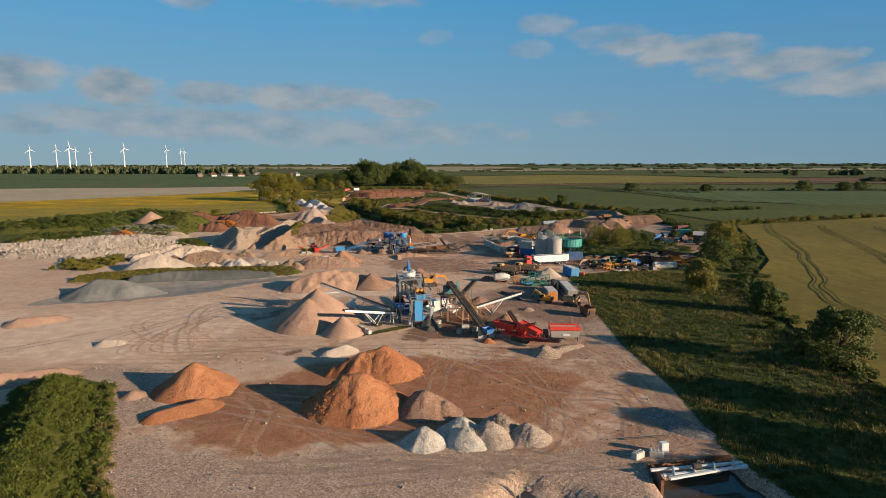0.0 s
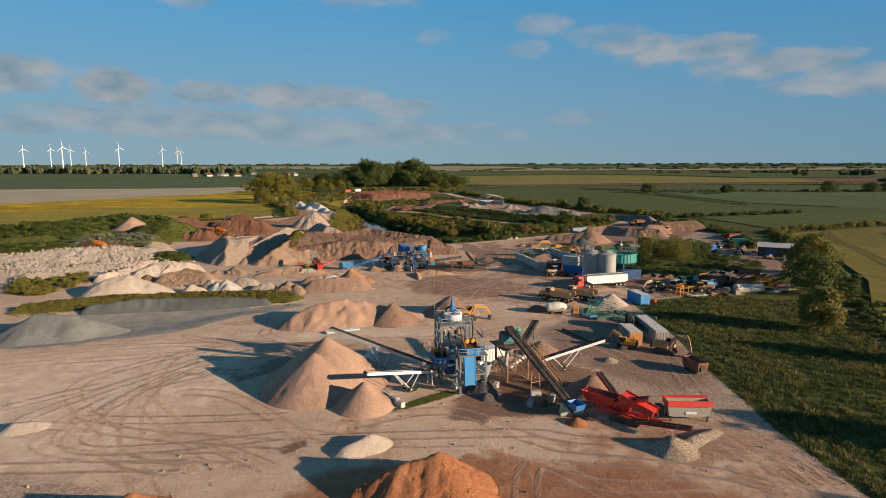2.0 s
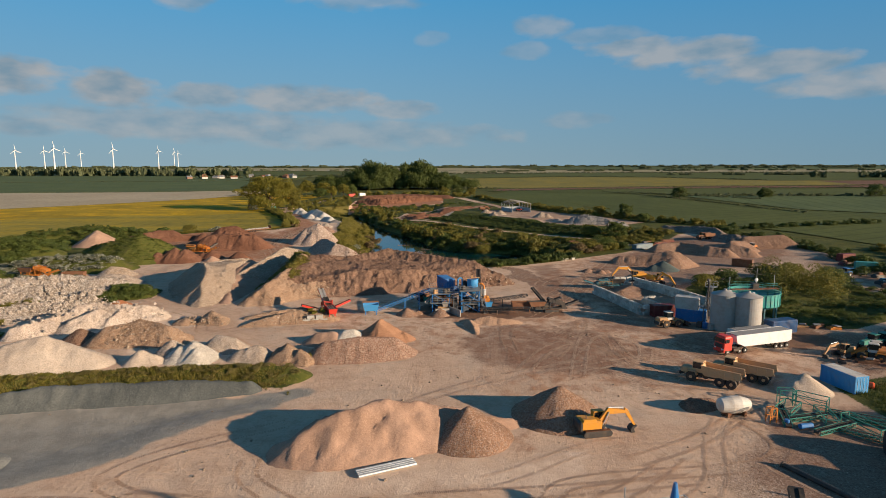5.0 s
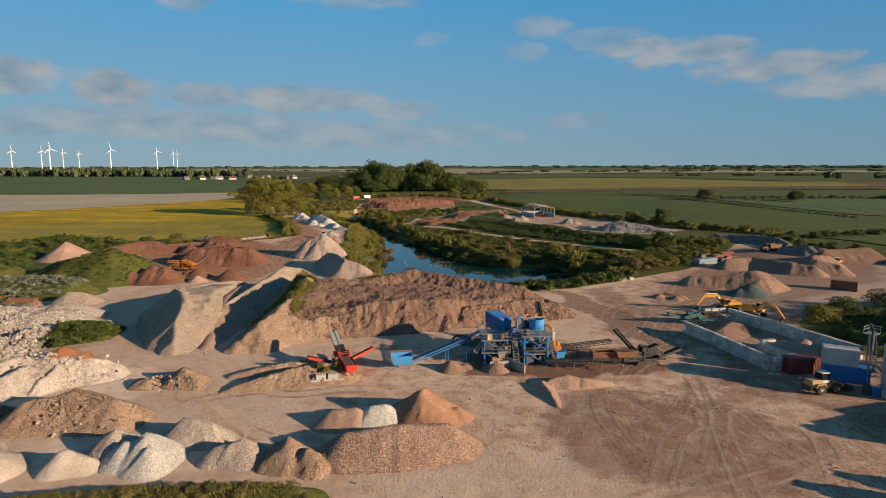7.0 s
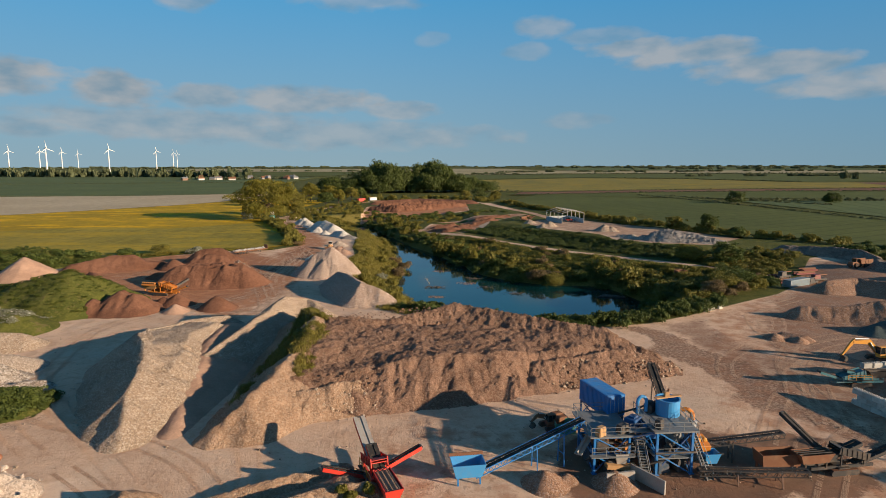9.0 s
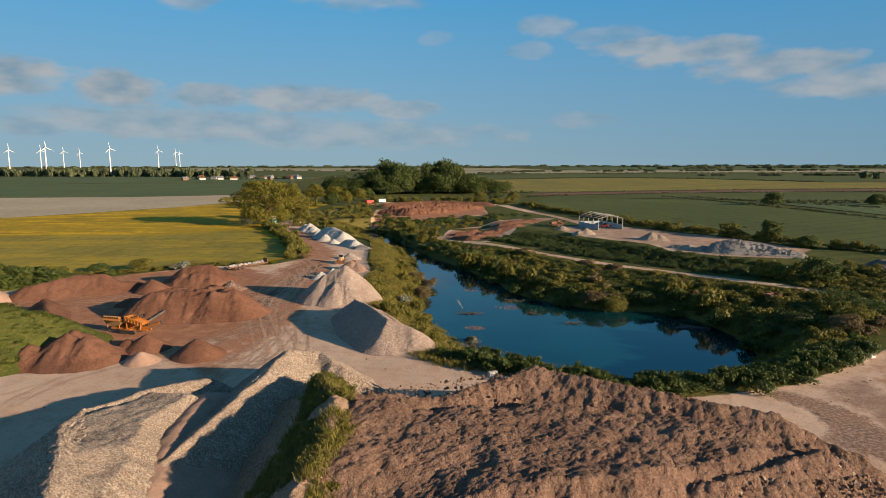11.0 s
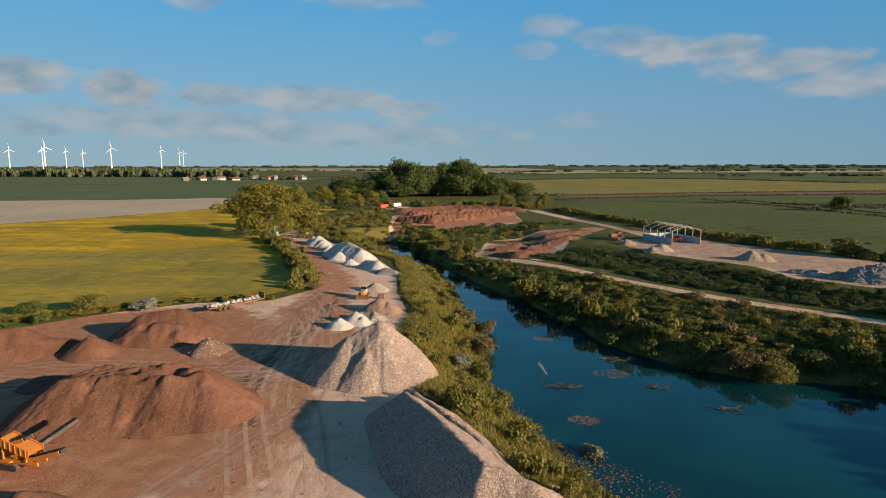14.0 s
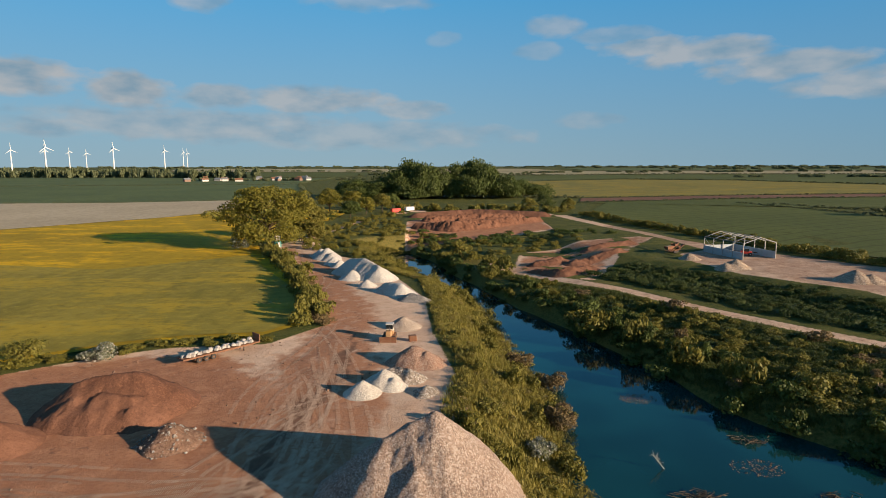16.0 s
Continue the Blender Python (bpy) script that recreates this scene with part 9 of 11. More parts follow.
part("stand", Shape().box((-1.2, 0, 0.35), (0.3, 1.8, 0.6)).box((1.2, 0, 0.35), (0.3, 1.8, 0.6)).box((0, 0, 0.1), (3.4, 0.3, 0.2)), RUSTY, mixer)
for k, (x, y, w, d, h, m, text) in enumerate([(20.6, 163.6, 1.0, 0.8, 2.0, ORANGE, "orange steel frame standing in the yard"), (24.5, 166.5, 4.5, 2.0, 1.2, GREEN, "stack of green steel conveyor frames"), (28.5, 164.5, 5.0, 1.6, 0.9, GREEN, "stack of green steel conveyor frames"),
                                               (31.5, 161.5, 5.5, 1.4, 1.1, GREEN, "stack of green steel conveyor frames"), (28.6, 168.0, 4.0, 2.0, 1.8, GREEN, "green steel staging in the yard"), (26.0, 169.5, 2.0, 1.2, 2.2, GREEN, "green steel staging in the yard"), (52.0, 182.6, 2.4, 1.6, 2.2, YELLOW, "yellow steel safety frame")]):
    fr = thing("steel_staging", text, "steel frame", at=pose(x, y, gz(x, y), 0, 0, 12 + 31 * k))
    for a in (-1, 1):
        for b in (-1, 1):
            part("post", Shape().beam((a * w / 2, b * d / 2, 0), (a * w / 2, b * d / 2, h), 0.1), m, fr)
        part("side_rail", Shape().beam((-w / 2, a * d / 2, h), (w / 2, a * d / 2, h), 0.1).beam((-w / 2, a * d / 2, h * 0.45), (w / 2, a * d / 2, h * 0.45), 0.08).beam((-w / 2, a * d / 2, h * 0.1), (w / 2, a * d / 2, h), 0.06), m, fr)
        part("end_rail", Shape().beam((a * w / 2, -d / 2, h), (a * w / 2, d / 2, h), 0.1), m, fr)
for k, (x, y, a) in enumerate(((27.4, 161.0, 20), (23.0, 164.8, 70), (30.0, 158.4, -50), (32.8, 164.5, -35), (34.6, 161.8, -40), (25.4, 164.2, 10))):
    tr_ = thing("conveyor_section", "dismantled green conveyor section lying in the yard", "conveyor section", "dismantled conveyor sections", pose(x, y, gz(x, y) + 0.3, 0, 0, a))
    conveyor_parts(tr_, (-3.2, 0, 0.1), (3.2, 0, 0.3), 0.7, GREEN, 0.4, True)
for k in range(3):
    tagged(part("rubber_belt_roll", Shape().turned((0, 0, 0), [(0.9, -0.4), (1.6, -0.4), (1.6, 0.4), (0.9, 0.4)], 22, "y"), RUBBER, at=pose(29.2 + 0.1 * k, 152.6 + 0.9 * k, 1.5, 0, 0, 65)), "large roll of black rubber belt", "belt roll", "rolls of belt")
tagged(part("barrel", Shape().turned((0, 0, 0), [(0.28, 0.0), (0.3, 0.05), (0.3, 0.85), (0.28, 0.9)], 14), BLUE, at=pose(22.0, 162.4, gz(22, 162.4))), "blue steel drum in the yard", "barrel")
tagged(part("barrel", Shape().turned((0, 0, 0.35), [(0.32, -0.9), (0.35, -0.85), (0.35, 0.85), (0.32, 0.9)], 14, "x"), BLUE, at=pose(24.0, 161.6, gz(24, 161.6), 0, 0, 10)), "blue pressure tank lying on the ground", "barrel")
tagged(part("plastic_drum", Shape().turned((0, 0, 0.5), [(0.4, -0.8), (0.5, -0.6), (0.5, 0.6), (0.4, 0.8)], 14, "x"), PLASTIC_RED, at=pose(42.0, 175.4, gz(42, 175.4), 0, 0, -40)), "orange-red plastic barrier in the grass", "barrier")
bundle = thing("pipe_rack", "steel pipes stacked beside the sand bank", "pipe stack", at=pose(-29.2, 152.0, gz(-29, 152), 0, 0, 24))
for k in range(4):
    part("pipe", Shape().tube((-3.4, -0.6 + 0.4 * k, 0.2), (3.4, -0.6 + 0.4 * k, 0.2), 0.19, None, 8), STEEL, bundle)

# silos, thickener, cabins
for k, (x, y) in enumerate(((35.6, 208.4), (39.3, 206.2))):
    so = thing("silo", "grey cylindrical storage silo with a shallow conical roof", "silo", "storage silos", pose(x, y, 0))
    part("shell", Shape().turned((0, 0, 0), [(2.62, 0), (2.62, 2.4), (2.65, 2.42), (2.62, 2.45), (2.62, 4.9), (2.65, 4.92), (2.62, 4.95), (2.62, 7.3)], 36), SILO, so)
    part("roof", Shape().turned((0, 0, 0), [(2.7, 7.28), (2.7, 7.36), (0.35, 8.15), (0.3, 8.4), (0.05, 8.45)], 36), SILO, so)
    part("hatch", Shape().box((1.2, 0.5, 7.95), (0.5, 0.5, 0.2), ry=0.3), STEEL, so)
tk = thing("thickener_tank", "teal ribbed thickener tank on legs with a bridge and rails", "tank", at=pose(46.2, 217.0, 0))
part("shell", Shape().turned((0, 0, 0), [(4.9, 3.2), (5.2, 3.4), (5.2, 6.0), (5.35, 6.02), (5.35, 6.15), (5.05, 6.15), (5.05, 5.3), (0.3, 5.1)], 44), TEAL, tk)
part("cone", Shape().turned((0, 0, 0), [(0.6, 0.9), (0.9, 1.2), (4.9, 3.3), (4.6, 3.4)], 40), TEAL_DARK, tk)
rb = Shape()
for k in range(32):
    t = 2 * math.pi * k / 32
    rb.box((5.24 * math.cos(t), 5.24 * math.sin(t), 4.7), (0.12, 0.1, 2.6), t)
part("rib", rb, TEAL, tk)
for k in range(8):
    t = 2 * math.pi * k / 8
    part("leg", Shape().beam((4.7 * math.cos(t), 4.7 * math.sin(t), 0), (4.7 * math.cos(t), 4.7 * math.sin(t), 3.5), 0.28), TEAL_DARK, tk)
part("bridge", Shape().box((0, 0, 6.5), (10.8, 1.1, 0.18), 0.1), RUSTY, tk)
handrail(tk, [(-5.3, -0.5, 6.6), (0, -0.5, 6.6), (5.3, 0.5, 6.6)], 1.0, TEAL)
handrail(tk, [(5.3 * math.cos(2 * math.pi * k / 20), 5.3 * math.sin(2 * math.pi * k / 20), 6.1) for k in range(21)], 1.05, GREEN, 2)
part("drive_head", Shape().box((0, 0, 7.2), (1.4, 1.4, 1.2), bevel=0.1), DARK_STEEL, tk)
part("mast", Shape().tube((0.6, 0.4, 6.6), (0.6, 0.4, 11.0), 0.06, 0.03, 6).tube((4.9, 1.0, 6.0), (4.9, 1.0, 9.4), 0.05, None, 6).tube((-5.0, 1.0, 6.0), (-5.0, 1.0, 9.0), 0.05, None, 6), STEEL, tk)
part("dish", Shape().turned((0.6, 0.4, 8.4), [(0.1, -0.1), (0.4, 0.0), (0.42, 0.05)], 14, "y"), WHITE, tk)
st = thing("stair_tower", "grey steel stair tower between cabins and tank", "stairs", at=pose(36.0, 213.0, 0, 0, 0, 35))
stairs(st, (0.2, -1.5, 0.0), (-2.2, 1.0, 3.6), 0.9)
stairs(st, (-2.4, 0.6, 3.6), (2.0, 2.4, 7.0), 0.9)
part("landing", Shape().box((2.8, 2.8, 7.0), (2.2, 1.6, 0.12)).box((-2.6, 1.4, 3.6), (1.4, 1.4, 0.12)), GREY_STEEL, st)
part("pipe", Shape().pipe([(-0.4, 1.6, 0), (-0.4, 1.6, 8.4), (0.6, 2.4, 9.0), (2.4, 3.0, 8.6)], 0.2), DARK_STEEL, st, "thick black slurry pipe")
for p_ in ((2.0, 2.2), (3.6, 3.4), (-3.1, 0.9)):
    part("post", Shape().beam((*p_, 0), (*p_, 7.0 if p_[0] > 0 else 3.6), 0.16), GREY_STEEL, st)
handrail(st, [(1.8, 3.6, 7.05), (3.9, 3.6, 7.05), (3.9, 2.0, 7.05)], 1.05)
container("shipping_container", "blue container under a white cabin", 31.6, 214.8, 0, -28, 6.06, BLUE)
container("site_cabin", "white site cabin stacked on a blue container", 30.9, 215.4, 2.63, -28, 4.8, OFF_WHITE, category="cabin")
container("shipping_container", "maroon container by the storage bays", 26.9, 218.8, 0, 8, 5.2, DEEP_RED)
container("site_cabin", "white and blue site cabin behind the lorry", 36.8, 199.6, 0, 16, 9.0, WHITE, category="cabin", roof=GREY)
container("shipping_container", "dark blue container behind the silos", 46.0, 205.8, 0, 16, 6.06, BLUE_DARK)
for k, (x, y) in enumerate(((33.4, 209.4), (34.2, 208.2), (32.6, 210.0))):
    tagged(part("tote_tank", Shape().box((0, 0, 0.6), (1.1, 1.0, 1.2), bevel=0.06), (BLUE, GREY, DARK_STEEL)[k], at=pose(x - 1.4, y - 0.6, 0, 0, 0, 20 * k)), "square plastic storage tub by the silos", "tub")
wheel_loader("yellow wheel loader with lowered bucket", 25.3, 210.4, 12, OCHRE, 0.3, 0.95)
bay = thing("storage_bay", "storage bays walled with studded concrete blocks", "storage bay")
for p_, q_, n in (((17.4, 242.0), (22.3, 219.6), 3), ((22.6, 219.2), (27.4, 220.8), 3), ((25.6, 252.2), (31.0, 252.9), 3), ((31.4, 252.4), (41.2, 224.6), 3), ((26.4, 231.0), (29.0, 222.0), 2), ((26.6, 231.2), (30.6, 232.0), 2)):
    block_wall(bay, p_, q_, n)
heap("sand_pile", "pale sand filling a storage bay", [(24.0, 240.0, 1.2, 28.0, 244.0, 1.6), (22.6, 230.0, 0.8)], SAND_BROWN, 0.3, 0.5, 0.4, 130)
heap("sand_pile", "orange-brown sand in a storage bay", [(30.4, 229.6, 2.0, 33.6, 226.0, 2.0), (35.0, 231.0, 1.8)], SAND, 0.55, 0.7, 0.4, 131)
excavator("yellow excavator loading over the bay wall", 34.6, 259.6, 185, YELLOW, ((2.6, 3.6), (5.6, 3.7), (7.4, 1.4)), 0, 1.0, group="excavators at the bays")
excavator("yellow excavator with lowered arm behind the bay wall", 38.6, 255.0, -62, YELLOW, ((2.4, 3.4), (5.0, 2.8), (7.0, 0.9)), 0, 1.0, group="excavators at the bays")
jc = screener("petrol-blue tracked jaw crusher", 22.6, 248.6, 180, TEAL_DARK, 0.8, False, DARK_STEEL, "jaw_crusher", 0.8, True)
for x, y in ((20.0, 295.4), (21.8, 296.4), (24.6, 298.0), (-43.0, 289.0), (-40.6, 286.4), (-38.0, 284.0)):
    loose_block(x, y, 30)

# ---- the blue plant ----
BP = thing("crushing_plant", "blue steel crushing and washing plant on trestles", "crushing plant", at=pose(-18.5, 226.5, 0, 0, 0, 4))
trestle(BP, (-6.5, -2.6), (-3.2, 2.4), 0, 4.2, 0.24, BLUE, 2)
trestle(BP, (0.2, 4.2), (-4.0, 1.2), 0, 5.0, 0.26, BLUE, 2)
part("deck", Shape().box((-4.5, 0, 4.3), (5.2, 7.0, 0.16)), GREY_STEEL, BP)
part("deck", Shape().box((2.2, -1.4, 5.1), (5.0, 6.2, 0.16)), GREY_STEEL, BP)
part("deck", Shape().box((2.2, -3.0, 1.9), (4.2, 2.2, 0.12)), GREY_STEEL, BP)
handrail(BP, [(-7.0, 3.4, 4.35), (-7.0, -3.4, 4.35), (-2.0, -3.4, 4.35)], 1.05, GREY_STEEL)
handrail(BP, [(-0.3, 1.6, 5.15), (-0.3, -4.4, 5.15), (4.6, -4.4, 5.15), (4.6, 0.0, 5.15)], 1.05, GREY_STEEL)
handrail(BP, [(0.2, -4.0, 1.95), (4.2, -4.0, 1.95)], 1.05, GREY_STEEL)
tkb = part("water_tank", Shape().turned((3.2, 0.2, 0), [(0.5, 3.4), (1.3, 5.0), (1.35, 5.2), (1.35, 7.0), (1.42, 7.0), (1.42, 7.1), (1.25, 7.1), (1.25, 6.7), (0.1, 6.6)], 26), BLUE_LIGHT, BP, "blue round tank with a conical bottom")
part("tank_bridge", Shape().box((3.2, 0.2, 7.25), (3.4, 0.5, 0.14), 0.2).box((3.0, 0.2, 7.6), (0.5, 0.5, 0.6)), OCHRE, tkb)
part("mixer_shaft", Shape().tube((3.2, 0.2, 7.2), (3.2, 0.2, 8.2), 0.12, None, 8), RUSTY, tkb)
part("bend_pipe", Shape().pipe([(-0.2, 0.6, 5.2), (-0.2, 0.6, 6.8), (0.1, 0.6, 7.2), (0.5, 0.6, 7.2), (0.8, 0.6, 6.8), (0.8, 0.6, 5.4)], 0.2), BLUE_LIGHT, BP, "blue bent pipe")
part("bend_pipe", Shape().pipe([(4.6, -0.4, 5.9), (5.2, -0.6, 6.0), (5.7, -0.8, 5.6), (5.8, -0.8, 4.8)], 0.26), ORANGE, BP, "orange pipe bend")
part("cyclone", Shape().turned((5.8, -0.8, 0), [(0.15, 1.4), (0.42, 3.4), (0.42, 4.4), (0.5, 4.5), (0.5, 4.8)], 16), STEEL, BP)
part("dewatering_screen", Shape().box((6.0, -2.2, 2.6), (1.6, 2.2, 0.9), rx=0.25, bevel=0.05), ORANGE, BP, "orange dewatering screen")
for j in (-0.35, 0.35):
    part("vibrator_motor", Shape().turned((6.0 + j, -2.4, 3.2), [(0.15, -0.35), (0.26, -0.3), (0.26, 0.3), (0.15, 0.35)], 10, "y"), YELLOW, BP)
part("hopper", open_box(1.2, 1.0, 1.2, 0.06, 1.5), BLUE_LIGHT, BP, "blue discharge hopper", pose(6.4, -3.8, 1.2))
part("hopper", open_box(1.4, 1.4, 1.9, 0.06, 1.7), BLUE, BP, "blue hopper", pose(0.6, -1.2, 3.2))
part("hopper", open_box(1.0, 1.0, 1.2, 0.06, 1.5), GREY, BP, "grey hopper under the deck", pose(-3.6, -3.2, 1.3))
part("crusher_body", Shape().box((-4.6, -0.4, 2.6), (2.8, 2.6, 1.7), bevel=0.15).turned((-4.6, 1.2, 2.8), [(0.3, -0.3), (0.9, -0.25), (0.9, 0.25), (0.3, 0.3)], 18, "x"), RUSTY, BP)
part("screen_box", Shape().box((-3.4, 1.2, 3.3), (3.2, 1.8, 1.2), ry=0.2, bevel=0.06), GREEN, BP)
part("trough", Shape().box((-3.6, -3.6, 1.0), (3.4, 1.0, 0.5), ry=0.1), OCHRE, BP)
stairs(BP, (-1.4, -5.4, 0), (-1.2, -2.0, 4.2), 0.9)
part("pipe_run", Shape().pipe([(-6.0, -2.6, 3.4), (-2.4, -2.6, 3.0), (0.4, -1.6, 2.2), (2.8, 0.4, 2.4)], 0.14).pipe([(-2.0, 2.0, 4.6), (0.4, 1.6, 5.4), (2.4, 1.2, 6.4)], 0.12), DARK_STEEL, BP)
part("wing_wall", Shape().box((-1.6, -6.0, 0.75), (0.2, 4.4, 1.5), 0.5).box((-4.4, -5.6, 0.7), (3.2, 0.25, 1.4), 0.1), GREY, BP)
# machinery and steelwork crowded under the decks
for k, (x, y, z, sx, sy, sz, m, name_) in enumerate(((-5.6, -2.6, 3.2, 1.4, 1.2, 1.0, DARK_STEEL, "drive_housing"), (-3.0, -2.4, 2.6, 1.6, 0.9, 0.8, ORANGE, "gearbox"), (-5.4, 0.8, 1.2, 1.6, 1.4, 1.4, DARK_STEEL, "pump_set"), (-2.2, 0.4, 1.6, 1.2, 1.6, 1.8, RUSTY, "chute"),
                                                     (0.8, 0.6, 2.6, 1.0, 1.2, 1.6, DARK_STEEL, "chute"), (3.4, -1.2, 2.9, 1.4, 1.2, 1.2, GREY_STEEL, "pump_set"), (2.0, -3.0, 2.5, 0.9, 0.7, 1.0, DARK_STEEL, "control_cabinet"), (-1.2, -0.6, 4.8, 1.8, 1.4, 0.9, BLUE_DARK, "transfer_box"), (1.4, 1.0, 5.7, 1.3, 1.0, 1.1, DARK_STEEL, "motor_cover"))):
    part(name_, Shape().box((x, y, z), (sx, sy, sz), 0.1 * k, bevel=0.08).box((x, y, z + sz / 2 + 0.1), (sx * 0.5, sy * 0.5, 0.25), 0.1 * k), m, BP)
    part("bracket", Shape().beam((x - sx / 2, y, 0.0 if z < 2 else z - 1.6), (x - sx / 2, y, z), 0.1), DARK_STEEL, BP)
for x0, y0, z0, x1, y1, z1 in ((-6.4, -3.1, 0.2, -2.8, -3.1, 4.0), (-2.8, -3.1, 0.2, -6.4, -3.1, 4.0), (0.2, -3.9, 0.3, 4.2, -3.9, 4.8), (4.2, -3.9, 0.3, 4.2, 1.1, 4.8), (4.2, 1.1, 0.3, 4.2, -3.9, 4.8), (-2.6, -2.0, 3.2, 0.2, -2.0, 3.2), (-2.6, 0.8, 3.6, 0.2, 0.8, 3.6), (-6.5, -3.1, 2.2, -2.8, -3.1, 2.2), (-2.6, -3.4, 4.2, 0.2, -4.2, 5.0)):
    part("brace", Shape().beam((x0, y0, z0), (x1, y1, z1), 0.14), BLUE_DARK, BP)
for k, (x, y, z, sx, sy, sz, m, name_) in enumerate(((-6.0, -0.6, 1.2, 1.2, 2.4, 2.2, DARK_PLANT, "sump_tank"), (-4.2, -3.0, 0.9, 2.2, 1.2, 1.4, DARK_STEEL, "pump_set"), (-3.4, 2.2, 1.4, 2.6, 1.2, 2.4, DARK_PLANT, "chute"), (1.0, -3.2, 0.9, 1.6, 1.6, 1.5, DARK_PLANT, "sump_tank"), (3.2, -3.0, 0.8, 1.4, 1.4, 1.4, DARK_STEEL, "pump_set"),
                                                     (2.6, 0.4, 1.4, 2.2, 2.0, 2.4, DARK_PLANT, "sump_tank"), (-1.2, 1.6, 1.2, 1.6, 1.6, 2.2, DARK_STEEL, "drive_housing"), (5.4, 0.8, 1.0, 1.6, 1.8, 1.8, DARK_PLANT, "drive_housing"), (-5.8, -3.0, 4.9, 1.2, 0.8, 1.0, OCHRE, "gearbox"), (-3.2, -2.6, 5.0, 1.6, 0.9, 0.9, DARK_STEEL, "drive_housing"), (0.6, -3.4, 5.7, 1.0, 0.8, 1.0, DARK_STEEL, "control_cabinet"))):
    part(name_, Shape().box((x, y, z), (sx, sy, sz), 0.07 * k, taper=0.86, bevel=0.1), m, BP)
for x0, y0, z0, x1, y1, z1 in ((-7.2, -2.0, 1.0, -2.4, -3.6, 3.6), (-6.6, 1.0, 2.0, 0.6, 0.2, 3.4), (0.0, -4.2, 2.6, 4.6, -4.2, 2.6), (4.6, -4.0, 1.6, 7.6, -4.4, 2.4), (-2.2, -4.0, 1.0, 0.8, -4.6, 2.0), (5.0, -1.6, 3.2, 8.0, -2.6, 2.4)):
    part("pipe_run", Shape().tube((x0, y0, z0), (x1, y1, z1), 0.13, None, 8), DARK_STEEL, BP)
handrail(BP, [(-7.0, -3.9, 2.3), (-2.2, -3.9, 2.3)], 1.05, GREY_STEEL)
part("side_walkway", Shape().box((-4.6, -3.7, 2.25), (5.0, 0.8, 0.08)), GREY_STEEL, BP)
stairs(BP, (5.6, -5.6, 0), (4.8, -1.6, 5.0), 0.8)
part("catwalk", Shape().box((-1.2, -2.6, 4.6), (2.8, 1.0, 0.1)), GREY_STEEL, BP)
handrail(BP, [(-2.6, -3.2, 4.6), (0.0, -3.2, 4.6)], 1.05, GREY_STEEL)
handrail(BP, [(-7.0, 3.4, 4.35), (-2.0, 3.4, 4.35)], 1.05, GREY_STEEL)
part("waste_chute", Shape().beam((-6.4, -1.0, 3.4), (-8.2, -2.6, 2.0), 0.9, 0.1).beam((-6.4, -1.0, 3.6), (-8.2, -2.6, 2.2), 0.06, 0.5), GREY, BP)
heap("gravel_pile", "small sand heap under the blue plant", [(-23.0, 220.6, 1.6)], SAND_BROWN, 0.7, 0.7, 0.35, 132)
heap("gravel_pile", "sandy spill below the blue conveyor", [(-30.6, 220.8, 1.7), (-28.0, 221.6, 0.8)], SAND_BROWN, 0.7, 0.8, 0.35, 133)
heap("soil_pile", "low tracked heap of sand before the blue plant", [(-16.6, 213.0, 1.0, -16.3, 209.3, 0.8), (-16.3, 209.3, 0.8, -15.7, 205.2, 0.3), (-15.4, 213.4, 1.0, -12.3, 213.8, 1.5), (-12.3, 213.8, 1.5, -10.2, 213.3, 1.0), (-10.2, 213.3, 1.2, -6.0, 213.4, 0.5)], TRACKED_SAND, 0.6, 0.8, 0.28, 134, 0.2)
container("shipping_container", "blue container mounted on the plant", -21.6, 232.0, 3.9, -71, 6.06, BLUE)
cs = thing("container_stand", "steel stand carrying the blue container", "stand", at=pose(-21.6, 232.0, 0, 0, 0, -71))
trestle(cs, (-2.8, 2.8), (-1.1, 1.1), 0, 3.84, 0.2, BLUE_DARK, 2)
conveyor("blue lattice conveyor rising from a blue feed hopper", (-38.2, 221.6, 0.9), (-25.4, 226.0, 4.9), 0.9, BLUE, legs=((0.55, 0.7), (0.8, 0.7)), truss=True)
fhb = thing("feed_hopper", "blue feed hopper with a rusty rim", "feed hopper", at=pose(-38.8, 221.4, 0, 0, 0, 8))
part("bin", open_box(2.8, 1.8, 1.5, 0.08, 1.3, False), BLUE_LIGHT, fhb, at=pose(0, 0, 0.9))
part("rim", Shape().box((0, 1.2, 2.5), (3.8, 0.1, 0.5)), RUSTY, fhb)
for a in (-1.2, 1.2):
    for b in (-0.8, 0.8):
        part("leg", Shape().beam((a, b, 0), (a, b, 1.1), 0.16), BLUE, fhb)
conveyor("dark conveyor leaving the blue plant", (-12.2, 225.6, 2.2), (-2.6, 225.4, 3.5), 0.8, DARK_STEEL, legs=((0.4, 0.5),), truss=True)
conveyor("low dark conveyor on brown legs", (-13.8, 221.4, 1.2), (-2.8, 220.0, 1.7), 0.8, DARK_STEEL, legs=((0.35, 0.8), (0.75, 0.9)), truss=True, leg_mat=BROWN_STEEL)
conveyor("tall dark conveyor behind the blue tank", (-13.6, 230.0, 3.0), (-13.2, 238.6, 7.2), 0.8, DARK_STEEL, legs=((0.7, 0.6),), truss=True)
rb_ = thing("feed_hopper", "rusty brown feed box on legs", "feed hopper", at=pose(-4.2, 223.4, 0, 0, 0, 3))
part("bin", open_box(4.2, 1.9, 1.4, 0.08, 1.1, False), RUSTY, rb_, at=pose(0, 0, 0.9))
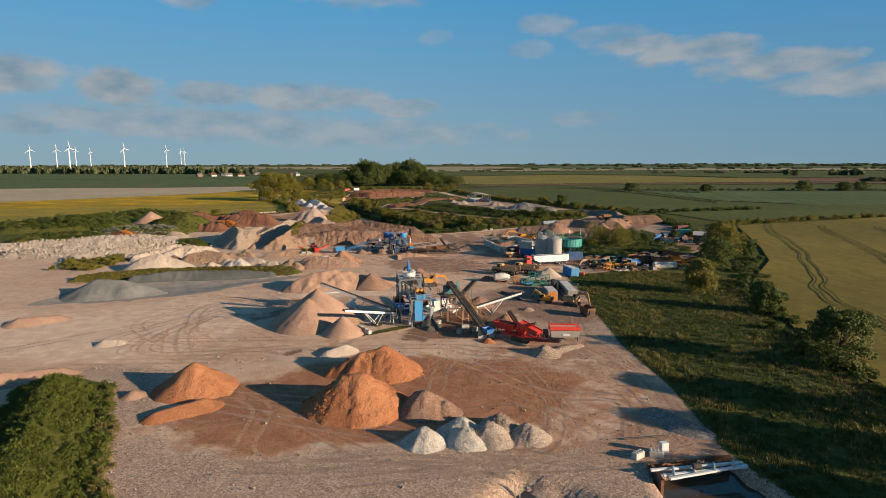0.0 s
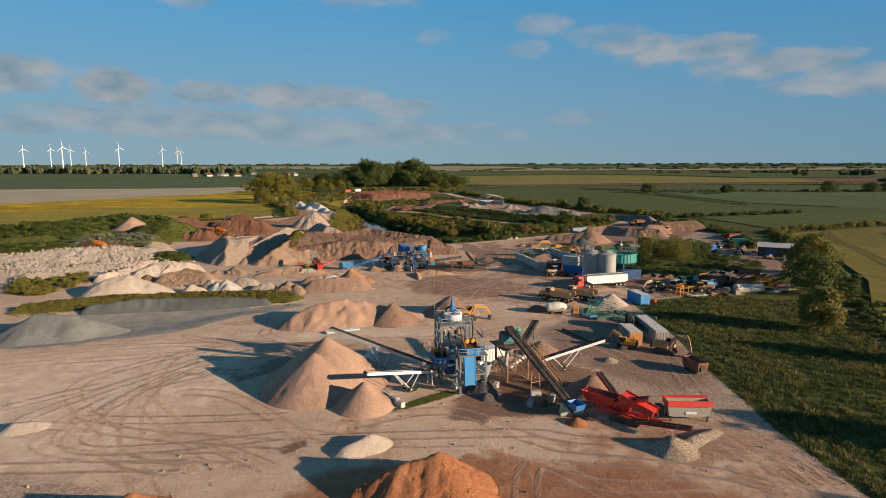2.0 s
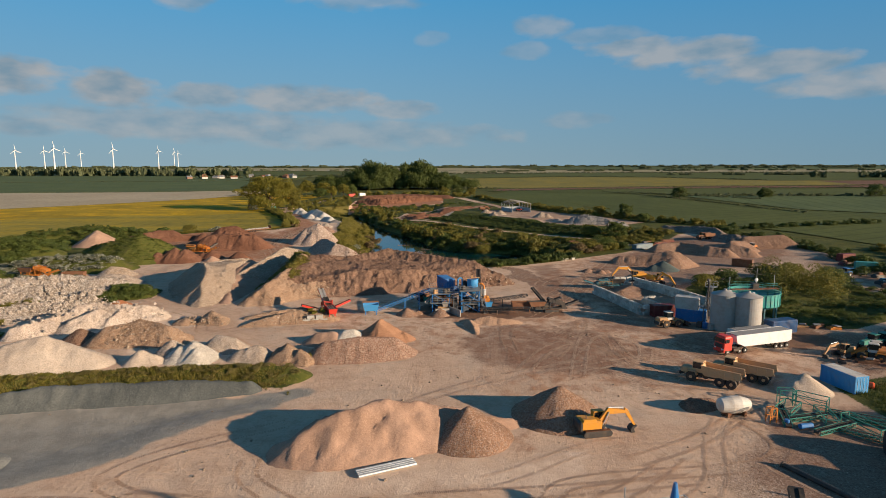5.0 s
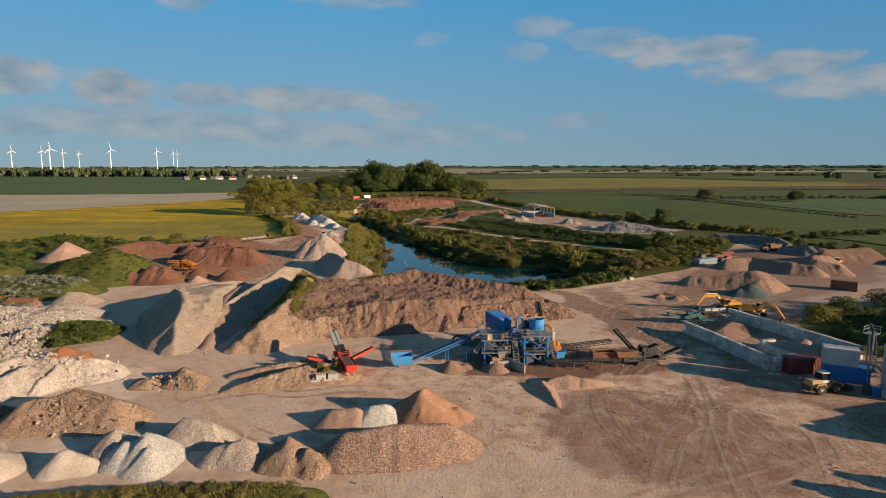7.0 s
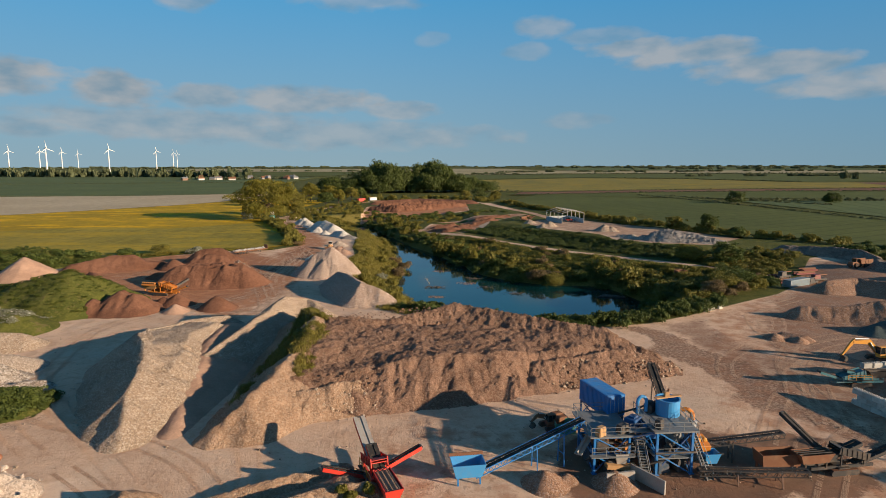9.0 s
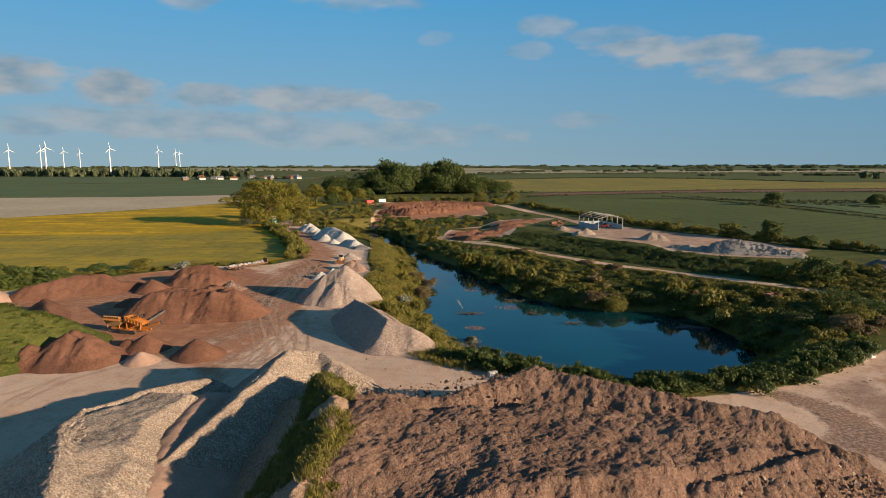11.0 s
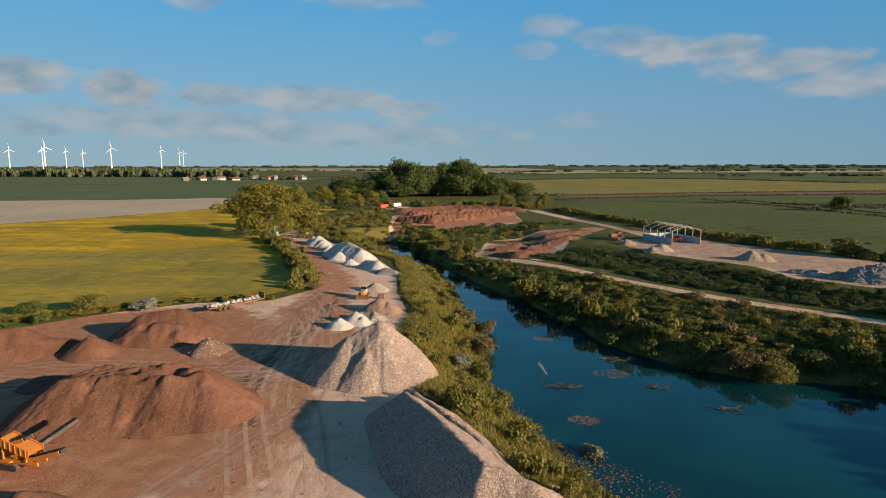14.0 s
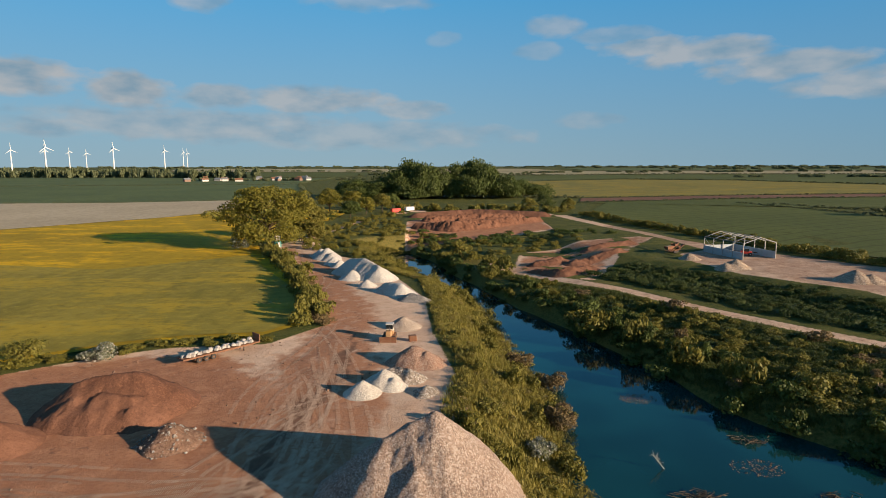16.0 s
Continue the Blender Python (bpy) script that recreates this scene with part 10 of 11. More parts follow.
for a in (-1.8, 1.8):
    for b in (-0.8, 0.8):
        part("leg", Shape().beam((a, b, 0), (a, b, 1.0), 0.18), RUSTY, rb_)
scr2 = screener("rusty tracked screener with dark conveyors", 2.6, 223.2, 8, DARK_STEEL, 0.85, False, RUSTY, tail=True)
conveyor_parts(scr2, (-0.4, 1.2, 1.4), (-3.2, 6.8, 5.4), 0.8, DARK_STEEL)
excavator("old brown excavator behind the blue plant", -27.2, 234.4, 200, RUSTY, ((1.8, 2.4), (3.2, 2.6), (4.4, 1.6)), 0, 0.7)
tagged(part("waste_bin", open_box(2.4, 1.6, 1.4, 0.08, 1.1), GREEN, at=pose(-25.8, 233.2, gz(-25.8, 233.2))), "green steel bin beside the plant", "bin")
red2 = screener("red tracked screener with a full hopper", -48.4, 220.4, 112, RED, 0.95, True, RED, tail=False)
conveyor_parts(red2, (0.4, 0, 2.2), (8.2, 0, 4.9), 1.1, RED, 0.45, False, GREY)
part("load", Shape().box((-3.9, 0, 2.75), (4.4, 1.7, 0.3), bevel=0.25), SAND, red2, "sandy load in the hopper")
lw = thing("block_wall", "short wall of concrete blocks holding a spoil bank", "wall")
block_wall(lw, (-52.8, 214.0), (-47.4, 215.1), 2)

# ---- west yard machines ----
scr3 = screener("orange tracked screener between soil heaps", -114.4, 314.4, -14, ORANGE, 0.95, False, OCHRE)
conveyor_parts(scr3, (1.0, 1.0, 1.3), (3.4, 6.0, 3.6), 0.7, DARK_STEEL)
for k in range(7):
    part("hopper_slat", Shape().beam((-5.6 + 0.6 * k, -0.95, 2.9), (-5.3 + 0.6 * k, -1.5, 3.7), 0.16, 0.3), OCHRE, scr3)
part("hopper_side", Shape().box((-3.7, -1.25, 3.2), (4.4, 0.1, 1.0), rx=-0.55), ORANGE, scr3)
scr4 = screener("rusty orange tracked screener beside the rubble bank", -144.5, 266.6, -10, ORANGE, 1.0, False, RUSTY)
tagged(part("skip", open_box(6.0, 2.2, 1.7, 0.1, 1.05), RUSTY, at=pose(-134.4, 267.6, gz(-134, 267.6), 0, 0, 6)), "rusty open bulk skip at the road", "skip")
bulldozer("old bulldozer with an orange blade parked by the bank", -86.2, 399.6, -92, OCHRE)
tagged(part("counterweight", Shape().box((0, 0, 0.55), (1.5, 1.2, 1.1), bevel=0.1), RUSTY, at=pose(-81.6, 398.4, gz(-81.6, 398.4), 0, 0, 10)), "rusty steel box beside the bulldozer", "steel box")
tl = thing("flatbed_trailer", "rusty flatbed trailer loaded with white sacks", "trailer", at=pose(-115.6, 389.4, 0, 0, 0, 49))
part("bed", Shape().box((0, 0, 1.1), (14.5, 2.4, 0.22)).box((7.2, 0, 1.8), (0.14, 2.4, 1.5)).box((0, 0.6, 0.9), (13, 0.2, 0.3)).box((0, -0.6, 0.9), (13, 0.2, 0.3)), RUSTY, tl)
for x in (-4.4, -3.1, -1.8):
    for sgn in (-1, 1):
        wheel(tl, x, sgn * 0.95, 0.48, 0.35, rim=RUSTY)
part("landing_leg", Shape().beam((4.2, 0.7, 0), (4.2, 0.7, 1.0), 0.14).beam((4.2, -0.7, 0), (4.2, -0.7, 1.0), 0.14), DARK_STEEL, tl)
for k in range(30):
    tagged(part("sack", Shape().box((0, 0, 0.2), (0.95, 0.8, 0.42), taper=0.8, bevel=0.14), BAGS if k % 4 else GREY, at=Matrix.Translation((-115.6, 389.4, 0)) @ Matrix.Rotation(radians(49), 4, "Z") @ pose(-6.6 + 0.44 * k, random.uniform(-0.75, 0.75), 1.22 + 0.12 * (k % 3), random.uniform(-9, 9), random.uniform(-9, 9), random.uniform(-50, 50))), "white plastic sack lying on the trailer", "sack", "sacks on the trailer")
cb = thing("site_cabin", "teal cabin with a pale cage on its roof", "cabin", at=pose(-146.0, 529.5, 0, 0, 0, -62))
part("body", Shape().box((0, 0, 1.35), (3.2, 2.4, 2.6), bevel=0.05), TEAL, cb)
part("door", Shape().box((1.62, 0.3, 1.1), (0.06, 0.9, 2.0)), WHITE, cb)
part("window", Shape().box((1.62, -0.7, 1.6), (0.06, 0.7, 0.8)), GLASS, cb)
part("roof_tank", Shape().box((-0.2, 0, 3.9), (2.2, 1.9, 2.2), bevel=0.05), OFF_WHITE, cb)
handrail(cb, [(-1.6, -1.2, 2.7), (1.6, -1.2, 2.7), (1.6, 1.2, 2.7), (-1.6, 1.2, 2.7), (-1.6, -1.2, 2.7)], 1.0, STEEL)
for k, (x, y) in enumerate(((-112.5, 697.4), (-104.0, 714.0))):
    container("lorry_body", "far white and red box lorry on the haul road", x, y, 0.8, 40, 7.0, WHITE if k else RED, category="lorry", doors=0)
for k, (x, y) in enumerate(((-138.5, 556), (-133.8, 541))):
    tagged(part("marker_post", Shape().tube((0, 0, 0), (0, 0, 1.3), 0.12, 0.1, 8), WHITE, at=pose(x, y, 0)), "white marker post beside the haul road", "post")

# ---- the barn frame on the plateau ----
BA = thing("open_barn", "unfinished grey steel barn frame with low grey panels", "barn", at=pose(30.4, 501.4, gz(30, 500), 0, 0, 15))
BLx, BWy = 13.5, 20.0
for k in range(5):
    y = BWy * (k / 4 - 0.5)
    for sgn in (-1, 1):
        part("column", Shape().beam((sgn * BLx / 2, y, 0), (sgn * BLx / 2, y, 5.6), 0.26), FRAME_GREY, BA)
    for sgn in (-1, 1):
        part("rafter", Shape().beam((sgn * BLx / 2, y, 5.6), (0, y, 7.6), 0.22), FRAME_GREY, BA)
for k in range(7):
    x = BLx * (k / 6 - 0.5)
    z = 7.6 - abs(x) / (BLx / 2) * 2.0 + 0.2
    part("purlin", Shape().beam((x, -BWy / 2, z), (x, BWy / 2, z), 0.13), FRAME_GREY, BA)
for sgn in (-1, 1):
    part("side_panel", Shape().box((sgn * (BLx / 2 - 0.05), 0, 1.25), (0.18, BWy, 2.5)), PANEL_GREY, BA, "low grey wall panel")
part("end_panel", Shape().box((0, BWy / 2, 1.25), (BLx, 0.18, 2.5)), PANEL_GREY, BA, "low grey wall panel")
part("brace", Shape().beam((-BLx / 2, BWy / 2, 5.4), (-BLx / 2, BWy / 6, 0.4), 0.08).beam((-BLx / 2, BWy / 2, 0.4), (-BLx / 2, BWy / 6, 5.4), 0.08), STEEL, BA)
th = thing("telehandler", "red telehandler parked inside the barn frame", "telehandler", at=pose(32.5, 500.0, gz(32, 500), 0, 0, -20))
part("body", Shape().box((0, 0, 1.2), (3.6, 1.8, 1.0), bevel=0.1), RED, th)
part("arm", Shape().beam((-1.6, 0, 2.0), (3.6, 0, 1.2), 0.35), DARK_STEEL, th)
part("cab", Shape().box((0.2, -0.5, 2.1), (1.3, 0.8, 1.1), bevel=0.08), GLASS, th)
for x in (-1.2, 1.3):
    for sgn in (-1, 1):
        wheel(th, x, sgn * 0.9, 0.6, 0.4, rim=WHITE)
scr5 = screener("old dark screener beside the barn frame", 9.5, 508.0, 40, RUSTY, 0.9, False, RUSTY)
tagged(part("dump_box", open_box(3.0, 2.2, 2.0, 0.1, 1.1), RUSTY, at=pose(36.6, 350.6, gz(36.6, 350.6), 0, 0, 10)), "rusty steel bin on the track above the water", "bin")
tagged(part("boulder", Shape().box((0, 0, 0.7), (2.4, 1.8, 1.5), taper=0.6, bevel=0.5), SOIL, at=pose(24.8, 380.0, gz(24.8, 380), 0, 0, 30)), "brown boulder beside the track", "boulder")

# ---- right-hand yard ----
for lab, x, y, a, m, fn in (("old ochre excavator in the machine row", 48.6, 190.6, 200, OCHRE, "e"), ("ochre wheeled loader in the machine row", 53.0, 189.6, 160, ORANGE, "l"), ("green tractor in the machine row", 58.4, 195.2, 190, GREEN, "t"),
                            ("old yellow digger in the machine row", 57.4, 186.6, 170, YELLOW, "t"), ("rusty dump truck in the machine row", 66.0, 192.6, 20, None, "d"), ("old digger by the far yard road", 93.0, 256.8, 190, BLUE, "e"),
                            ("old machine with a yellow jib in the row", 79.0, 196.5, 170, OCHRE, "e"), ("orange loader in the far yard", 99.0, 318.0, 210, ORANGE, "l"), ("rusty dumper by the far piles", 96.7, 353.0, 200, None, "d")):
    if fn == "e":
        excavator(lab, x, y, a, m, ((2.0, 2.8), (4.4, 2.6), (5.8, 0.9)), 0, 0.8)
    elif fn == "l":
        wheel_loader(lab, x, y, a, m, 0.2, 0.9)
    elif fn == "t":
        tractor(lab, x, y, a, m)
    else:
        dump_truck(lab, x, y, a, coat=RUSTY)
screener("old orange screening plant in the machine row", 74.8, 190.2, 8, ORANGE, 1.05, False, RUSTY)
screener("dark old crusher in the machine row", 70.6, 198.8, 15, DARK_STEEL, 0.9, False, DARK_STEEL)
bw = thing("tank", "faded blue tank on a frame in the machine row", "tank", at=pose(62.0, 190.4, gz(62, 190), 0, 0, 15))
part("vessel", Shape().turned((0, 0, 1.5), [(0.5, -2.6), (1.1, -2.3), (1.1, 2.3), (0.5, 2.6)], 20, "x"), BLUE, bw)
for cx_ in (-1.6, 1.6):
    part("cradle", Shape().box((cx_, 0, 0.4), (0.3, 2.0, 0.8)), DARK_STEEL, bw)
bw = thing("tank", "rusty cylindrical tank lying in the grass", "tank", at=pose(71.0, 186.4, gz(71, 186), 0, 0, 4))
part("vessel", Shape().turned((0, 0, 1.2), [(0.4, -4.0), (1.15, -3.6), (1.15, 3.6), (0.4, 4.0)], 20, "x"), OFF_WHITE, bw)
for cx_ in (-2.4, 2.4):
    part("cradle", Shape().box((cx_, 0, 0.25), (0.4, 2.0, 0.5)), RUSTY, bw)
for lab, x, y, a, m, fn in (("old orange loading shovel in the machine row", 51.7, 188.4, 150, ORANGE, "l"), ("faded ochre digger parked in the machine row", 59.6, 188.0, 165, OCHRE, "l"), ("dark green tractor behind the diggers", 56.0, 194.4, 200, GREEN, "t"), ("rusty dumper parked behind the blue tank", 67.0, 199.0, 30, None, "d"),
                            ("dark stripped dumper beside the screening plant", 78.0, 203.5, 160, None, "d"), ("ochre digger with a raised arm by the road", 72.6, 204.0, 120, OCHRE, "e"), ("blue tractor by the yard road", 98.0, 263.0, 200, BLUE, "t")):
    if fn == "e":
        excavator(lab, x, y, a, m, ((2.0, 2.8), (4.4, 2.6), (5.8, 0.9)), 0, 0.8)
    elif fn == "l":
        wheel_loader(lab, x, y, a, m, 0.2, 0.9)
    elif fn == "t":
        tractor(lab, x, y, a, m)
    else:
        dump_truck(lab, x, y, a, coat=RUSTY)
for k, (x, y) in enumerate(((80.6, 199.4), (82.4, 201.0), (81.2, 202.6), (69.8, 188.4), (84.0, 198.6), (64.0, 183.6), (53.6, 184.6))):
    tagged(part("tyre", Shape().turned((0, 0, 0.28), [(0.5, -0.28), (0.95, -0.26), (1.0, 0.0), (0.95, 0.26), (0.5, 0.28)], 20), TYRE, at=pose(x, y, gz(x, y), 0, 0, 30 * k)), "large worn tyre lying in the machine row", "tyre", "old tyres")
for k, (x, y, a, l) in enumerate(((76.5, 199.6, 12, 9), (70.0, 206.0, 28, 8), (86.0, 204.0, -20, 9), (62.0, 184.4, 8, 6), (88.5, 196.5, 50, 7))):
    cs_ = thing("conveyor_section", "dark dismantled conveyor lying in the machine row", "conveyor section", "dismantled conveyors in the row", pose(x, y, gz(x, y) + 0.3, 0, 0, a))
    conveyor_parts(cs_, (-l / 2, 0, 0.2), (l / 2, 0, 0.9 + 0.3 * (k % 3)), 0.8, DARK_STEEL, 0.4, True)
for k, (x, y, l, w, h, m, a, text) in enumerate([(56.0, 182.6, 5.0, 1.6, 0.7, OFF_WHITE, 12, "white panel lying in the grass"), (60.0, 183.4, 3.0, 1.4, 0.9, RUSTY, 40, "rusty steel scrap in the grass"), (50.0, 186.6, 3.2, 1.4, 1.0, RUSTY, -20, "rusty steel scrap in the machine row"),
                                               (64.8, 186.0, 2.0, 2.0, 1.6, DARK_STEEL, 25, "dark steel bin in the machine row"), (67.0, 184.6, 1.4, 1.2, 2.0, GREY, 5, "grey steel drum stand in the row"), (46.0, 187.2, 2.4, 1.2, 0.9, DARK_STEEL, 60, "dark engine block on the ground"),
                                               (46.4, 211.0, 2.0, 1.2, 0.9, GREY, 10, "grey pump skid behind the lorry"), (49.4, 210.8, 2.2, 1.3, 1.3, GREEN, 20, "green generator behind the lorry"), (52.4, 209.4, 2.6, 1.4, 0.8, OCHRE, -10, "yellow plant parts on the verge"), (55.4, 208.6, 2.4, 1.3, 1.0, RUSTY, 15, "rusty plant parts on the verge"), (58.2, 207.6, 2.4, 1.6, 0.9, ORANGE, 0, "orange plant parts on the verge"),
                                               (82.6, 190.0, 6.0, 1.6, 0.8, PLANK, 8, "stack of weathered timber by the hedge"), (84.6, 193.4, 5.0, 1.4, 1.0, RUSTY, -12, "rusty beams stacked by the hedge"), (77.6, 187.0, 4.0, 1.6, 0.8, OFF_WHITE, 20, "pale sheets stacked in the grass")]):
    jk = thing("scrap_stack", text, "scrap", "scrap along the yard", pose(x, y, gz(x, y), 0, 0, a))
    part("base", Shape().box((0, 0, h * 0.3), (l, w, h * 0.5), bevel=0.06), m, jk)
    for j in range(3):
        part("piece", Shape().box((random.uniform(-0.3, 0.3) * l, random.uniform(-0.2, 0.2) * w, h * (0.6 + 0.14 * j)), (l * random.uniform(0.3, 0.7), w * random.uniform(0.3, 0.8), h * 0.2), random.uniform(-0.5, 0.5), 0, random.uniform(-0.15, 0.15)), (m, RUSTY, GREY_STEEL)[j], jk)
container("shipping_container", "teal container in the far yard", 113.2, 275.0, 0, -20, 6.06, TEAL)
container("shipping_container", "red container in the far yard", 118.6, 292.4, 0, 20, 6.06, DEEP_RED)
container("shipping_container", "rusty container behind the bushes", 77.0, 281.6, 0, -42, 6.06, RUSTY)
container("skip_box", "pale blue open-topped box at the yard corner", 58.4, 324.2, 0, 28, 9.0, BLUE_GREY_OLD, height=1.9, category="skip")
for k, (x, y, a) in enumerate(((66.0, 346.0, 20), (70.0, 341.0, 30), (76.0, 349.0, 15), (64.0, 338.0, 25), (80.0, 353.0, 10))):
    jk = thing("steel_stack", "stack of rusty steel sections at the yard corner", "steel stack", "stacks of steel", pose(x, y, gz(x, y), 0, 0, a))
    for j in range(4):
        part("section", Shape().box((random.uniform(-0.5, 0.5), -0.8 + 0.5 * j, 0.5 + 0.35 * (j % 2)), (random.uniform(5, 7.5), 0.35, 0.5)), RUSTY if j % 2 else DEEP_RED, jk)
for k, (x, y, a, m) in enumerate(((64.0, 332.5, 24, RUSTY), (69.5, 335.0, 35, DARK_STEEL), (74.0, 339.0, 18, DEEP_RED), (67.0, 345.0, 28, DARK_STEEL))):
    jk = thing("old_machine", "dark rusty machine frame standing at the yard corner", "machine", "old machines at the corner", pose(x, y, gz(x, y), 0, 0, a))
    part("chassis", Shape().box((0, 0, 0.7), (6.0, 1.5, 0.5), bevel=0.06), DARK_STEEL, jk)
    part("body", Shape().box((-0.8, 0, 1.6), (2.6, 1.7, 1.3), taper=0.85, bevel=0.12), m, jk)
    part("chute", Shape().box((1.8, 0, 1.9), (2.8, 1.1, 0.25), 0, -0.35), RUSTY, jk)
    for lx, ly in itertools.product((-2.3, 2.3), (-0.7, 0.7)):
        part("leg", Shape().beam((lx, ly, -0.2), (lx, ly, 0.6), 0.2), DARK_STEEL, jk)
sh = thing("barn", "dark timber barn with a pale sheet roof", "barn", at=pose(112.0, 247.5, 0, 0, 0, -28))
part("wall", Shape().box((0, 0, 1.7), (11.0, 6.5, 3.4)), DARK_STEEL, sh)
part("roof", Shape().sheet([(-3.6, 3.3), (0, 4.6), (3.6, 3.3), (3.6, 3.45), (0, 4.75), (-3.6, 3.45)], 11.6, (0, 0, 0), "x"), OFF_WHITE, sh)
part("door", Shape().box((-1.5, -3.28, 1.4), (3.0, 0.08, 2.8)), BLUE_DARK, sh)
for k, (x, y, m, a) in enumerate(((101.6, 252.6, DARK_STEEL, 20), (104.4, 248.4, GREY, -30), (99.6, 248.6, RUSTY, 60), (107.5, 262.0, DARK_STEEL, 10), (104.0, 268.0, RUSTY, 80), (112.0, 284.0, DEEP_RED, 30), (106.0, 241.0, RUSTY, 15), (110.0, 237.6, PLANK, 70))):
    jk = thing("scrap_stack", "heap of old vehicle parts beside the barn", "scrap", "scrap beside the barn", pose(x, y, gz(x, y), 0, 0, a))
    part("base", Shape().box((0, 0, 0.6), (3.6, 1.8, 1.0), taper=0.8, bevel=0.2), m, jk)
    part("piece", Shape().box((0.4, 0, 1.3), (1.8, 1.5, 0.7), taper=0.8, bevel=0.15), (GLASS, RUSTY)[k % 2], jk)
    for sgn in (-1, 1):
        wheel(jk, -1.1, sgn * 0.9, 0.4, 0.3, rim=GREY)

# ---- the pumping sump ----
sp = thing("pump_station", "sheet-piled sump with white walkway beams", "pump station", at=pose(0, 0, 0))
for k in range(9):
    t = k / 8
    for x, y, a in ((23.4 + 9.2 * t, 62.0 + 2.0 * t, 0.2), (23.3 - 0.1 * t, 61.4 - 5.0 * t, 1.55)):
        if a > 1 and k > 4:
            continue
        part("sheet_pile", Shape().sheet([(-0.55, -2.4), (-0.55, 0.55 - 0.05 * (k % 3)), (0.55, 0.55 - 0.05 * (k % 3)), (0.55, -2.4)], 0.3), RUSTY, sp, at=pose(x, y, 0, 0, 0, math.degrees(a)))
for p_, q_ in (((22.6, 60.2, 0.75), (33.4, 61.8, 0.75)), ((24.0, 58.4, 0.75), (33.6, 61.2, 0.75)), ((23.6, 59.2, 0.7), (33.5, 61.0, 0.7))):
    part("walkway_beam", Shape().beam(p_, q_, 0.3, 0.22), WHITE, sp)
for k in range(4):
    part("cross_tube", Shape().tube((24.6 + 2.4 * k, 58.8 + 0.55 * k, 0.9), (25.2 + 2.4 * k, 60.7 + 0.4 * k, 0.9), 0.12, None, 8), STEEL, sp)
part("pump", Shape().turned((27.6, 60.2, 1.2), [(0.15, -0.5), (0.35, -0.4), (0.35, 0.4), (0.15, 0.5)], 12, "x"), DARK_STEEL, sp)
part("hose", Shape().pipe([(27.6, 60.2, 1.2), (27.9, 60.9, 1.5), (28.6, 61.2, 1.1), (29.4, 62.4, 0.7)], 0.12), RUBBER, sp)
tagged(part("control_box", Shape().box((0, 0, 0.7), (0.9, 0.7, 1.4), bevel=0.04), WHITE, at=pose(25.9, 65.3, gz(25.9, 65.3), 0, 0, 10)), "white electrical cabinet beside the sump", "cabinet")
loose_block(22.6, 64.4, 35)
loose_block(24.8, 64.6, -15)
tagged(part("steel_pipe", Shape().tube((-2.7, 0, 0.12), (2.7, 0, 0.12), 0.12, None, 8), DARK_STEEL, at=pose(25.0, 69.2, gz(25, 69.2), 0, 0, 8)), "thin dark pipe on the ground by the sump", "pipe")
tagged(part("gauge_post", Shape().beam((0, 0, -2.5), (0, 0, 0.3), 0.14).beam((0.5, 0, -2.5), (0.5, 0, 0.1), 0.12), PLANK, at=pose(7.6, 58.2, 0)), "timber gauge posts at the sump edge", "post")

# ---- wind turbines on the plain ----
def turbine(x, y, hub, spin):
    ob = thing("wind_turbine", "tall white three-bladed wind turbine on the plain", "wind turbine", "wind farm", pose(x, y, gz(x, y), 0, 0, 62))
    part("tower", Shape().turned((0, 0, 0), [(2.7, 0), (2.3, hub * 0.5), (1.6, hub)], 18), WHITE, ob)
    part("nacelle", Shape().box((0, 1.5, hub + 1.6), (3.6, 10, 3.8), bevel=0.8), WHITE, ob)
    part("hub", Shape().turned((0, -4.4, hub + 1.6), [(2.0, 0.0), (1.6, -1.6), (0.3, -2.6)], 14, "y"), WHITE, ob)
    for k in range(3):
        t = spin + k * 2 * math.pi / 3
        c, s_ = math.cos(t), math.sin(t)
        L_ = hub * 0.31
        pts = [(0.9, 0.0), (1.6, L_ * 0.2), (0.35, L_), (0.0, L_), (-0.8, L_ * 0.15), (-0.8, 0.0)]
        part("blade", Shape().sheet([(a * c - b * s_, a * s_ + b * c + hub + 1.6) for a, b in pts], 0.7, (0, -5.2, 0)), WHITE, ob)
    return ob


for k, (x, y, h) in enumerate([(-1828, 2650, 88), (-2033, 3150, 95), (-1279, 2050, 85), (-2269, 3700, 99), (-2355, 4000, 96), (-1331, 2500, 91), (-1501, 3250, 96), (-1960, 4480, 108), (-1985, 4600, 104)]):
    turbine(x, y, h - 4, 0.1 + 0.02 * k)

# ---- houses on the plain ----
def far_house(x, y, turn, l, w, h, wall, roof):
    ob = thing("house", "small farmhouse with a pitched roof far across the fields", "house", "houses on the plain", pose(x, y, gz(x, y), 0, 0, turn))
    part("wall", Shape().box((0, 0, h / 2), (l, w, h)), wall, ob)
    part("roof", Shape().sheet([(-w / 2 - 0.5, h), (0, h + w * 0.45), (w / 2 + 0.5, h)], l + 0.8, axis="x"), roof, ob)
    part("chimney", Shape().box((l * 0.3, 0, h + w * 0.45), (1.2, 1.2, 2.4)), roof, ob)


g_ = np.random.default_rng(21)
for k in range(18):
    far_house(-600 + 13 * k + g_.uniform(-10, 10), 1520 + 6 * k + g_.uniform(-110, 110), g_.uniform(-60, 60), g_.uniform(8, 15), g_.uniform(6, 9), g_.uniform(3.5, 5.5), (GREY, BROWN_STEEL, OFF_WHITE)[k % 3], (RUSTY, GREY_STEEL)[k % 2])

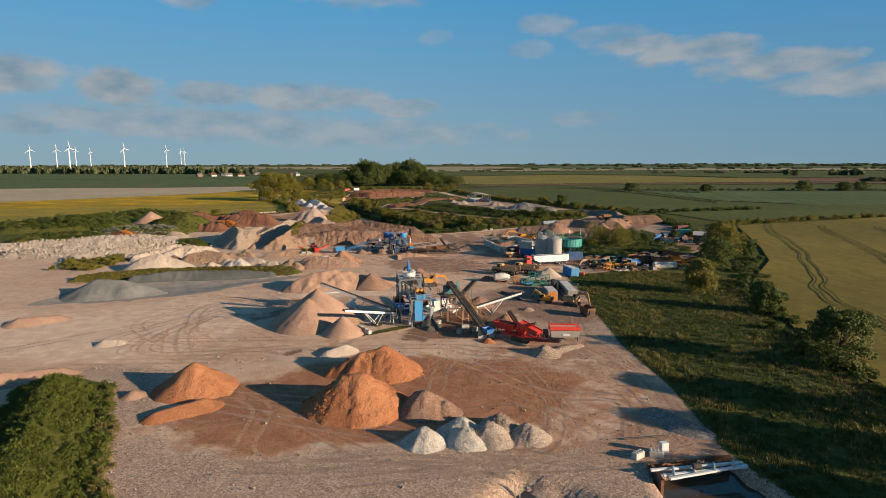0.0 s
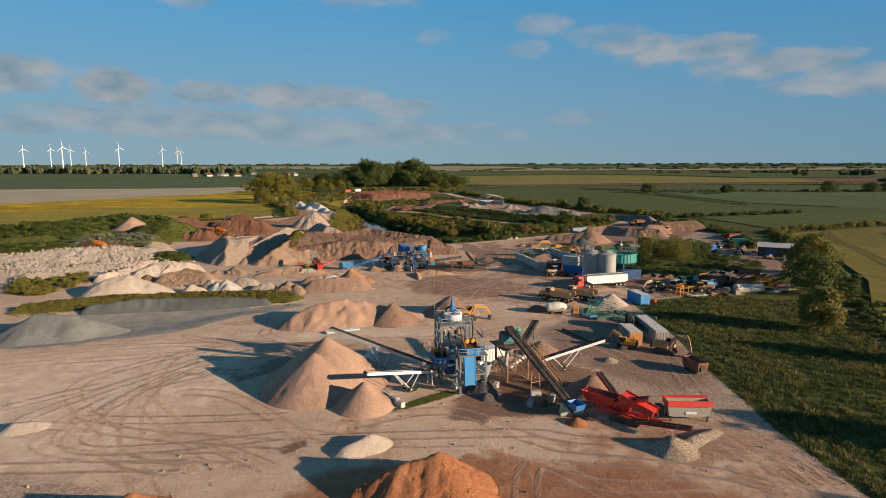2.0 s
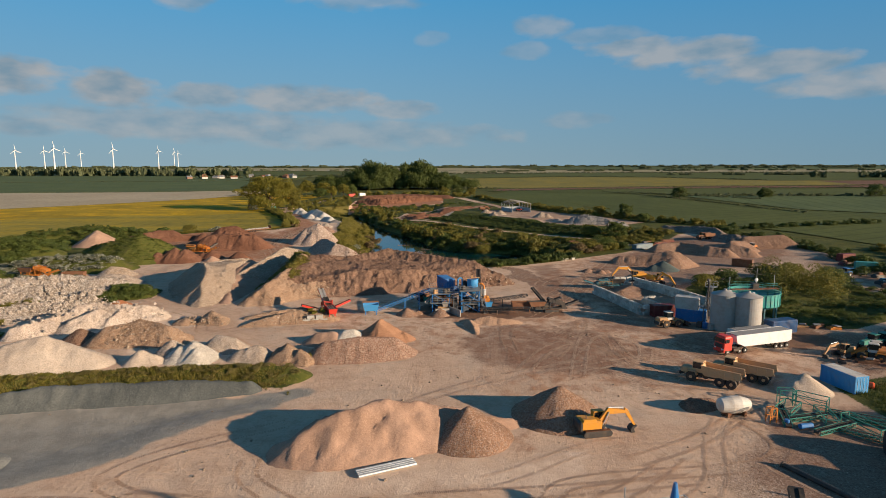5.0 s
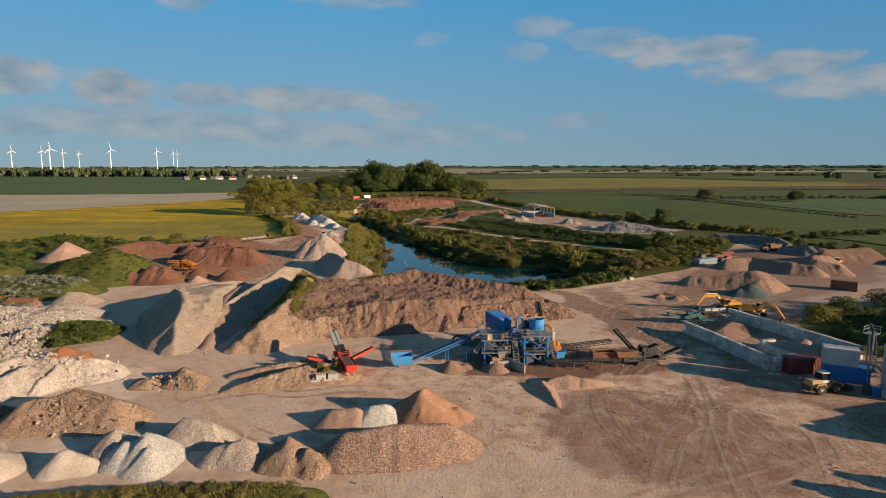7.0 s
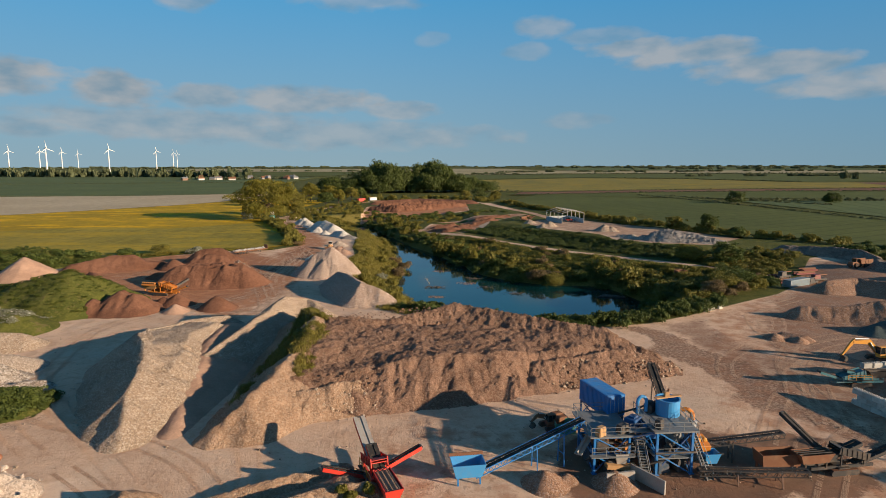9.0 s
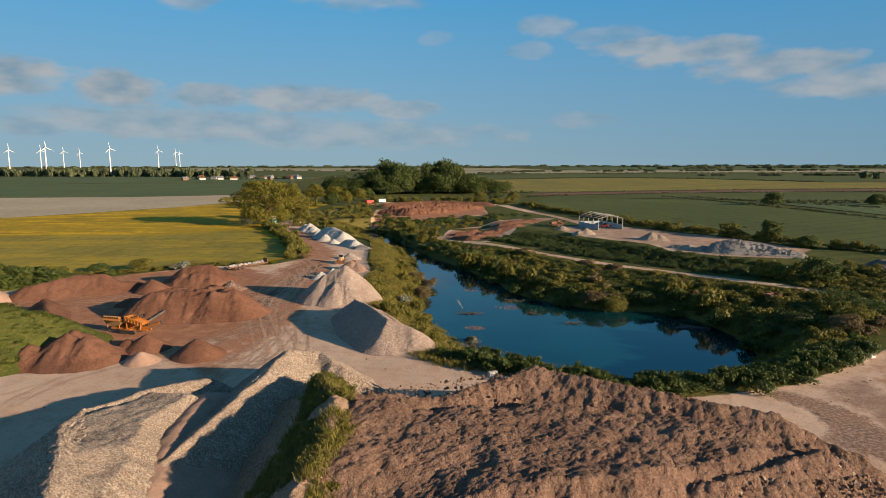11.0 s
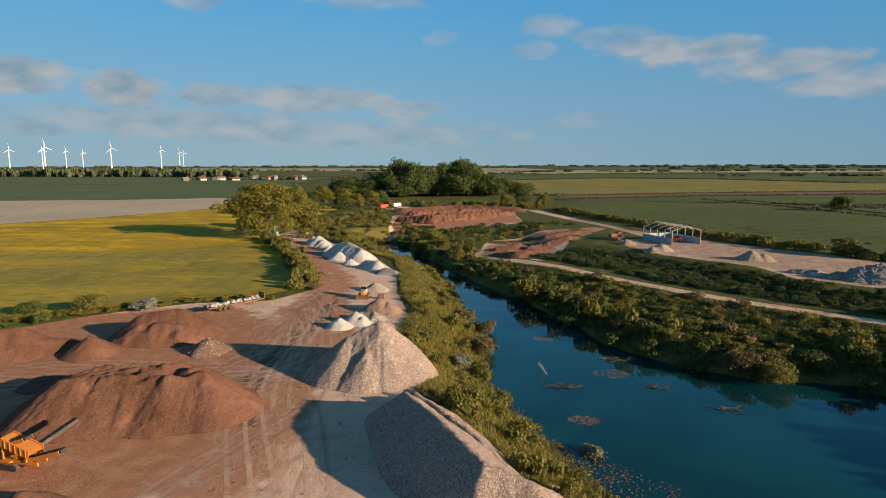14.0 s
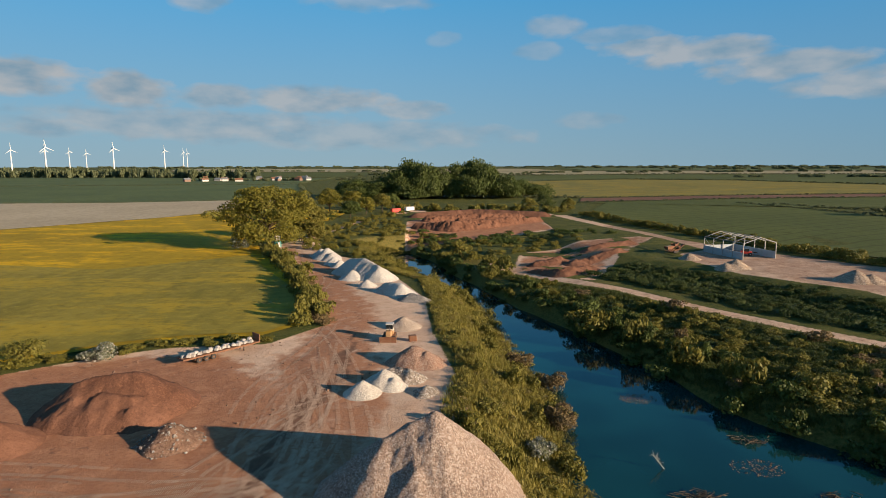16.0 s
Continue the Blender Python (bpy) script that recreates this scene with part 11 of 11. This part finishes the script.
# ---- loose stones, rubble, driftwood ----
def on_heap(lines, slope, n, r0, r1, seed, lift=0.0):
    """Spots for stones over a heap given by its crests."""
    g_ = np.random.default_rng(seed)
    A = np.array([(*l, *l) if len(l) == 3 else l for l in lines], float)
    k = g_.integers(len(A), size=n)
    t, a = g_.uniform(0, 1, n), g_.uniform(0, 6.28, n)
    d = (A[k, 2] + t * (A[k, 5] - A[k, 2])) / slope * np.sqrt(g_.uniform(0, 1.25, n))
    x, y = A[k, 0] + t * (A[k, 3] - A[k, 0]) + d * np.cos(a), A[k, 1] + t * (A[k, 4] - A[k, 1]) + d * np.sin(a)
    z = np.zeros(n)
    for cx, cy, ch, ex, ey, eh in A:
        dd, tt = seg_dist(x, y, (cx, cy), (ex, ey))
        z = np.maximum(z, ch + tt * (eh - ch) - slope * dd)
    return np.stack([x, y, ground_z(x, y) + z + lift, r0 + (r1 - r0) * g_.uniform(0, 1, n) ** 3], 1)


g0 = np.random.default_rng(14)
stones("rubble_stone", "broken white concrete and rock on the rubble bank", on_heap([(-190, 214, 3.0, -166, 222, 4.2), (-166, 222, 4.2, -138, 242, 4.4), (-138, 242, 4.6, -126, 252, 3.6), (-158, 214, 2.6, -140, 220, 3.4), (-140, 220, 3.4, -128, 232, 2.8), (-128, 232, 2.8, -119, 244, 3.8), (-130, 206, 2.0, -120, 216, 2.6), (-120, 216, 2.6, -114, 228, 2.2), (-114, 228, 2.2, -109, 242, 2.8)], 0.5, 4200, 0.15, 0.85, 1), RUBBLE, 1)
stones("rubble_stone", "white boulders on the rock ridge", on_heap([(-107.0, 203.0, 2.4, -97.5, 216.0, 5.2), (-97.5, 216.0, 5.2, -87.0, 218.4, 3.6), (-103.5, 218.0, 3.0, -98.5, 220.0, 3.6)], 0.8, 300, 0.1, 0.5, 2), WHITE_ROCK, 2)
stones("ridge_stone", "boulders and cobbles in the overburden ridge", on_heap([(-62.0, 263.5, 7.4, -38.5, 271.0, 7.8), (-38.5, 271.0, 7.8, -13.0, 261.8, 5.6), (-27.0, 250.0, 3.4, -3.5, 255.5, 1.6), (-59, 242.5, 4.2, -33.0, 250.0, 5.0)], 0.76, 3600, 0.07, 0.36, 3), SOIL, 3)
stones("ridge_stone", "pale boulders at the foot of the overburden ridge", on_heap([(-27.0, 250.0, 3.2, -11.0, 256.5, 3.6), (-11, 256.5, 3.6, -3, 255.5, 1.2), (-60, 240, 3.2, -47, 244.5, 2.6)], 0.7, 900, 0.09, 0.42, 13), GRAVEL_TAN, 13)
stones("ridge_stone", "cobbles on the reject stone ridge", on_heap([(-81.0, 231.0, 2.2, -84.5, 244.0, 6.3), (-84.5, 244.0, 6.3, -88.5, 252.0, 6.8), (-88.5, 252.0, 6.8, -94.5, 266.0, 4.6), (-77.5, 265.0, 4.8, -73.4, 280.5, 7.3)], 0.72, 5000, 0.07, 0.2, 4, 0.05), GRAVEL_PALE, 4)
for k, (crests, slope_, n_, mat_, text) in enumerate(((ROAD_PILE, 0.88, 4200, GRAVEL_ROAD, "stones over the high pinkish gravel pile"), (LONG_PILE, 0.76, 3600, GRAVEL_ROAD, "stones over the long grey gravel pile"),
                                                      ([(-43.4, 191.2, 2.8, -37.6, 192.4, 3.4), (-37.6, 192.4, 3.4, -31.6, 193.4, 2.9)], 0.7, 2200, GRAVEL_PINK, "pebbles over the pink gravel pile"), ([(-66.4, 190.8, 3.2), (-68.6, 190.2, 2.4), (-65.4, 188.8, 2.3), (-71.0, 192.6, 2.8)], 0.74, 1200, CHALK, "white stones over the heaps by the berm"),
                                                      ([(-2.2, 68.2, 2.1), (2.9, 68.3, 2.1), (2.3, 70.9, 2.3)], 0.78, 1500, CHALK, "white stones over the small heaps"), ([(5.9, 69.2, 2.2), (7.4, 71.6, 2.4), (10.6, 69.6, 2.1)], 0.78, 1300, GRAVEL_PALE, "pale stones over the small heaps"), ([(-87.0, 200.2, 2.8, -81.6, 202.2, 4.1), (-81.6, 202.2, 4.1, -75.6, 200.8, 3.0)], 0.68, 900, EARTH_TAN, "clods over the brown pile"),
                                                      ([(-16.8, 79.0, 1.8, -13.6, 79.4, 4.7), (-13.6, 79.4, 4.7, -7.6, 77.2, 1.8)], 0.72, 700, SAND_ORANGE, "clods of orange sand round the large pile"), ([(-17.8, 91.8, 1.2, -9.4, 93.2, 4.5)], 0.74, 500, SAND_ORANGE, "clods of orange sand round the cut pile"))):
    stones("heap_stone", text, on_heap(crests, slope_, n_, 0.05, 0.13 if k < 6 else 0.22, 40 + k, 0.02), mat_, 40 + k)
sx_, sy_ = g0.uniform(-60, 38, 9000), g0.uniform(46, 104, 9000)
ok_ = (np.max([inside(sx_, sy_, p) for p in GRAVELS[:2]], axis=0)) & (fbm(sx_ / 7, sy_ / 7, 91) > -0.1)
sx_, sy_ = sx_[ok_], sy_[ok_]
stones("ground_stone", "loose pebbles on the gravel apron", np.stack([sx_, sy_, ground_z(sx_, sy_), 0.04 + 0.1 * g0.uniform(size=len(sx_)) ** 3], 1), GRAVEL_PALE, 60)
stones("heap_stone", "stones round the small soil heap", on_heap([(-108.8, 355.6, 2.7)], 0.72, 160, 0.1, 0.35, 5), GREY_STONE, 5)
stones("rubble_stone", "grey rocks on the plateau rock pile", on_heap([(52.0, 417.0, 3.8, 57.0, 415.5, 5.0), (57.0, 415.5, 5.0, 76.0, 403.0, 1.4)], 0.66, 380, 0.2, 0.7, 6), GREY_STONE, 6)
stones("ridge_stone", "stones on the brown soil piles", on_heap([(-87.0, 200.2, 2.8, -75.6, 200.8, 3.4), (-63.5, 211.8, 0.8, -49.4, 216.8, 2.5), (-78, 214, 1.5, -70, 213.6, 1.4)], 0.68, 420, 0.08, 0.35, 7), GRAVEL_TAN, 7)
g_ = np.random.default_rng(8)
for k, (n, x0, x1, y0, y1, mat_, text) in enumerate(((1700, -62, 36, 46, 165, GRAVEL_TAN, "loose stones scattered over the yard"), (1600, -125, 30, 165, 300, GRAVEL_TAN, "stones along the haul roads"), (1500, -150, -60, 290, 420, SOIL, "clods of soil on the floor of the west yard"),
                                                      (600, -40, 34, 60, 100, GRAVEL_PINK, "clods of red sand round the orange piles"))):
    x, y = g_.uniform(x0, x1, n), g_.uniform(y0, y1, n)
    ok = inside(x, y, YARD) & (fbm(x / 12, y / 12, 61 + k) > -0.06)
    x, y = x[ok], y[ok]
    stones("ground_stone", text, np.stack([x, y, ground_z(x, y), 0.05 + 0.2 * g_.uniform(size=len(x)) ** 4], 1), mat_, 80 + k)


# ---- wheel tracks pressed in the sand ----
ROUTES = [[(-95, 92), (-62, 116), (-47, 133), (-48, 150), (-42, 167), (-20, 175), (5, 188), (12, 212), (15, 250), (25, 285), (45, 308), (62, 340)], [(-110, 128), (-62, 138), (-30, 143), (0, 150), (15, 160), (20, 185), (12, 212)],
          [(-66, 100), (-34, 104), (-8, 103), (6, 98), (24, 92), (30, 76), (30, 62)], [(-52, 92), (-38, 80), (-22, 70), (-4, 64), (12, 66), (22, 76), (20, 90), (6, 97), (-4, 86)], [(12, 200), (-12, 206), (-40, 207), (-60, 206), (-74, 222), (-96, 241), (-113, 268), (-111, 289), (-98, 310), (-93, 340)],
          [(-90, 295), (-90, 335), (-95, 370), (-99, 400), (-107, 440), (-117, 466), (-130, 500), (-140, 530)], [(-150, 340), (-128, 345), (-105, 342), (-94, 352), (-98, 390)], [(-100, 410), (-92, 378), (-90, 340), (-82, 300), (-88, 285)], [(22, 160), (28, 140), (26, 115), (30, 95), (31, 75)],
          [(-20, 150), (-45, 140), (-58, 122), (-50, 106), (-30, 100)], [(-6, 184), (6, 200), (16, 196), (14, 180), (0, 176)], [(-5, 214), (8, 226), (18, 236), (20, 262), (40, 274), (66, 282)]]


def smooth_line(pts, n=24):
    """Points along a soft curve through pts."""
    P = np.array([pts[0], *pts, pts[-1]], float)
    t = np.linspace(0, 1, n, endpoint=False)[:, None]
    out = [0.5 * (2 * b + (c - a) * t + (2 * a - 5 * b + 4 * c - d) * t * t + (3 * b - a - 3 * c + d) * t**3) for a, b, c, d in zip(P, P[1:], P[2:], P[3:])]
    return np.concatenate(out)


def wheel_prints(label, material, count, seed, width, gauge, pitch):
    g = np.random.default_rng(seed)
    quads = []
    for _ in range(count):
        L = smooth_line([(x + g.normal() * 5.5, y + g.normal() * 5.5) for x, y in ROUTES[g.integers(len(ROUTES))]])
        along_ = np.concatenate([[0], np.cumsum(np.hypot(*np.diff(L, axis=0).T))])
        start = g.uniform(0, along_[-1] * 0.75)
        s_ = np.arange(start, min(along_[-1] - 1, start + g.uniform(18, 75)), pitch)
        if len(s_) < 8:
            continue
        x, y = np.interp(s_, along_, L[:, 0]), np.interp(s_, along_, L[:, 1])
        dx, dy = np.gradient(x), np.gradient(y)
        m = np.hypot(dx, dy) + 1e-9
        dx, dy = dx / m, dy / m
        for side in (-1, 1):
            cx, cy = x - dy * side * gauge / 2, y + dx * side * gauge / 2
            ok = inside(cx, cy, YARD) & (g.uniform(size=len(cx)) < 0.9)
            a, w = pitch * 0.40, width / 2
            corner = [(-a, -w), (a - 0.08, -w), (a + 0.08, w), (-a + 0.16, w)]
            q = np.stack([np.stack([cx + u * dx - v * dy, cy + u * dy + v * dx], -1) for u, v in corner], 1)[ok]
            quads.append(q)
    Q = np.concatenate(quads)
    z = ground_z(Q[..., 0], Q[..., 1]) + 0.035
    tagged(part("wheel_track", quads_mesh("wheel_track", np.concatenate([Q, z[..., None]], -1)), material), label, "wheel tracks", kind="stuff")


wheel_prints("broad loader tyre prints pressed in the sand", PRINT_DARK, 70, 1, 0.6, 2.3, 0.22)
wheel_prints("dark damp tyre prints across the yard", PRINT_DAMP, 40, 2, 0.5, 2.1, 0.2)
wheel_prints("pale dried tyre prints across the yard", PRINT_PALE, 9, 3, 0.5, 2.2, 0.2)
br = Shape().tube((0.4, 0, -0.6), (-1.6, 0.3, 1.9), 0.09, 0.04, 6)
for k in range(11):
    t = 0.35 + 0.06 * k
    base_ = Vector((0.4 - 2.0 * t, 0.3 * t, -0.6 + 2.5 * t))
    tip = base_ + Vector((g_.uniform(-0.9, 0.5), g_.uniform(-0.5, 0.5), g_.uniform(0.3, 0.9)))
    br.tube(base_, tip, 0.035, 0.012, 5)
    br.tube(base_.lerp(tip, 0.6), tip + Vector((g_.uniform(-0.3, 0.3), 0, -0.25)), 0.02, 0.01, 4)
tagged(part("dead_branch", br, PLANK, at=pose(-45.2, 362.8, WATER_Z)), "bare pale dead branch leaning out of the water", "branch")
for x, y, n in ((-43.4, 356.2, 46), (-30.0, 371.0, 34), (-26.0, 356.0, 26), (-18.0, 346.0, 24)):
    dw = Shape()
    for _ in range(n):
        c = Vector((g_.normal() * 1.6, g_.normal() * 0.6, g_.uniform(0.0, 0.35)))
        a = g_.uniform(0, 3.14)
        d = Vector((math.cos(a), 0.6 * math.sin(a), g_.uniform(-0.15, 0.3))) * g_.uniform(0.3, 1.0)
        dw.tube(c - d, c + d, 0.06, 0.025, 5)
    tagged(part("driftwood", dw, BARK, at=pose(x, y, WATER_Z)), "raft of brown driftwood and twigs lying on the water", "driftwood")
tagged(part("moored_raft", Shape().box((0, 0, 0.2), (6.0, 0.7, 0.4), 0.2).box((1.0, 1.2, 0.2), (7.0, 0.5, 0.4), -0.1).box((-1.5, -0.8, 0.15), (4.0, 0.5, 0.3), 0.4), DARK_STEEL, at=pose(11.0, 341.0, WATER_Z, 0, 0, -25)), "dark timbers floating at the water's edge", "timber")

# brown weed lying just under the surface along the west bank
for k, (x, y, r) in enumerate(((-45.7, 330.6, 2.6), (-44.4, 325.6, 3.0), (-41.0, 321, 4.2), (-30, 312, 4.0), (-42.7, 341.9, 1.8), (-41.2, 387, 2.2), (-32.6, 363.2, 2.4))):
    n = 260
    a, d = g_.uniform(0, 6.28, n), r * np.sqrt(g_.uniform(0, 1, n))
    stones("water_weed", "mat of brown weed floating near the bank", np.stack([x + d * np.cos(a) * 1.5, y + d * np.sin(a), np.full(n, WATER_Z - 0.07), 0.08 + 0.12 * g_.uniform(size=n)], 1), SOIL, 150 + k)
